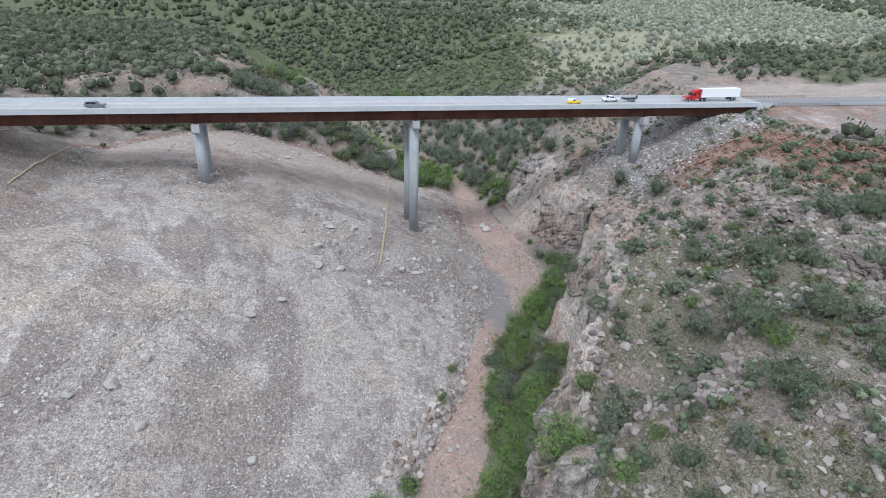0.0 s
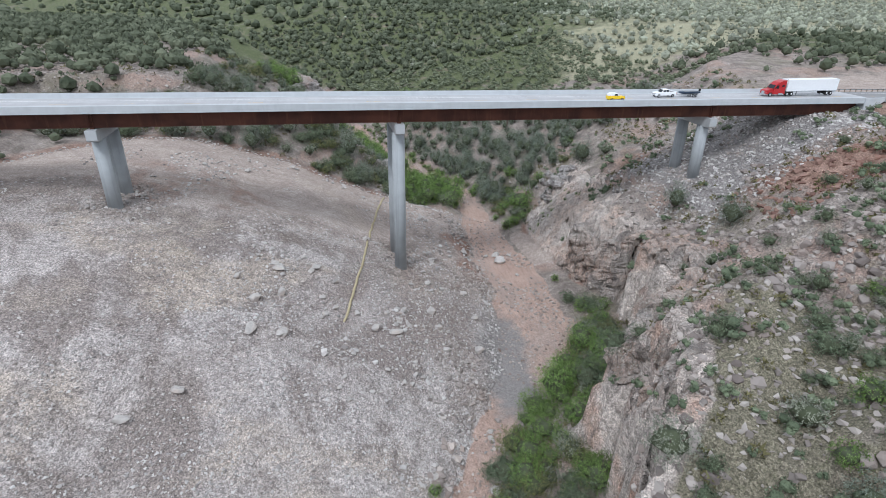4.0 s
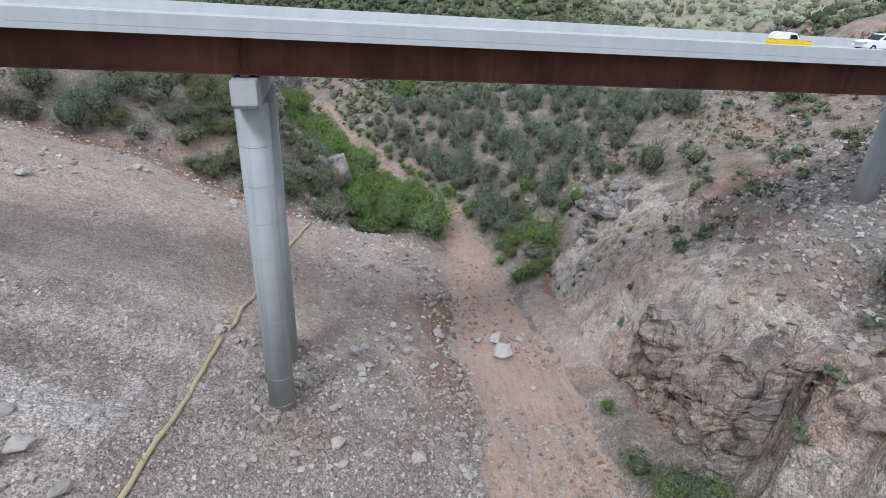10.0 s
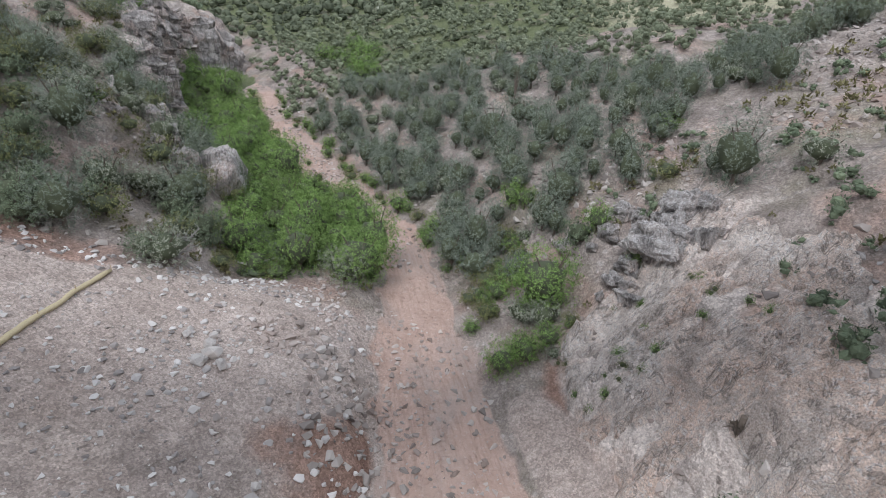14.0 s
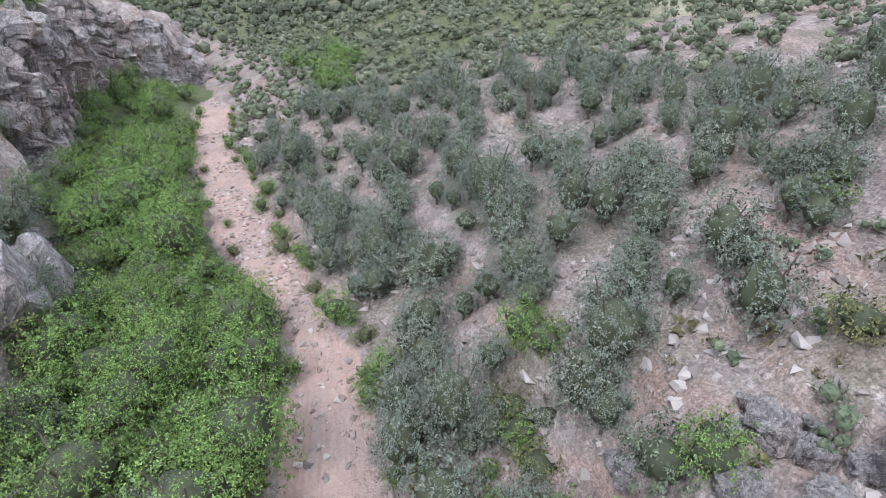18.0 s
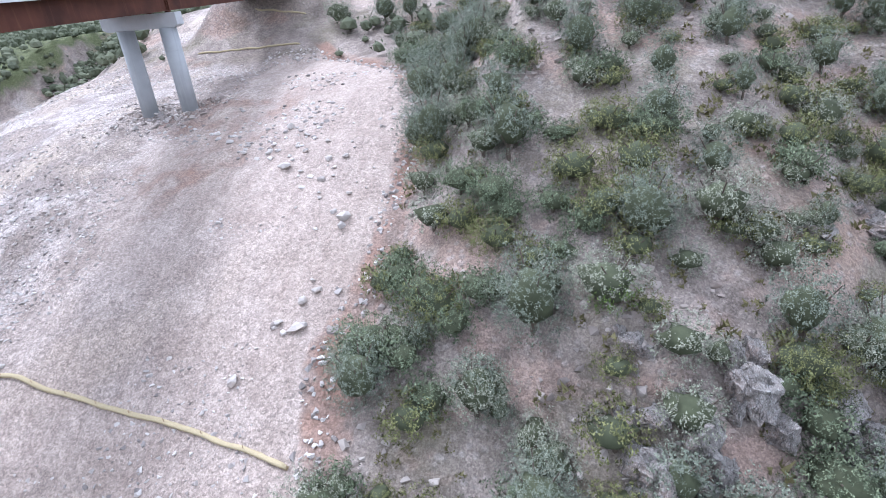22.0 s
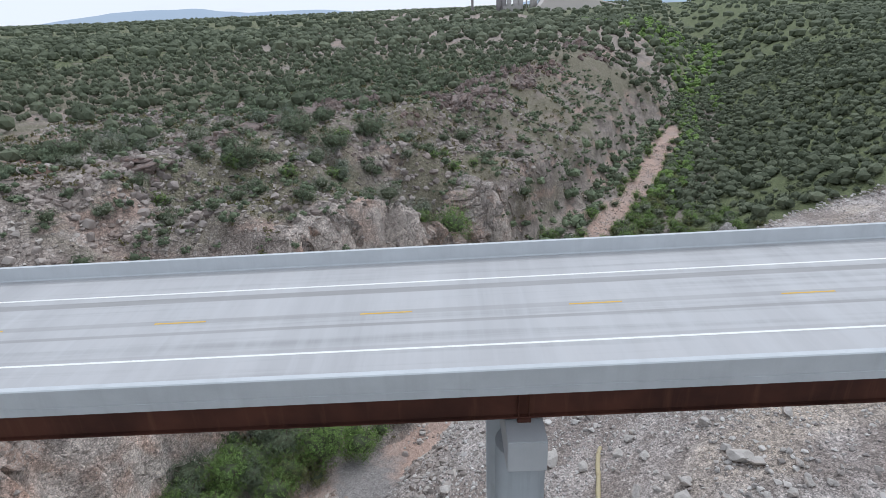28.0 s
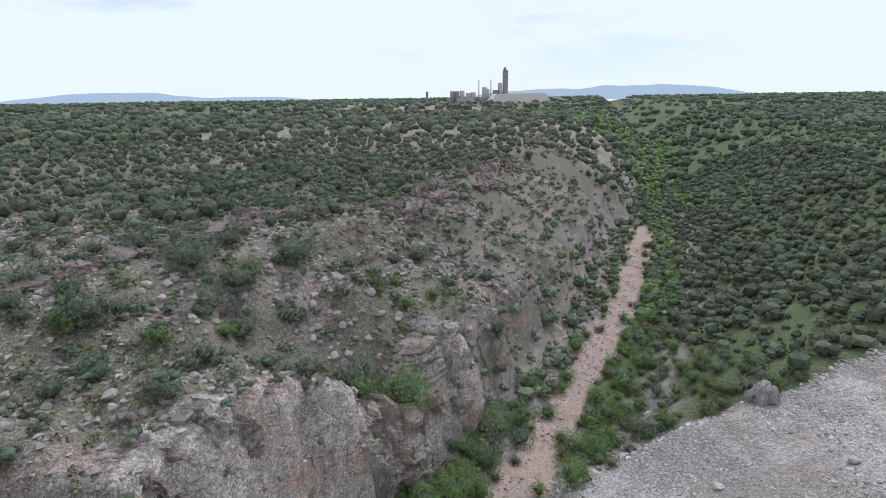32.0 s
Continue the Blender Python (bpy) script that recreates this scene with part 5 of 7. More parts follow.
def crown_mesh(n, rx, rz, size, seed, lobes, mat, low=0.12):
    """A feathery crown: tufts of small leaves through a few uneven lobes, thin at the edge. One mesh."""
    r = np.random.default_rng(seed)
    ang, rad = 6.283 * (np.arange(lobes) + r.random(lobes)) / lobes, 0.12 + 0.50 * np.sqrt(r.random(lobes))
    cen = np.stack([np.cos(ang) * rad * rx, np.sin(ang) * rad * rx, (low + 0.22 + 0.30 * r.random(lobes) * (1.3 - rad)) * rz], -1)
    lr = np.stack([0.30 + 0.18 * r.random(lobes)] * 2 + [(0.22 + 0.16 * r.random(lobes)) * rz], -1) * np.array([rx, rx, 1])
    cos, nor, fas, off = [], [], [], 0
    k = n // 11
    which = r.integers(0, lobes, k)
    d = r.normal(size=(k, 3))
    d[:, 2] += 0.25
    d /= np.linalg.norm(d, axis=1)[:, None]
    reach = (0.25 + 0.80 * np.sqrt(r.random(k))) * (1 + 0.22 * np.sin(5 * d[:, 0] + seed) * np.cos(4 * d[:, 1] + which))
    tc = cen[which] + d * lr[which] * reach[:, None]
    # the rest fills one uneven dome
    dome = r.random(k) < 0.5
    bulge = (0.55 + 0.47 * np.sqrt(r.random(k))) * (1 + 0.16 * np.sin(4 * ang[which] + 5 * d[:, 2] + seed))
    whole = np.array([0, 0, 0.44 * rz]) + d * bulge[:, None] * np.array([0.84 * rx, 0.84 * rx, 0.50 * rz])
    tc = np.where(dome[:, None], whole, tc)
    tc[:, 2] = np.maximum(tc[:, 2], low * 0.4 * rz * (0.4 + r.random(k)))
    pick = r.integers(0, k, n)
    g = r.normal(size=(n, 3))
    p = tc[pick] + g * size * np.array([1.2, 1.2, 1.3])
    p[:, 2] = np.maximum(p[:, 2], 0.02 * rz)
    axis = (p - np.array([0, 0, 0.3 * rz])) / np.array([rx, rx, 0.7 * rz])
    axis /= np.linalg.norm(axis, axis=1)[:, None] + 1e-9
    out = 0.55 * axis + 0.3 * d[pick] + 0.45 * r.normal(size=(n, 3)) + np.array([0, 0, 0.35])
    out /= np.linalg.norm(out, axis=1)[:, None] + 1e-9
    face = out + 0.5 * r.normal(size=(n, 3))
    face /= np.linalg.norm(face, axis=1)[:, None] + 1e-9
    u = np.cross(face, np.array([0.1, 0.2, 1.0]) + 0.6 * r.normal(size=(n, 3)))
    u /= np.linalg.norm(u, axis=1)[:, None] + 1e-9
    v = np.cross(face, u)
    v = v * np.where(v[:, 2:] < 0, -1.0, 1.0)
    s = size * (0.5 + 0.8 * r.random(n))[:, None]
    tri = np.stack([p - u * s * 0.52, p + u * s * 0.52, p + v * s * 1.7], 1)
    flip = np.sum(np.cross(tri[:, 1] - tri[:, 0], tri[:, 2] - tri[:, 0]) * out, axis=1) < 0
    tri[flip] = tri[flip][:, ::-1]
    cos.append(tri.reshape(-1, 3))
    nor.append(np.repeat(out, 3, 0))
    fas.append(np.arange(3 * n).reshape(n, 3) + off)
    # an inner core, its dark green painting in the shade between the leaves
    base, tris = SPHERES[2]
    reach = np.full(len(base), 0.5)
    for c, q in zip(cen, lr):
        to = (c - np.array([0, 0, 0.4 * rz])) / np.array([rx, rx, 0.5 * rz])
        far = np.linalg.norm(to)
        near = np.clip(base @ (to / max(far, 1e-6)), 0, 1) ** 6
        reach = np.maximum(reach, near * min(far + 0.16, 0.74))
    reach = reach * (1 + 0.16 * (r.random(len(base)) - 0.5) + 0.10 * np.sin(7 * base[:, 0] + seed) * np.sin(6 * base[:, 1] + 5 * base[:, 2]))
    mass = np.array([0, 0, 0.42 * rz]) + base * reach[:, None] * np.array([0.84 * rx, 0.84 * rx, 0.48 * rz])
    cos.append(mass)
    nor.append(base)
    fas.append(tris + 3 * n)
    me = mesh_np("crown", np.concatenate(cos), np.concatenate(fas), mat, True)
    me.materials.append(M_INNER_SHADE)
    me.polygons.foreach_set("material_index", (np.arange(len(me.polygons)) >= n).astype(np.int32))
    me.normals_split_custom_set_from_vertices(np.concatenate(nor).tolist())
    return me


def limb(bm, a, b, r0, r1, sides=6):
    a, b = Vector(a), Vector(b)
    q = (b - a).to_track_quat("Z", "Y").to_matrix()
    ra = [bm.verts.new(a + q @ Vector((math.cos(i * 6.283 / sides) * r0, math.sin(i * 6.283 / sides) * r0, 0))) for i in range(sides)]
    rb = [bm.verts.new(b + q @ Vector((math.cos(i * 6.283 / sides) * r1, math.sin(i * 6.283 / sides) * r1, 0))) for i in range(sides)]
    for i in range(sides):
        bm.faces.new((ra[i], ra[(i + 1) % sides], rb[(i + 1) % sides], rb[i]))
    bm.faces.new(rb)


def trunk_mesh(height, spread_, r0, limbs, seed, mat=None, twigs=0):
    r = random.Random(seed)
    bm = bmesh.new()
    top = Vector((r.uniform(-0.2, 0.2), r.uniform(-0.2, 0.2), height * 0.45))
    limb(bm, (0, 0, -0.4), top, r0, r0 * 0.6)
    for i in range(limbs):
        a = 6.283 * (i + r.random() * 0.7) / limbs
        k = r.uniform(0.15, 0.9)
        start = top * k
        end = start + Vector((math.cos(a) * spread_ * r.uniform(0.5, 0.95), math.sin(a) * spread_ * r.uniform(0.5, 0.95), height * r.uniform(0.2, 0.5)))
        limb(bm, start, end, r0 * 0.45, r0 * 0.15, 5)
        for _ in range(twigs):
            f = r.uniform(0.3, 1.0)
            s2 = start.lerp(end, f)
            limb(bm, s2, s2 + Vector((r.uniform(-1, 1), r.uniform(-1, 1), r.uniform(0.1, 1))) * spread_ * 0.35, r0 * 0.14, r0 * 0.04, 4)
    me = bpy.data.meshes.new("trunk")
    bm.to_mesh(me)
    bm.free()
    me.materials.append(mat or M_BARK)
    return me


M_DEAD = plain_material("dead_grey_wood", (0.30, 0.285, 0.275), 0.9, vary=0.2)
M_LEAF_DARK = leaf_material("dark_green_leaves", (0.085, 0.112, 0.072), (0.25, 0.30, 0.19))
M_LEAF_OLIVE = leaf_material("olive_leaves", (0.10, 0.112, 0.045), (0.29, 0.30, 0.135))
KINDS = {
    # name, leaf material, sprays, crown radius, height, spray size, lumps, label
    "juniper": ("juniper_tree", M_LEAF_JUNIPER, 4200, 1.0, 2.3, 0.032, 8, "grey-green juniper tree with a dense rounded crown"),
    "bright": ("leafy_tree", M_LEAF_BRIGHT, 3000, 1.0, 1.9, 0.038, 8, "bright green broad-leaved tree in the canyon bottom"),
    "green": ("leafy_bush", M_LEAF_GREEN, 2100, 1.0, 1.35, 0.041, 9, "mid green leafy bush on the canyon floor"),
    "dark": ("oak_bush", M_LEAF_DARK, 2000, 1.0, 1.2, 0.041, 8, "dark green scrub bush among stones"),
    "grey": ("grey_bush", M_LEAF_GREY, 1900, 1.0, 1.4, 0.036, 9, "pale grey-green wispy bush on the slope"),
    "olive": ("olive_bush", M_LEAF_OLIVE, 1600, 1.0, 1.1, 0.042, 7, "yellowish olive bush beside the wash"),
}
POOL = {}
for kname, (oname, lmat, cnt, rad_, hgt, size_, lumps_, lab) in KINDS.items():
    POOL[kname] = []
    for i in range(5):
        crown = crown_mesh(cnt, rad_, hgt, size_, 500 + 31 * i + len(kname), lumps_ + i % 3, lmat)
        stem = trunk_mesh(hgt, 0.6, 0.075, 5, 40 + i)
        POOL[kname].append((oname, crown, stem, lab))
        # the same kinds as grown trees, with more and finer leaves
        if i < 2:
            POOL.setdefault("big " + kname, []).append((oname, crown_mesh(cnt * 3, rad_, hgt, size_ * 0.58, 900 + 17 * i + len(kname), lumps_ + 4, lmat), stem, lab))


def plant(kname, x, y, width, z=None, label=""):
    """A tree or bush with a crown about width metres across."""
    oname, crown, stem, lab = POOL["big " + kname][_pick.randrange(2)] if width > 6.9 else POOL[kname][_pick.randrange(5)]
    ob = thing(oname, label or lab, "bush" if "bush" in oname else "tree", group=oname.replace("_", " ") + " group")
    s = width * 0.5 / 0.95
    ob.matrix_world = pose(x, y, (ground_z(x, y) if z is None else z) - 0.08 * s, 0, 0, _pick.uniform(0, 360)) @ Matrix.Diagonal((s, s, s * _pick.uniform(0.85, 1.15), 1))
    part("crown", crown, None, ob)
    part("trunk", stem, None, ob)
    return ob


EAST_SLOPE = [('dark', 24, -119, 11.5), ('dark', 40, -108, 11), ('dark', 31.5, -105, 10), ('dark', 47.5, -87.5, 9.5), ('grey', 34.4, -99, 8), ('grey', 12.5, -101, 9),
          ('bright', 3, -102, 12), ('juniper', 69, -28, 7), ('juniper', 67.5, -10.8, 6.5), ('dark', 33.8, -94.2, 4.2), ('dark', 30.6, -72.6, 4.6), ('green', 30.1, -92.8, 4.2),
          ('grey', 70.3, -79.6, 7.5), ('dark', 79.6, -81.6, 9.5), ('grey', 61.5, -98.3, 7.2), ('dark', 41.6, -78.6, 5.2), ('grey', 23.4, -105, 5.4), ('bright', 2.2, -118, 4.6),
          ('green', -0.9, -113, 4.4), ('grey', 24.4, -94, 5), ('dark', 61.4, -70.4, 5.4), ('green', 30.3, -110.5, 5.4), ('grey', 29.3, -101.9, 4.3), ('dark', 20.3, -87.5, 3.6),
          ('grey', 16.7, -85.1, 7.4)]
for kname, tx, ty, tw in EAST_SLOPE:
    plant(kname, tx, ty, tw)
EAST_RIM = [('dark', -1.2, -149.3, 8.5), ('dark', -19.2, -151.1, 6), ('dark', -19.1, -132.6, 7.5), ('green', 37.9, -87.7, 5), ('grey', 32.6, -84.9, 3.5), ('green', 49.3, -85.8, 5),
          ('dark', 4.5, -140.4, 5), ('green', 0.2, -110.5, 5), ('green', 10.2, -94.7, 5.4), ('dark', 98.9, 45.8, 7), ('grey', 55, -34.2, 3.2), ('dark', 60, -48, 4),
          ('grey', 56, -40, 3.5), ('dark', 52, -58, 3), ('grey', 75, -50, 4), ('dark', 83, -36, 5), ('dark', 92, -47, 5), ('dark', 88, -58, 6), ('dark', 66, -52, 4),
          ('green', 72, -42, 3.5), ('dark', 79, -62, 5), ('green', 58, -70, 4), ('dark', 95, -68, 6), ('dark', 97, -24, 4), ('grey', 61, -58, 4.5), ('dark', 8, -126, 5),
          ('grey', 14, -112, 5), ('dark', -8, -136, 6)]
for kname, tx, ty, tw in EAST_RIM:
    plant(kname, tx, ty, tw)
NORTH_BANK = [('bright', 27, 54.5, 9.5), ('juniper', 29.4, 63.6, 4.1), ('bright', 49, 45, 10), ('olive', 44.6, 52.3, 7.6), ('bright', 41.2, 36, 4.6), ('juniper', 68.4, 42.1, 8.2),
          ('grey', 65.6, 60.5, 6.1), ('green', 71.9, 61.6, 5.4), ('juniper', 55.5, 58.4, 8), ('juniper', 44.8, 61.4, 7.6), ('bright', 35.6, 80.6, 5), ('olive', 28.6, 99, 4.5),
          ('grey', 6.3, 47.6, 8), ('dark', 7.1, 58.7, 8.2), ('dark', 12.4, 64.5, 8.2), ('dark', 18.2, 58.9, 6.3), ('juniper', 84.8, 57.5, 7), ('dark', 55, 49.4, 6.2),
          ('bright', 40.4, 70.5, 4.4), ('green', 41.5, 62, 4.6), ('olive', 66.2, 50.8, 5.4), ('green', 57.3, 39.5, 3.5), ('bright', 55.8, 47.1, 4.4), ('juniper', 52.9, 71.6, 8),
          ('juniper', 40.7, 88.8, 7.6), ('juniper', 36.5, 102, 7.6), ('juniper', 53.6, 86.1, 8.8), ('juniper', 28.6, 126, 7.8), ('juniper', 46, 106.5, 8.6),
          ('juniper', 62.4, 85.7, 7), ('juniper', 59, 62.9, 4.8), ('bright', 16.2, 95.3, 9.5), ('bright', 6.8, 108.8, 10), ('grey', 73.1, 36.4, 6), ('grey', 69.5, 46.5, 5.5),
          ('dark', -14.6, 50.9, 6.3), ('juniper', -3.3, 49, 7.2), ('grey', -8.7, 65.3, 5.9), ('dark', -17.4, 61.9, 6.4), ('dark', -16.8, 66.5, 6.3), ('dark', -21.9, 56.8, 7.3),
          ('juniper', -42.6, 54.1, 7.4), ('dark', -37.5, 62.2, 7.3), ('dark', -30.4, 59.4, 7.8), ('juniper', -100.3, 31.9, 8.5), ('grey', -103.5, 20, 9), ('dark', -7.7, 57.2, 5.6),
          ('dark', -13.8, 69.3, 5.6), ('juniper', -54.5, 57, 7.4), ('dark', -25.6, 67, 5.3), ('grey', -7.6, 52.2, 5.3), ('dark', -52.1, 65.4, 8), ('grey', -13.8, 75.5, 5.6),
          ('juniper', -24.5, 77.1, 6.3), ('grey', -26, 85.5, 6), ('dark', -12.2, 66.9, 4.6), ('grey', -3, 75.4, 6), ('green', -6.5, 70.7, 4.9), ('grey', -2.6, 59.6, 7.4),
          ('grey', 2.7, 64.7, 4.5), ('bright', 4.6, 104.7, 9.5), ('bright', 7.6, 116.9, 9.5), ('green', -2.6, 104.2, 8), ('bright', 13.6, 98.1, 9), ('bright', 14.3, 108.8, 8),
          ('green', 15.4, 72.6, 8), ('green', 20.5, 78.4, 6), ('bright', 25.1, 79.9, 5.4)]
for kname, tx, ty, tw in NORTH_BANK:
    plant(kname, tx, ty, tw)
WASH_GREEN = [('bright', -8.2, -69.5, 2.9), ('bright', -3.3, -61, 2.8), ('green', -19.8, -89.2, 5.4), ('bright', -26.5, -95.7, 7), ('green', -35.3, -105.6, 8), ('dark', -45, -109.1, 9),
          ('bright', -8.1, -98.6, 6), ('dark', -15.7, -119.3, 8), ('green', -26.9, -131.8, 8), ('bright', 11.8, -61.1, 7), ('green', 9.3, -75.4, 8), ('dark', 28.8, -54, 7),
          ('dark', 44.5, -24.4, 9), ('dark', 31.3, -56.6, 4.2), ('green', 22.4, -65, 7.5), ('olive', 21, -58.7, 7), ('dark', 42.8, -9, 5.5), ('green', 43.6, 1.3, 3),
          ('dark', 47, -20.6, 5), ('olive', 43.6, -22.5, 6), ('dark', 46, -29.6, 5)]
for kname, tx, ty, tw in WASH_GREEN:
    plant(kname, tx, ty, tw)


# small bushes on the red soil below the outcrop
for i in range(26):
    plant(("green", "bright", "olive")[i % 3], _pick.uniform(45, 59), _pick.uniform(22, 38), _pick.uniform(0.8, 1.9))
# bushes along the edges of the wash below the cliff
for i in range(46):
    wy = 56 + 2.9 * i
    side = 1 if (i * 5) % 3 else -1
    wx = float(table(WASH, wy, 1)) + side * (float(table(WASH, wy, 2)) + _pick.uniform(-1.2, 1.4))
    plant(("bright", "green", "bright", "olive")[i % 4], wx, wy, _pick.uniform(1.6, 4.2))
# bushes that crowd the wash upstream
for i in range(56):
    wy = -96 - 5.2 * i
    side = 1 if (i * 7) % 3 else -1
    wx = float(table(WASH, wy, 1)) + 1.0 * side * (float(table(WASH, wy, 2)) + _pick.uniform(-2.6, 1.5))
    plant(("bright", "green", "dark", "bright")[i % 4], wx, wy, _pick.uniform(2.6, 6.2))

# green belt on the west side of the wash upstream
for i in range(80):
    wy = -96 - 1.7 * i
    wx = float(table(WASH, wy, 1)) - float(table(WASH, wy, 2)) - _pick.uniform(0.5, 13)
    plant(("bright", "olive", "bright", "green", "olive")[i % 5], wx, wy, _pick.uniform(2.6, 5.6))


def grove(kinds, places, low, high, most):
    """The places nearest to the walk as trees of their own; returns the rest."""
    places = sorted(places, key=lambda p: math.hypot(p[0] - 25, (p[1] - 45) * 0.8))
    for x, y, z, s in places[:most]:
        plant(kinds[_pick.randrange(len(kinds))], x, y, low + (high - low) * min(1, max(0, (s - 0.55) / 0.75)), z)
    return places[most:]


bank_e = lambda x, y, z, k: (EDGE["east"] > -20) & (EDGE["east"] < -0.5) & (k["wash"] < 0.2) & (y < -12)
grove(("dark", "green", "bright", "olive", "grey", "dark", "green"), sow(-30, 50, -120, -8, 3.1, 31, bank_e, 0.6, 1.3), 3.8, 8.6, 190)
slope_e = lambda x, y, z, k: (EDGE["east"] > 7) & (x < 85) & (z < 33) & (y < -52 - 0.2 * x)
grove(("dark", "grey", "dark", "green", "juniper"), sow(-10, 85, -135, -55, 8.5, 44, slope_e, 0.55, 1.3), 2.4, 6.6, 70)
green_floor = lambda x, y, z, k: (k["green"] > 0.5) & (k["wash"] < 0.3) & (y > 50)
rest_green = grove(("bright", "green", "bright"), sow(-40, 40, 58, 205, 4.9, 32, green_floor), 4.6, 9.6, 190)
sw_near = lambda x, y, z, k: (k["fill"] < 0.15) & (k["wash"] < 0.4) & (x < table(WASH, y, 1)) & (y < -92)
grove(("green", "bright", "dark", "olive", "green", "grey"), sow(-75, 5, -175, -92, 3.9, 39, sw_near, 0.55, 1.3), 2.8, 6.2, 230)
near_green = lambda x, y, z, k: (k["green"] > 0.3) & (k["wash"] < 0.4) & (y > 50) & (y < 100)
grove(("green", "bright", "green", "olive", "dark"), sow(-5, 40, 50, 94, 3.8, 37, near_green), 2.6, 6.0, 90)
bank_ne = lambda x, y, z, k: (k["wash"] < 0.15) & (x > table(WASH, y, 1) + 5) & (x < table(WASH, y, 1) + 17) & (k["red"] < 0.5)
grove(("bright", "olive", "green", "bright", "grey"), sow(36, 58, 33, 66, 3.0, 43, bank_ne), 2.4, 5.4, 70)
slope_ne = lambda x, y, z, k: (k["wash"] < 0.1) & (x > table(WASH, y, 1) + 5) & (y > 52 + 0.25 * np.maximum(x - 52, 0)) & (rough(x, y, 24, 2, 91) > -0.75)
rest_ne = grove(("juniper", "juniper", "juniper", "grey"), sow(0, 150, 46, 262, 4.2, 33, slope_ne, 0.65, 1.35), 3.2, 6.8, 290)
slope_nw = lambda x, y, z, k: (k["fill"] < 0.1) & (k["green"] < 0.3) & (k["rock"] < 0.9) & (k["wash"] < 0.1) & (x < table(WASH, y, 1) - 8) & (y > 38) & (z < 34)
rest_nw = grove(("grey", "olive", "dark", "grey", "olive", "juniper"), sow(-125, 25, 40, 255, 4.0, 34, slope_nw, 0.6, 1.3), 3.0, 8.6, 330)

SHRUB = [leafy(20, 1.0, 1.5, 0.2, s + 50, 1, 0.2, 1, 0.72) for s in range(8)]
TUFTED = [leafy(110, 1.0, 1.25, 0.11, s + 90, 5, 0.1, 0, 0.7) for s in range(6)]
ROUND = [leafy(24, 1.0, 1.5, 0.22, s, 2 + s % 2, 0.25, 1) if s % 2 else leafy(28, 1.0, 1.5, 0.24, s, 1, 0.2, 1) for s in range(8)]
THIN = [leafy(3, 1.0, 1.25, 0.3, s + 20, 1, 0.2, 1) for s in range(8)]
BARE = [(c, f[np.max(c[f][:, :, 2], axis=1) > 0.3]) for c, f in (leafy(0, 1.0, 0.9, 0.3, s + 40, 1, 0.1, 1) for s in range(6))]
scale_up = lambda ps, k: [(x, y, z, s * k) for x, y, z, s in ps]
scatter_stuff("canyon_thicket", "bright green thicket on the canyon floor", "thicket", M_LEAF_BRIGHT, scale_up(rest_green, 2.9), TUFTED)
# dark leaves here also put shade into the gaps between the trees
low_green = lambda x, y, z, k: (k["green"] > 0.35) & (k["wash"] < 0.3) & (y > 50) & (y < 170)
scatter_stuff("undergrowth", "low dark green bushes under the trees", "undergrowth", M_LEAF_DARK, scale_up(sow(-40, 42, 50, 170, 2.1, 38, low_green, 0.5, 1.3), 1.35), [leafy(90, 1.0, 1.0, 0.13, s + 130, 4, 0.05, 0, 0.6) for s in range(6)])
scatter_stuff("north_east_woodland", "grey-green juniper woodland on the slope", "woodland", M_LEAF_FAR, scale_up(rest_ne, 2.8), TUFTED)
scatter_stuff("north_west_brush", "dark green brush on the hillside", "brush", M_LEAF_DARK, scale_up(rest_nw, 2.4), TUFTED)


def wooded(x, y, z, k):
    clear = (k["fill"] < 0.15) & (k["wash"] < 0.2) & (k["rock"] < 0.3) & (k["green"] < 0.95)
    road = (np.abs(y + 4) < 24) & ((x > 60) | (x < -90))
    slopes_e = (x > table(WASH, y, 1)) & (x < table(WASH, y, 1) + 95 + 10 * rough(x, y, 40, 2, 92)) & (y > -135) & (y < 60)
    slopes_e = slopes_e | ((x > table(WASH, y, 1) + 10) & (y > -300) & (y < -125) & (z < table(EAST, y, 4) - 0.9 + 0.8 * wave(x, y, 12, 98)))
    done = (x > -150) & (x < 150) & (y > 44) & (y < 255) & ~((x < 0) & (z >= 33))
    return clear & ~road & ~slopes_e & ~done


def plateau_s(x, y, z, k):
    return wooded(x, y, z, k) & ~((x > -75) & (x < 0) & (y < -90) & (y > -175) & (z < 20)) & (rough(x, y, 45, 3, 70) > -0.7) & (k["sunlit_dry"] + 0.5 * wave(x, y, 9, 74) < 0.4)


# the woods' paler leaves stand for sunlight falling on these hills
sunlit_hills = lambda x, y, z, k: wooded(x, y, z, k) & (k["sunlit_dry"] + 0.5 * wave(x, y, 9, 74) >= 0.4)
scatter_stuff("eastern_woodland", "juniper woodland on eastern hills, leaves painted pale as if sunlit", "woodland", M_LEAF_GREY, scale_up(sow(0, 700, 100, 700, 7.0, 46, sunlit_hills, 0.5, 1.5), 2.8), SHRUB)
scatter_stuff("plateau_woodland", "grey-green juniper woodland on the plateau", "woodland", M_LEAF_WOOD, scale_up(sow(-330, 330, -420, 420, 5.8, 3, plateau_s, 0.4, 1.5), 2.7), SHRUB)
plateau_n = lambda x, y, z, k: wooded(x, y, z, k) & (k["sunlit_dry"] < 0.5)
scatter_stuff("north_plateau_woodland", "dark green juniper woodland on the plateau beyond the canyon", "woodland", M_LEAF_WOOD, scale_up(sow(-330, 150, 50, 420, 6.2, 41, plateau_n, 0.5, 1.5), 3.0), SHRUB)
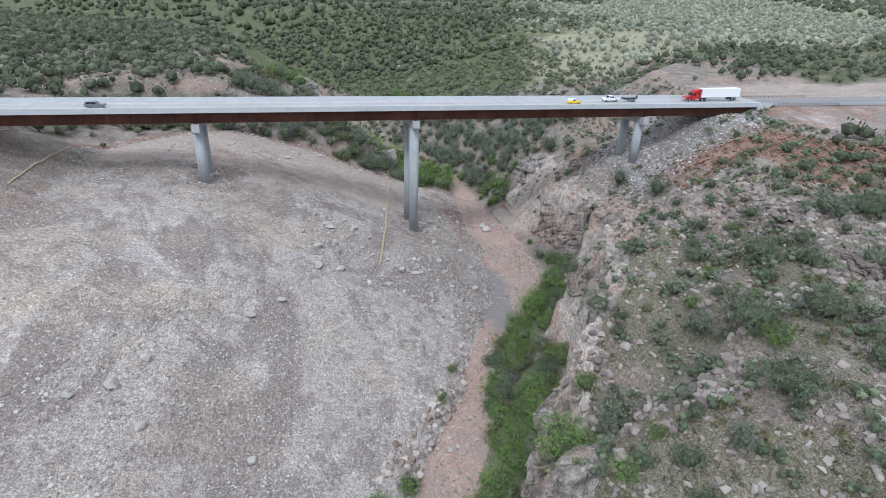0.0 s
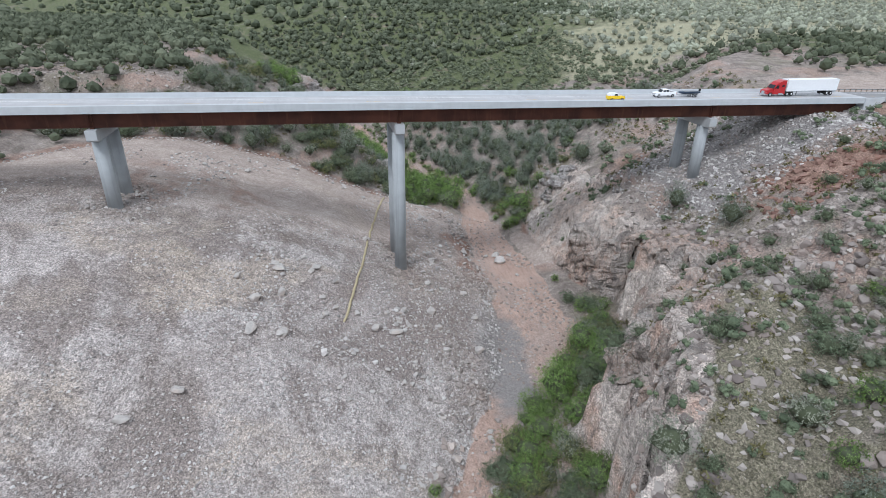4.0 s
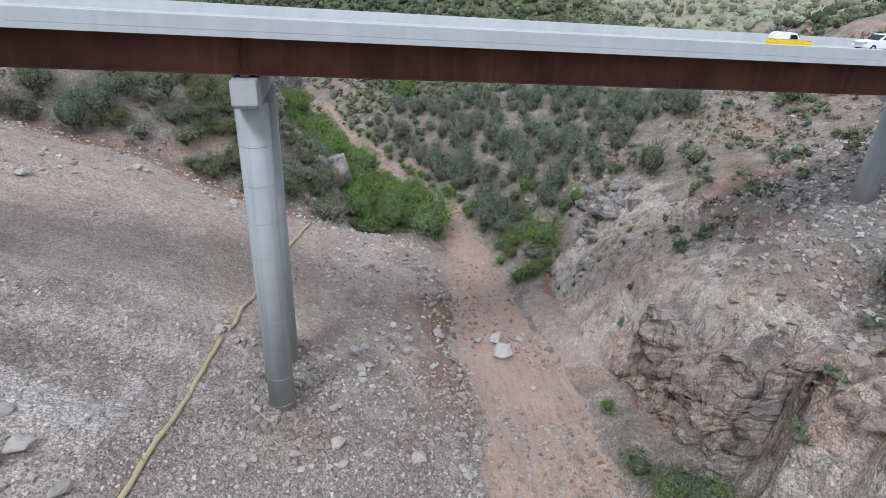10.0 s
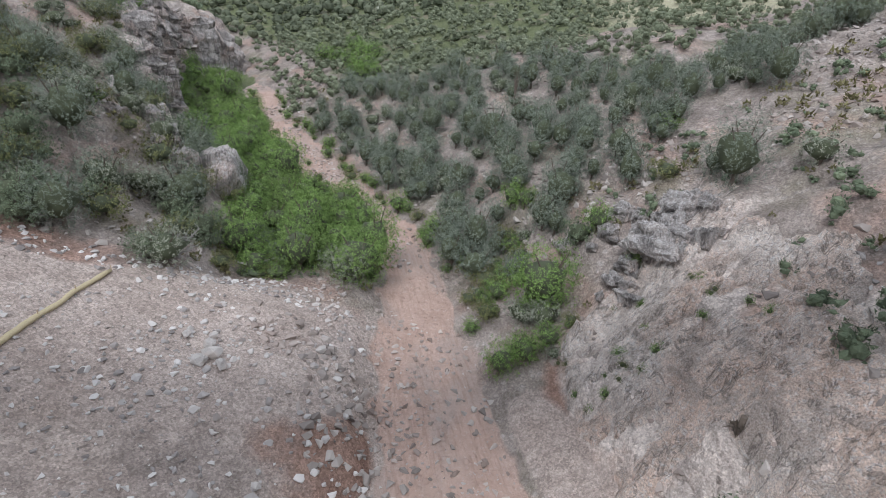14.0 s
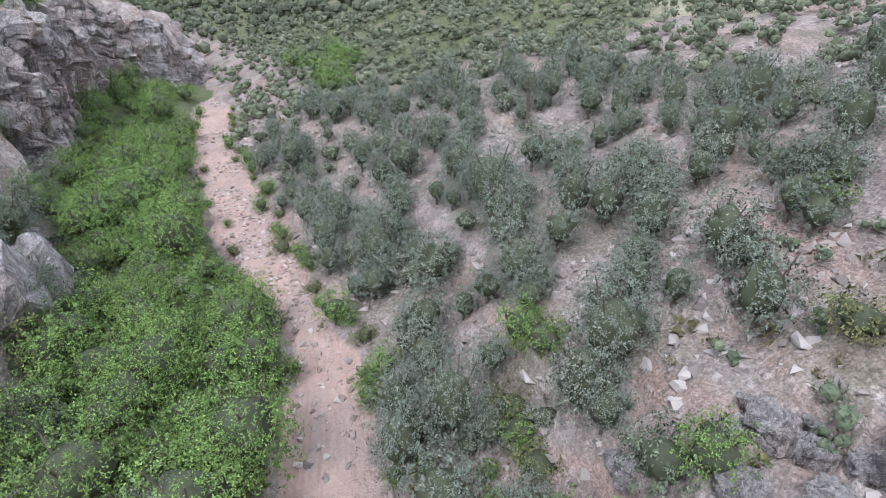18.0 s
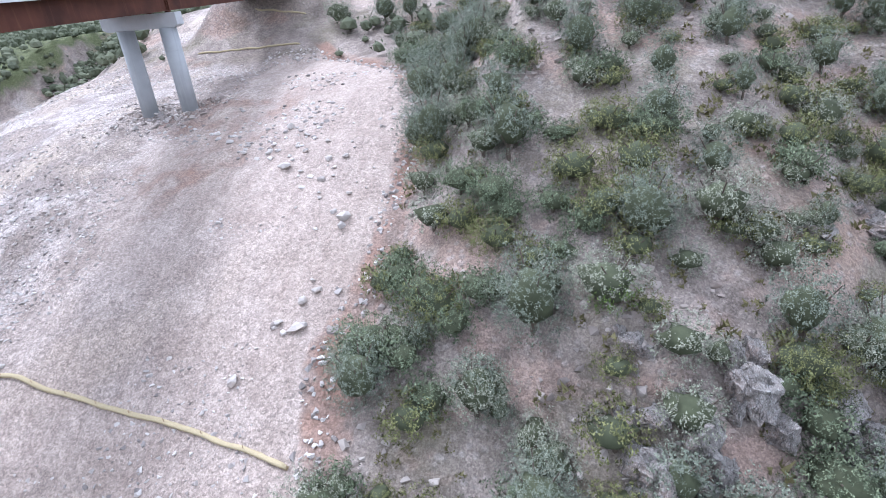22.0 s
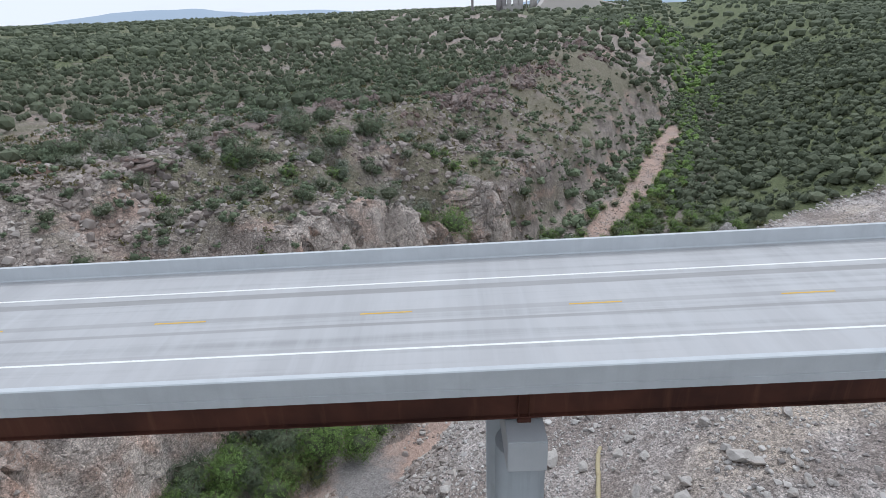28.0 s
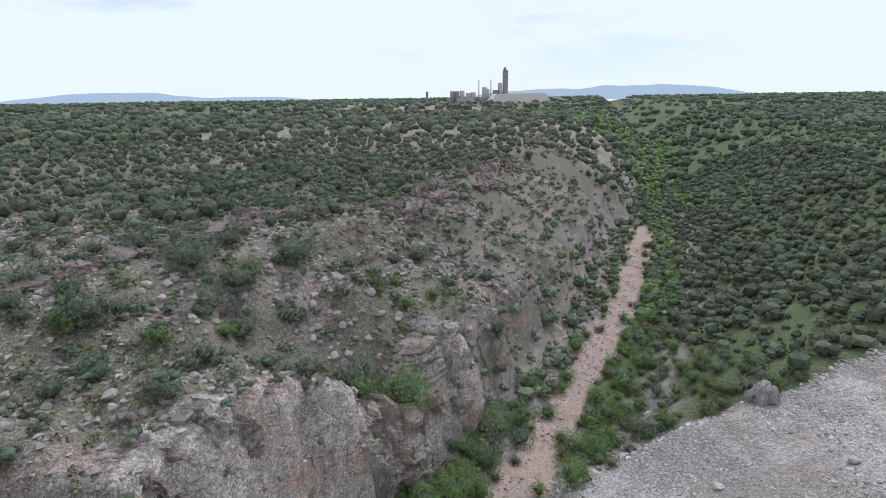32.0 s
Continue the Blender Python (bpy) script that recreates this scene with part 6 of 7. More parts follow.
brush_sw = lambda x, y, z, k: wooded(x, y, z, k) & (x < table(WASH, y, 1)) & (z < 27) & ~((x > -75) & (y > -175))
scatter_stuff("south_west_brush", "dense dark green brush on the canyon slope", "brush", M_LEAF_WOOD, scale_up(sow(-260, 30, -420, -90, 3.1, 6, brush_sw, 0.4, 1.5), 2.0), TUFTED[:2] + THIN)
strip_s = lambda x, y, z, k: (x > table(WASH, y, 1) - 30) & (k["green"] > 0.5) & (k["wash"] < 0.3) & (y < -90)
scatter_stuff("south_thicket", "mid green thicket along the wash", "thicket", M_LEAF_GREEN, scale_up(sow(-200, 0, -420, -170, 2.7, 7, strip_s, 0.4, 1.4), 1.8) + scale_up(sow(-420, -60, -900, -420, 6, 27, strip_s), 3.6), THIN)
bank_s = lambda x, y, z, k: (EDGE["east"] > -25) & (EDGE["east"] < 6) & (k["wash"] < 0.2) & (y < -118)
scatter_stuff("south_bank_brush", "dark green bushes along the foot of the cliff", "brush", M_LEAF_DARK, scale_up(sow(-200, 20, -420, -118, 4.0, 8, bank_s), 2.6), ROUND)
slope_brush = lambda x, y, z, k: (x > table(WASH, y, 1) + 12) & (x < 118) & (EDGE["east"] > 1.5) & (rough(x, y, 10, 2, 93) > -0.3) & (np.abs(y) > 10)
scatter_stuff("slope_brush", "small grey-green shrubs among the talus", "brush", M_LEAF_DARK, scale_up(sow(-120, 118, -300, 60, 3.6, 9, slope_brush, 0.4, 1.9), 1.3) + scale_up(sow(-90, 80, -300, -130, 7.0, 50, slope_brush, 0.8, 1.6), 2.0), TUFTED)
outer = lambda x, y, z, k: wooded(x, y, z, k) & ((k["sunlit_dry"] < 0.4) | (np.maximum(x, y) > 700)) & ~((np.abs(x) < 330) & (np.abs(y) < 420))
scatter_stuff("far_woodland", "dense dark green juniper woodland on the far plateau", "woodland", M_LEAF_WOOD, scale_up(sow(-900, 900, -1000, 1000, 15, 4, outer), 6.4), THIN)
vast = lambda x, y, z, k: wooded(x, y, z, k) & ~((np.abs(x) < 900) & (np.abs(y) < 1000))
scatter_stuff("distant_woodland", "dark green woodland reaching to the horizon", "woodland", M_LEAF_WOOD, scale_up(sow(-3600, 3600, -4700, 3600, 60, 5, vast), 13.0), BARE)
tufts = [(c[len(SPHERES[1][0]):], f[len(SPHERES[1][1]):] - len(SPHERES[1][0])) for c, f in (leafy(26, 0.5, 0.6, 0.3, s + 60, 1, 0.1, 1) for s in range(6))]
M_TUFT = leaf_material("dry_grass", (0.12, 0.11, 0.05), (0.27, 0.25, 0.13))
grassy = lambda x, y, z, k: (k["fill"] < 0.1) & (k["wash"] < 0.1) & (k["rock"] < 0.4) & (rough(x, y, 8, 3, 95) > -0.1) & (np.abs(y) > 9)
scatter_stuff("grass_tufts", "dry yellow-green grass tufts on the hillside", "grass", M_TUFT, scale_up(sow(-20, 120, -160, 60, 2.6, 21, grassy) + sow(-60, 80, -300, -160, 3.4, 49, grassy) + sow(-110, 25, 48, 170, 3.0, 24, grassy), 1.3), tufts)


# ---- straw wattles on the fill ----
def straw_material():
    n = Nodes("straw_netting")
    c = n.mix(n.noise(7, 4, 0.6, n.stretch(1, 1, 1)), (0.36, 0.30, 0.18), (0.54, 0.47, 0.31))
    n.bump(n.voronoi(9), 0.5, 0.06)
    return n.done(c, 0.95)


M_STRAW = straw_material()
M_STAKE = plain_material("wooden_stake", (0.36, 0.27, 0.17), 0.9)


def wattle(points, radius=0.26):
    """A straw roll laid over the ground through a few places in plan."""
    pts = [Vector((x, y, 0)) for x, y in points]
    line = []
    for a, b in zip(pts, pts[1:]):
        n = max(2, int((b - a).length / 0.7))
        line += [a.lerp(b, i / n) for i in range(n)]
    line.append(pts[-1])
    r = random.Random(len(line))
    for i, p in enumerate(line):
        p.x += 0.25 * noise.noise(Vector((i * 0.21, p.y * 0.05, 3)))
        p.z = ground_z(p.x, p.y) + radius * 0.55
    ob = thing("straw_wattle", "yellow straw wattle roll staked across the gravel slope", "erosion roll", tuple(line[len(line) // 2]), "straw wattles")
    mid = line[len(line) // 2].copy()
    bm = bmesh.new()
    rings = []
    for i, p in enumerate(line):
        d = (line[min(i + 1, len(line) - 1)] - line[max(i - 1, 0)]).normalized()
        side = d.cross(Vector((0, 0, 1))).normalized()
        up = side.cross(d)
        rr = radius * (0.88 + 0.2 * r.random()) * (0.75 if i in (0, len(line) - 1) else 1)
        rings.append([bm.verts.new(p - mid + side * math.cos(k * 0.7854) * rr * 1.1 + up * math.sin(k * 0.7854) * rr * 0.85) for k in range(8)])
    for a, b in zip(rings, rings[1:]):
        for k in range(8):
            bm.faces.new((a[k], b[k], b[(k + 1) % 8], a[(k + 1) % 8])).smooth = True
    bm.faces.new(rings[0]), bm.faces.new(rings[-1][::-1])
    bmesh.ops.recalc_face_normals(bm, faces=bm.faces)
    part("straw_roll", bm, M_STRAW, ob)
    for p in line[2::6]:
        part("stake", box(0.06, 0.06, 0.5, tuple(p - mid + Vector((0.1, 0.05, 0.28)))), M_STAKE, ob)
    return ob


wattle([(-14.9, -27.7), (-13.3, -23.3), (-11.8, -17), (-10, -10.6), (-8.5, -3.6), (-7.4, 1.4), (-6.8, 4.6)])
wattle([(-6.2, 7.2), (-4.6, 16), (-3, 23.6), (-1.3, 30.8), (0.2, 36.6), (1.1, 40.6), (2.2, 43.6)])
wattle([(-99.4, -16), (-98.7, -3.4), (-97, 5), (-94.6, 12.4)])
wattle([(-108.4, -3), (-107.8, 4), (-107.3, 10.3)])
for i in range(16):
    boulder(-6.5 + _pick.gauss(0, 1.3), 5.8 + _pick.gauss(0, 1.1), _pick.uniform(0.5, 1.1), label="small pale broken stone in a loose heap", group="loose stones")


# ---- road approaches, abutments and guardrails ----
def asphalt_material():
    n = Nodes("worn_asphalt")
    c = n.mix(n.noise(0.4, 5, 0.6, n.stretch(0.1, 1.5, 1)), (0.17, 0.17, 0.175), (0.27, 0.268, 0.265))
    c = n.mix(n.math("MULTIPLY", n.noise(6, 4), 0.4), c, (0.33, 0.325, 0.32))
    return n.done(c, 0.9)


M_ASPHALT = asphalt_material()
M_GALV = plain_material("galvanized_steel", (0.42, 0.43, 0.44), 0.45, 0.7)
M_POST = plain_material("weathered_timber_post", (0.22, 0.17, 0.12), 0.9)


def approach(name, x0, x1, label):
    n = 24
    co, fa = [], []
    for i in range(n + 1):
        x = x0 + (x1 - x0) * i / n
        for y, dz in ((-7.4, -0.12), (-6.9, 0.0), (6.9, 0.0), (7.4, -0.12)):
            co.append((x, y, deck_z(x) + dz))
    for i in range(n):
        for k in range(3):
            a = i * 4 + k
            fa.append((a, a + 4, a + 5, a + 1))
    fa = [f[::-1] for f in fa] if x1 < x0 else fa
    return tagged(new(name, mesh_of(name, co, fa, M_ASPHALT)), label, "road", kind="structure")


approach("road_east", BRIDGE_E + 6.2, 400, "grey asphalt highway east of the bridge")
approach("road_west", -400, BRIDGE_W - 6.2, "grey asphalt highway west of the bridge")
for s, xe in ((1, BRIDGE_E), (-1, BRIDGE_W)):
    ab = thing("abutment", "concrete bridge abutment with wing walls at the end of the deck", "abutment", (xe, 0, deck_z(xe)), "abutments")
    part("approach_slab", box(6.1, 14.0, 0.3, (s * 3.15, 0, -0.15), 0.02), M_DECK, ab, "pale concrete approach slab")
    part("seat_wall", box(1.2, 14.2, 3.4, (s * 0.72, 0, -2.02), 0.03), M_CONC, ab)
    for w in (-1, 1):
        bm = prism([(0, 0.85), (s * 6.0, 0.85), (s * 6.0, 0.0), (s * 4.6, -1.0), (s * 1.3, -3.6), (0.0, -3.6)], w * 7.36 - 0.17, w * 7.36 + 0.17, 0.02)
        part("wing_wall", bm, M_BARRIER, ab, "sloping grey concrete wing wall")


def guardrail(x0, x1, y):
    g = thing("guardrail", "galvanized steel guardrail on posts beside the highway", "guardrail", (x0, y, deck_z(x0)), "guardrails")
    bm = bmesh.new()
    prof = [(0.0, 0.42), (0.07, 0.47), (0.0, 0.55), (0.07, 0.63), (0.0, 0.70), (-0.02, 0.70), (0.05, 0.63), (-0.02, 0.55), (0.05, 0.47), (-0.02, 0.42)]
    rows = [[bm.verts.new((x - x0, u, v + deck_z(x) - deck_z(x0))) for u, v in prof] for x in (x0, x1)]
    for k in range(10):
        bm.faces.new((rows[0][k], rows[1][k], rows[1][(k + 1) % 10], rows[0][(k + 1) % 10]))
    part("rail", bm, M_GALV, g)
    x = x0 + 0.5
    while x < x1:
        part("post", box(0.15, 0.2, 1.0, (x - x0, -0.12 if y > 0 else 0.12, 0.2 + deck_z(x) - deck_z(x0)), 0.01), M_POST, g)
        x += 1.9
    return g


guardrail(BRIDGE_E + 6.5, BRIDGE_E + 36, -7.25)
guardrail(BRIDGE_E + 6.5, BRIDGE_E + 36, 7.25)
guardrail(BRIDGE_W - 36, BRIDGE_W - 6.5, -7.25)
guardrail(BRIDGE_W - 36, BRIDGE_W - 6.5, 7.25)

# ---- vehicles ----
M_RED_PAINT = plain_material("red_truck_paint", (0.42, 0.025, 0.03), 0.3, vary=0.06)
M_WHITE_PAINT = plain_material("white_paint", (0.80, 0.81, 0.82), 0.35, vary=0.03)
M_YELLOW_PAINT = plain_material("yellow_car_paint", (0.80, 0.56, 0.02), 0.3, vary=0.04)
M_GREY_PAINT = plain_material("grey_car_paint", (0.22, 0.235, 0.25), 0.3, 0.4)
M_BLUE_PAINT = plain_material("dark_blue_hull", (0.06, 0.09, 0.14), 0.3)
M_GLASS = plain_material("dark_window_glass", (0.02, 0.025, 0.03), 0.08, vary=0.02)
M_TYRE = plain_material("black_rubber", (0.025, 0.025, 0.025), 0.85)
M_CHROME = plain_material("bright_metal", (0.62, 0.63, 0.64), 0.25, 0.9)
M_LAMP_RED = plain_material("red_lamp", (0.5, 0.02, 0.02), 0.3)


def wheel(parent, x, y, r, w=0.25):
    bm = bmesh.new()
    bmesh.ops.create_cone(bm, cap_ends=True, segments=20, radius1=r, radius2=r, depth=w)
    bmesh.ops.bevel(bm, geom=[e for e in bm.edges if len(e.link_faces) == 2 and any(len(f.verts) > 4 for f in e.link_faces)], offset=0.04, segments=2, affect="EDGES")
    bmesh.ops.rotate(bm, cent=(0, 0, 0), matrix=Matrix.Rotation(radians(90), 3, "X"), verts=bm.verts)
    bmesh.ops.translate(bm, vec=(x, y, r), verts=bm.verts)
    t = part("wheel", bm, M_TYRE, parent, "black tyre")
    bm = bmesh.new()
    bmesh.ops.create_cone(bm, cap_ends=True, segments=16, radius1=r * 0.58, radius2=r * 0.5, depth=0.05)
    bmesh.ops.rotate(bm, cent=(0, 0, 0), matrix=Matrix.Rotation(radians(90 if y < 0 else -90), 3, "X"), verts=bm.verts)
    bmesh.ops.translate(bm, vec=(x, y + math.copysign(w / 2 + 0.01, y), r), verts=bm.verts)
    part("rim", bm, M_CHROME, t, "bright metal rim")


def side_pane(parent, outline, y, mat=M_GLASS, name="side_window"):
    """A thin pane or panel on the side, its outline in x and z."""
    part(name, prism(outline, y - 0.012, y + 0.012), mat, parent)


def body(parent, name, outline, half, mat, label, bevel=0.06, taper=0.0, z_taper=0.0):
    """A car body from a side outline, drawn in towards the roof."""
    bm = prism(outline, -half, half)
    if taper:
        for v in bm.verts:
            if v.co.z > z_taper:
                v.co.y *= taper
    bmesh.ops.bevel(bm, geom=list(bm.edges), offset=bevel, segments=2, affect="EDGES")
    return part(name, bm, mat, parent, label)


def semi_truck(x, y):
    """Nose towards -x."""
    t = thing("semi_truck", "red semi truck with a long white box trailer on the bridge", "truck", (x, y, deck_z(x)))
    body(t, "hood", [(-0.0, 0.55), (0.0, 1.35), (0.35, 1.62), (2.1, 1.95), (2.1, 0.5)], 1.05, M_RED_PAINT, "red rounded hood", 0.09)
    body(t, "cab", [(2.05, 0.5), (2.05, 1.9), (2.55, 2.85), (3.5, 3.55), (5.0, 3.95), (5.6, 3.95), (5.6, 0.5)], 1.22, M_RED_PAINT, "red sleeper cab with a sloping roof fairing", 0.09)
    part("windshield", prism([(2.05, 1.98), (2.5, 2.82), (2.56, 2.82), (2.11, 1.98)], -1.02, 1.02), M_GLASS, t)
    part("bumper", box(0.3, 2.3, 0.45, (0.0, 0, 0.55), 0.05), M_CHROME, t, "bright front bumper")
    part("grille", box(0.06, 1.1, 0.7, (-0.01, 0, 1.0), 0.02), M_CHROME, t)
    for s in (-1, 1):
        side_pane(t, [(2.5, 2.0), (2.75, 2.75), (3.45, 2.75), (3.45, 1.95)], s * 1.225)
        side_pane(t, [(4.3, 2.35), (4.3, 2.8), (5.0, 2.8), (5.0, 2.35)], s * 1.225)
        part("exhaust_stack", tube(0.09, 0.09, 1.0, 4.2, 12, (5.75, s * 1.0)), M_CHROME, t)
        part("fuel_tank", box(1.6, 0.55, 0.6, (4.3, s * 0.95, 0.62), 0.12), M_CHROME, t)
        part("fender", box(1.35, 0.4, 0.3, (1.35, s * 1.0, 1.15), 0.1), M_RED_PAINT, t)
        part("headlight", box(0.12, 0.3, 0.2, (0.1, s * 0.85, 1.08), 0.03), M_WHITE_PAINT, t)
        part("mirror", box(0.12, 0.1, 0.55, (2.35, s * 1.4, 2.2), 0.02), M_TYRE, t)
        for wx in (1.35, 6.35, 7.65, 18.6, 19.85):
            wheel(t, wx, s * 1.05, 0.5, 0.3 if wx < 2 else 0.55)
        part("landing_leg", box(0.14, 0.14, 1.0, (9.6, s * 0.7, 0.75)), M_TYRE, t)
        part("side_rail", box(14.0, 0.06, 0.14, (14.2, s * 1.28, 1.2)), M_GALV, t)
    part("chassis", box(4.2, 0.9, 0.3, (6.6, 0, 0.85)), M_TYRE, t)
    bm = box(15.6, 2.6, 2.85, (13.75, 0, 2.62), 0.05)
    tr = part("trailer_box", bm, M_WHITE_PAINT, t, "long white trailer box")
    part("rear_door", box(0.04, 2.4, 2.6, (21.57, 0, 2.6), 0.01), M_GALV, tr)
    part("rear_bumper", box(0.1, 2.3, 0.12, (21.4, 0, 0.65)), M_GALV, t)
    for s in (-1, 1):
        part("tail_lamp", box(0.05, 0.2, 0.1, (21.57, s * 0.9, 1.15)), M_LAMP_RED, t)
    return t


def pickup(x, y):
    """Nose towards -x, white, with an open bed."""
    t = thing("pickup_truck", "white crew-cab pickup truck towing a boat on the bridge", "pickup", (x, y, deck_z(x)))
    body(t, "lower_body", [(0, 0.5), (0.02, 0.95), (0.15, 1.12), (1.6, 1.2), (5.75, 1.2), (5.8, 0.55), (5.0, 0.45), (0.3, 0.42)], 0.98, M_WHITE_PAINT, "white lower body", 0.06)
    body(t, "cabin", [(1.5, 1.15), (2.2, 1.85), (3.7, 1.88), (4.0, 1.15)], 0.92, M_WHITE_PAINT, "white cabin", 0.05, 0.84, 1.5)
    part("bed_floor", box(1.6, 1.5, 0.03, (4.9, 0, 1.215)), M_TYRE, t)
    for s in (-1, 1):
        part("bed_side", box(1.75, 0.1, 0.18, (4.9, s * 0.9, 1.28), 0.02), M_WHITE_PAINT, t)
        side_pane(t, [(1.95, 1.25), (2.32, 1.72), (2.85, 1.74), (2.85, 1.25)], s * 0.875)
        side_pane(t, [(2.95, 1.25), (2.95, 1.74), (3.6, 1.74), (3.75, 1.25)], s * 0.875)
        for wx in (1.0, 4.75):
            wheel(t, wx, s * 0.9, 0.4)
        part("headlight", box(0.1, 0.35, 0.18, (0.04, s * 0.75, 0.95), 0.02), M_CHROME, t)
        part("tail_lamp", box(0.05, 0.15, 0.3, (5.8, s * 0.88, 1.0)), M_LAMP_RED, t)
    part("windshield", prism([(1.58, 1.24), (2.15, 1.80), (2.2, 1.80), (1.65, 1.22)], -0.78, 0.78), M_GLASS, t)
    part("grille", box(0.05, 1.1, 0.35, (0.01, 0, 0.8), 0.02), M_CHROME, t)
    part("tailgate", box(0.08, 1.75, 0.2, (5.75, 0, 1.28), 0.02), M_WHITE_PAINT, t)
    return t


def boat_trailer(x, y):
    t = thing("boat_trailer", "dark blue motor boat on a small trailer behind the pickup", "boat", (x, y, deck_z(x)))
    bm = bmesh.new()
    secs = []
    for u, w, keel, rail in ((0.0, 0.05, 1.05, 1.35), (0.8, 0.6, 0.75, 1.33), (2.0, 0.98, 0.6, 1.3), (3.8, 1.08, 0.58, 1.28), (5.6, 1.02, 0.6, 1.28)):
        secs.append([bm.verts.new((u, a * w, b)) for a, b in ((-1, rail), (-0.75, (keel + rail) / 2), (0, keel), (0.75, (keel + rail) / 2), (1, rail))])
    for a, b in zip(secs, secs[1:]):
        for k in range(4):
            bm.faces.new((a[k], b[k], b[k + 1], a[k + 1]))
        bm.faces.new((a[4], b[4], b[0], a[0]))
    bm.faces.new(secs[-1])
    bmesh.ops.recalc_face_normals(bm, faces=bm.faces)
    part("hull", bm, M_BLUE_PAINT, t, "dark blue hull")
    part("deck_cover", box(4.0, 1.7, 0.06, (3.3, 0, 1.36), 0.02), M_GREY_PAINT, t)
    part("outboard_motor", box(0.5, 0.4, 0.75, (5.9, 0, 1.45), 0.1), M_TYRE, t, "black outboard motor")
    part("trailer_frame", box(6.4, 0.12, 0.12, (2.6, 0, 0.5)), M_GALV, t)
    for s in (-1, 1):
        part("bunk", box(3.6, 0.1, 0.14, (3.6, s * 0.55, 0.56)), M_GALV, t)
        for wx in (3.6, 4.3):
            wheel(t, wx, s * 1.12, 0.31, 0.2)
        part("fender", box(1.5, 0.24, 0.05, (3.95, s * 1.12, 0.68), 0.02), M_TYRE, t)
    return t


def vintage_car(x, y):
    """Nose towards +x."""
    t = thing("vintage_car", "yellow vintage panel car with a white roof and black nose", "car", (x, y, deck_z(x)))
    body(t, "lower_body", [(0, 0.35), (0.02, 0.95), (0.1, 1.1), (2.7, 1.1), (4.2, 0.95), (4.3, 0.4)], 0.8, M_YELLOW_PAINT, "yellow lower body", 0.09)
    body(t, "roof", [(0.1, 1.05), (0.2, 1.6), (0.6, 1.75), (2.3, 1.72), (2.85, 1.08)], 0.74, M_WHITE_PAINT, "white rounded roof", 0.09, 0.88, 1.4)
    part("windshield", prism([(2.45, 1.6), (2.78, 1.15), (2.83, 1.15), (2.5, 1.6)], -0.58, 0.58), M_GLASS, t)
    part("grille", box(0.25, 0.6, 0.55, (4.35, 0, 0.7), 0.08), M_TYRE, t, "black rounded nose")
    for s in (-1, 1):
        side_pane(t, [(1.5, 1.18), (1.5, 1.55), (2.2, 1.55), (2.4, 1.18)], s * 0.735)
        for wx in (0.85, 3.5):
            part("fender", box(1.15, 0.35, 0.42, (wx, s * 0.8, 0.68), 0.15), M_YELLOW_PAINT, t)
            wheel(t, wx, s * 0.82, 0.34, 0.2)
        part("headlight", box(0.16, 0.2, 0.2, (4.1, s * 0.55, 0.95), 0.06), M_CHROME, t)
    return t


def suv(x, y):
    """Nose towards +x."""
    t = thing("suv", "dark grey sport utility car driving on the bridge", "car", (x, y, deck_z(x)))
    body(t, "lower_body", [(0, 0.45), (0.02, 1.05), (3.4, 1.1), (4.6, 0.98), (4.72, 0.5), (4.3, 0.38), (0.3, 0.38)], 0.92, M_GREY_PAINT, "dark grey lower body", 0.08)
    body(t, "cabin", [(0.05, 1.05), (0.35, 1.68), (2.4, 1.72), (3.45, 1.08)], 0.86, M_GREY_PAINT, "dark grey cabin", 0.07, 0.86, 1.4)
    part("windshield", prism([(2.5, 1.64), (3.3, 1.13), (3.36, 1.13), (2.56, 1.64)], -0.7, 0.7), M_GLASS, t)
    for s in (-1, 1):
        side_pane(t, [(0.45, 1.15), (0.6, 1.58), (1.5, 1.6), (1.5, 1.15)], s * 0.835)
        side_pane(t, [(1.6, 1.15), (1.6, 1.6), (2.35, 1.6), (3.0, 1.15)], s * 0.835)
        for wx in (0.9, 3.75):
            wheel(t, wx, s * 0.84, 0.36, 0.23)
        part("headlight", box(0.1, 0.3, 0.15, (4.66, s * 0.65, 0.88), 0.03), M_CHROME, t)
        part("tail_lamp", box(0.05, 0.15, 0.3, (0.0, s * 0.78, 1.0)), M_LAMP_RED, t)
    return t


semi_truck(96.0, 1.9)
pickup(64.5, 1.9)
boat_trailer(71.4, 1.9)
vintage_car(50.0, -2.0)
suv(-84.0, -2.0)

# ---- dead wood ----


def dead_bush(x, y, width, seed):
    ob = thing("dead_bush", "leafless grey dead bush of tangled branches", "bush", (x, y, ground_z(x, y)), "dead bushes")
    me = trunk_mesh(width * 0.6, width * 0.5, width * 0.03, 16, seed, M_DEAD, 7)
    part("twig_crown", me, None, ob)
    return ob


dead_bush(104, 57, 11, 1)
dead_bush(6.7, 50.5, 6, 2)
dead_bush(97, 92, 7, 3)
dead_bush(36, -92, 5, 4)
dead_bush(31, -104, 5, 5)
snag = thing("dead_tree", "bare blackened dead tree standing on the slope", "tree", (65, 109, ground_z(65, 109)))
part("trunk", trunk_mesh(12, 0.9, 0.22, 7, 9, M_BARK, 1), None, snag)
post = thing("yucca_stump", "dark upright stump on the pale gravel", "stump", (52.5, 15.5, ground_z(52.5, 15.5)))
part("stem", tube(0.32, 0.22, -0.3, 2.3, 10), M_BARK, post)
part("dead_leaves", mesh_np("dead_leaves", *leafy(160, 0.5, 2.4, 0.4, 77, 5), M_BARK), None, post)
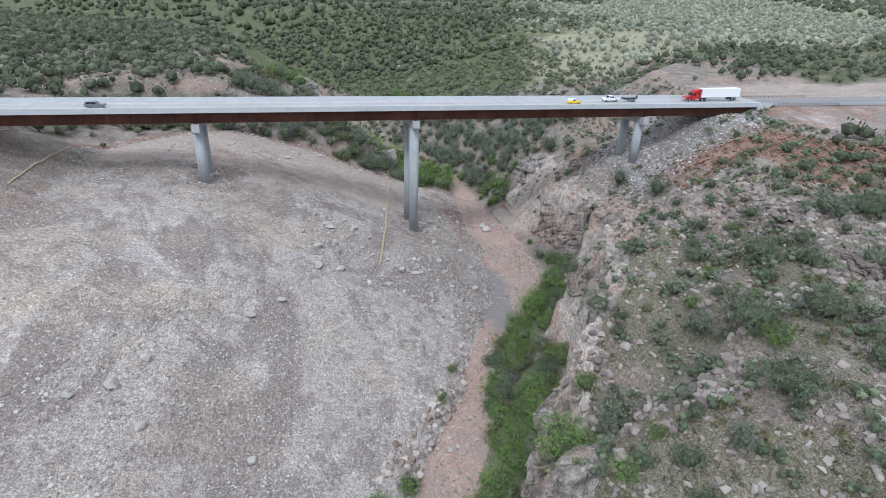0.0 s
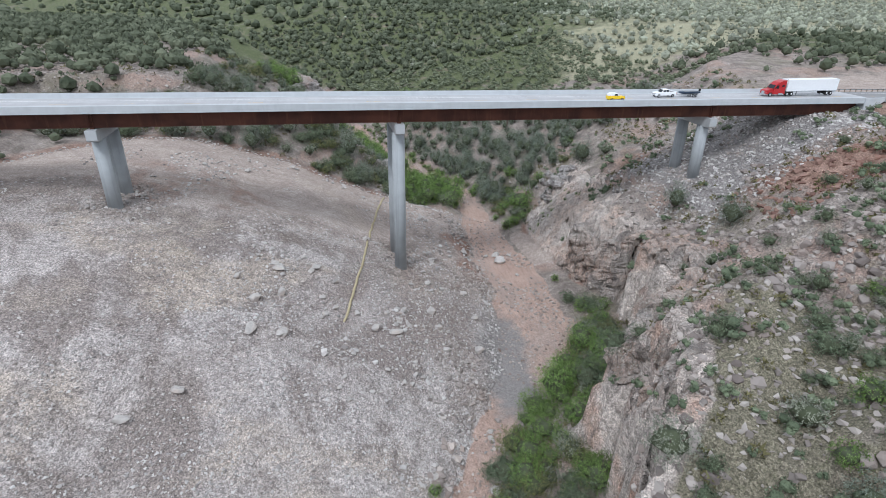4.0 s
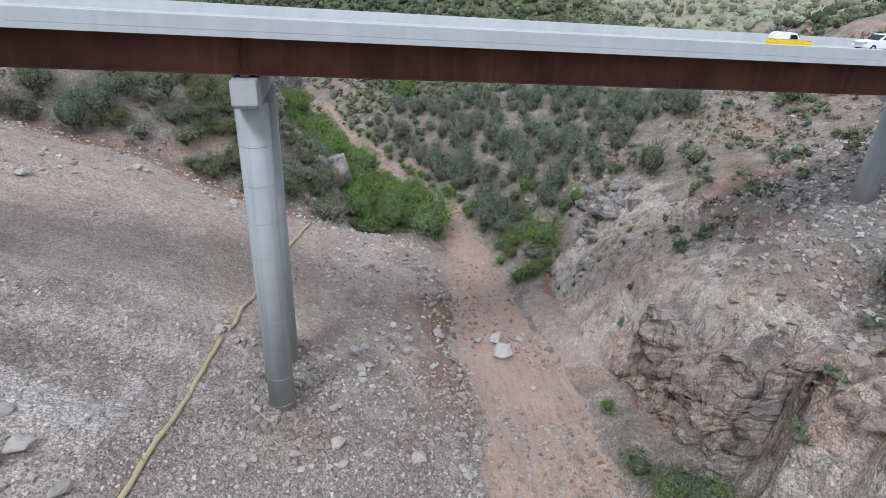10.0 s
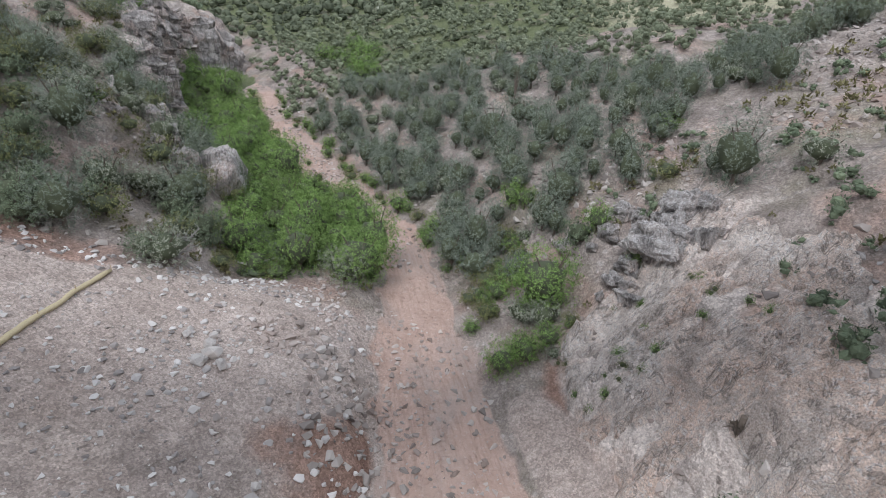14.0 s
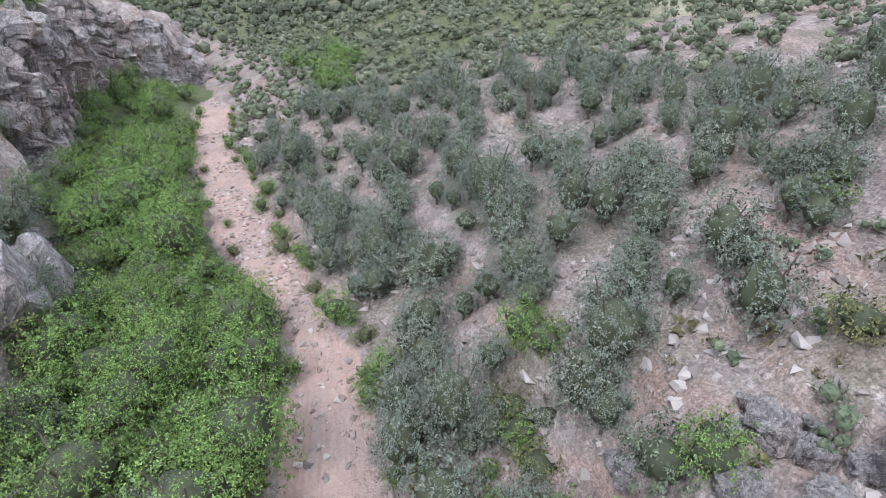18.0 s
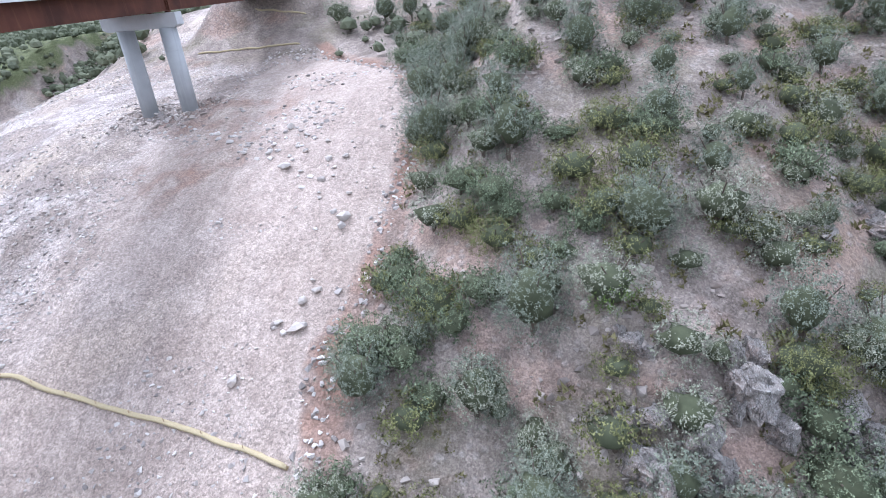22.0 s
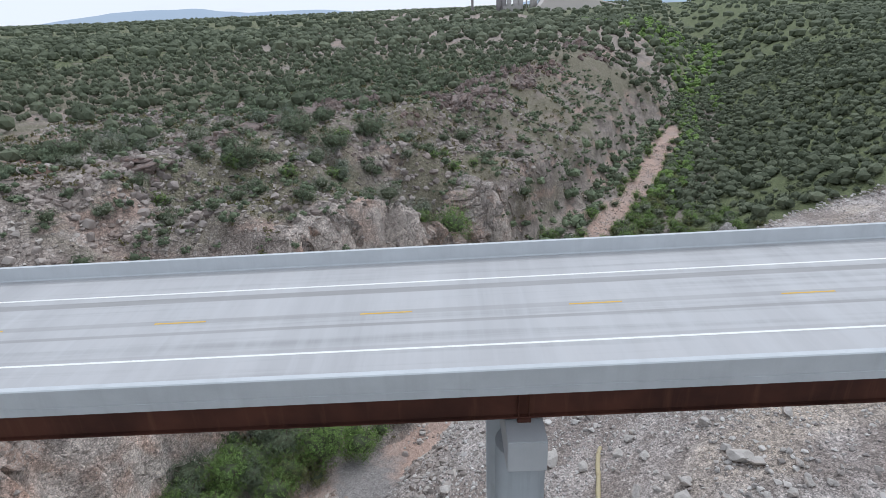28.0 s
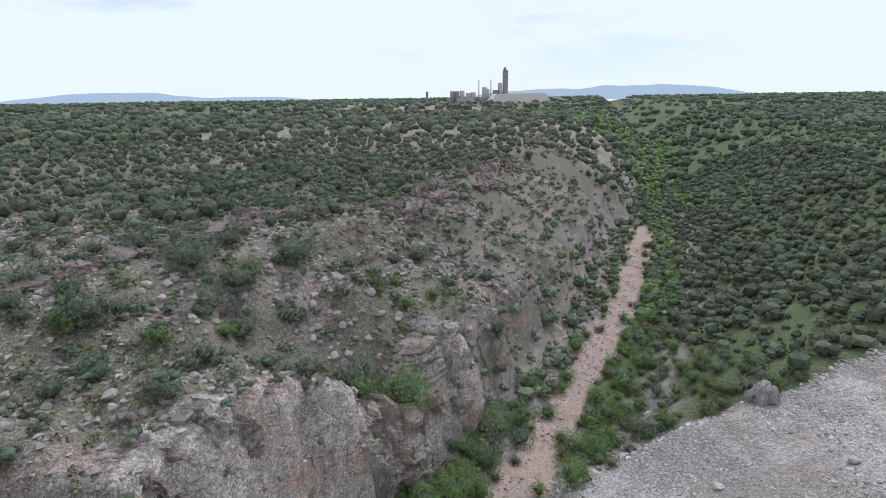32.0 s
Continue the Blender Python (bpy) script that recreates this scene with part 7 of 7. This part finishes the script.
for i, (lx, ly, ll, la) in enumerate([(16.7, 60.2, 5.5, 20), (13, 58.5, 4.5, -35), (18, 62, 3.6, 70)]):
    lg = thing("fallen_log", "grey fallen log at the edge of the thicket", "log", (lx, ly, ground_z(lx, ly) + 0.2), "fallen logs")
    bm = bmesh.new()
    limb(bm, (-ll / 2, 0, 0), (ll / 2, 0, 0.25), 0.2, 0.12, 8)
    limb(bm, (0, 0, 0.1), (0.8, 0.9, 0.6), 0.08, 0.03, 5)
    lg.rotation_euler = (0, 0, radians(la))
    part("log", bm, M_DEAD, lg)

# ---- far off: cement works and mountains ----
M_WORKS = plain_material("pale_works_cladding", (0.40, 0.38, 0.37), 0.8, vary=0.1)
M_WORKS_DARK = plain_material("dark_works_steel", (0.24, 0.225, 0.225), 0.8, vary=0.1)
M_DOME = plain_material("white_storage_roof", (0.66, 0.60, 0.57), 0.8, vary=0.05)


def cement_works():
    """Stands about two kilometres off, seen from the north."""
    cx, cy = -368.0, -1990.0
    w = thing("cement_works", "distant cement works with silos and a tall grey tower", "factory", (cx, cy, ground_z(cx, cy) - 1))
    k = -1  # its row runs towards -x

    def block(name, u, wid, h, mat, deep=24, base=0.0, label=""):
        return part(name, box(wid, deep, h, (u, 0, base + h / 2), 0.3), mat, w, label)

    tower = block("preheater_tower", 0, 15, 112, M_WORKS_DARK, 20, label="tall grey preheater tower")
    for z in (20, 40, 60, 80, 100):
        part("tower_floor", box(19, 23, 2.0, (0, 0, z)), M_WORKS, tower)
    part("tower_top", box(8, 10, 9, (2, 0, 116)), M_WORKS_DARK, tower)
    block("side_tower", 18, 11, 70, M_WORKS, label="lower square tower")
    block("mill_building", 34, 16, 46, M_WORKS_DARK)
    for u, h in ((50, 82), (92, 80)):
        part("chimney", tube(2.2, 1.6, 0, h, 14, (u, 0)), M_WORKS, w, "thin chimney")
    for u, r, h in ((72, 9, 56), (62, 7, 50), (112, 9, 40), (128, 9, 38), (150, 8, 46)):
        part("silo", tube(r, r, 0, h, 20, (u, 0)), M_WORKS, w, "round concrete silo")
    for u in (168, 184):
        part("silo", tube(8.5, 8.5, 0, 44, 20, (u, 0)), M_WORKS_DARK, w)
    block("low_hall", 140, 60, 20, M_WORKS)
    block("small_tower", 272, 7, 44, M_WORKS_DARK)
    bm = prism([(-118, 0), (-96, 34), (70, 34), (96, 0)], -40, 40)
    bmesh.ops.translate(bm, vec=(-22, 60, 0), verts=bm.verts)
    part("storage_hall", bm, M_DOME, w, "long white storage hall roof")
    bm = bmesh.new()
    limb(bm, (-110, 20, 34), (-230, 20, 4), 2.2, 2.2, 6)
    part("conveyor", bm, M_DOME, w)
    return w


cement_works()


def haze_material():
    n = Nodes("hazed_distant_hills")
    # distance haze put in as blue colour, with a glow of its own
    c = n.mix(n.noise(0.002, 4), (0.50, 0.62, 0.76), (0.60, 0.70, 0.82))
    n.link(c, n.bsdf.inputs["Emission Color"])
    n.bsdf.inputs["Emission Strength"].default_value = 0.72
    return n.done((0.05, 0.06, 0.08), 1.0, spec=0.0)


M_HAZE = haze_material()


def ridge(name, x0, x1, y, base, height, seed):
    """A far mountain range, so far off that only its outline shows."""
    xs = np.linspace(x0, x1, 90)
    u = (xs - x0) / (x1 - x0)
    h = height * (np.sin(np.pi * u) ** 0.6) * (0.72 + 0.28 * rough(xs, xs * 0 + seed * 91.0, 900, 4, seed))
    co = [(x, y, base) for x in xs] + [(x, y - 60, base + max(v, 2) * 0.7) for x, v in zip(xs, h)] + [(x, y - 160, base + max(v, 2)) for x, v in zip(xs, h)]
    n = len(xs)
    fa = [(r * n + i, r * n + i + 1, (r + 1) * n + i + 1, (r + 1) * n + i) for r in range(2) for i in range(n - 1)]
    return tagged(new(name, mesh_of(name, co, fa, M_HAZE, True)), "far mountains beyond the plateau, haze painted in as pale blue", "mountains", kind="structure")


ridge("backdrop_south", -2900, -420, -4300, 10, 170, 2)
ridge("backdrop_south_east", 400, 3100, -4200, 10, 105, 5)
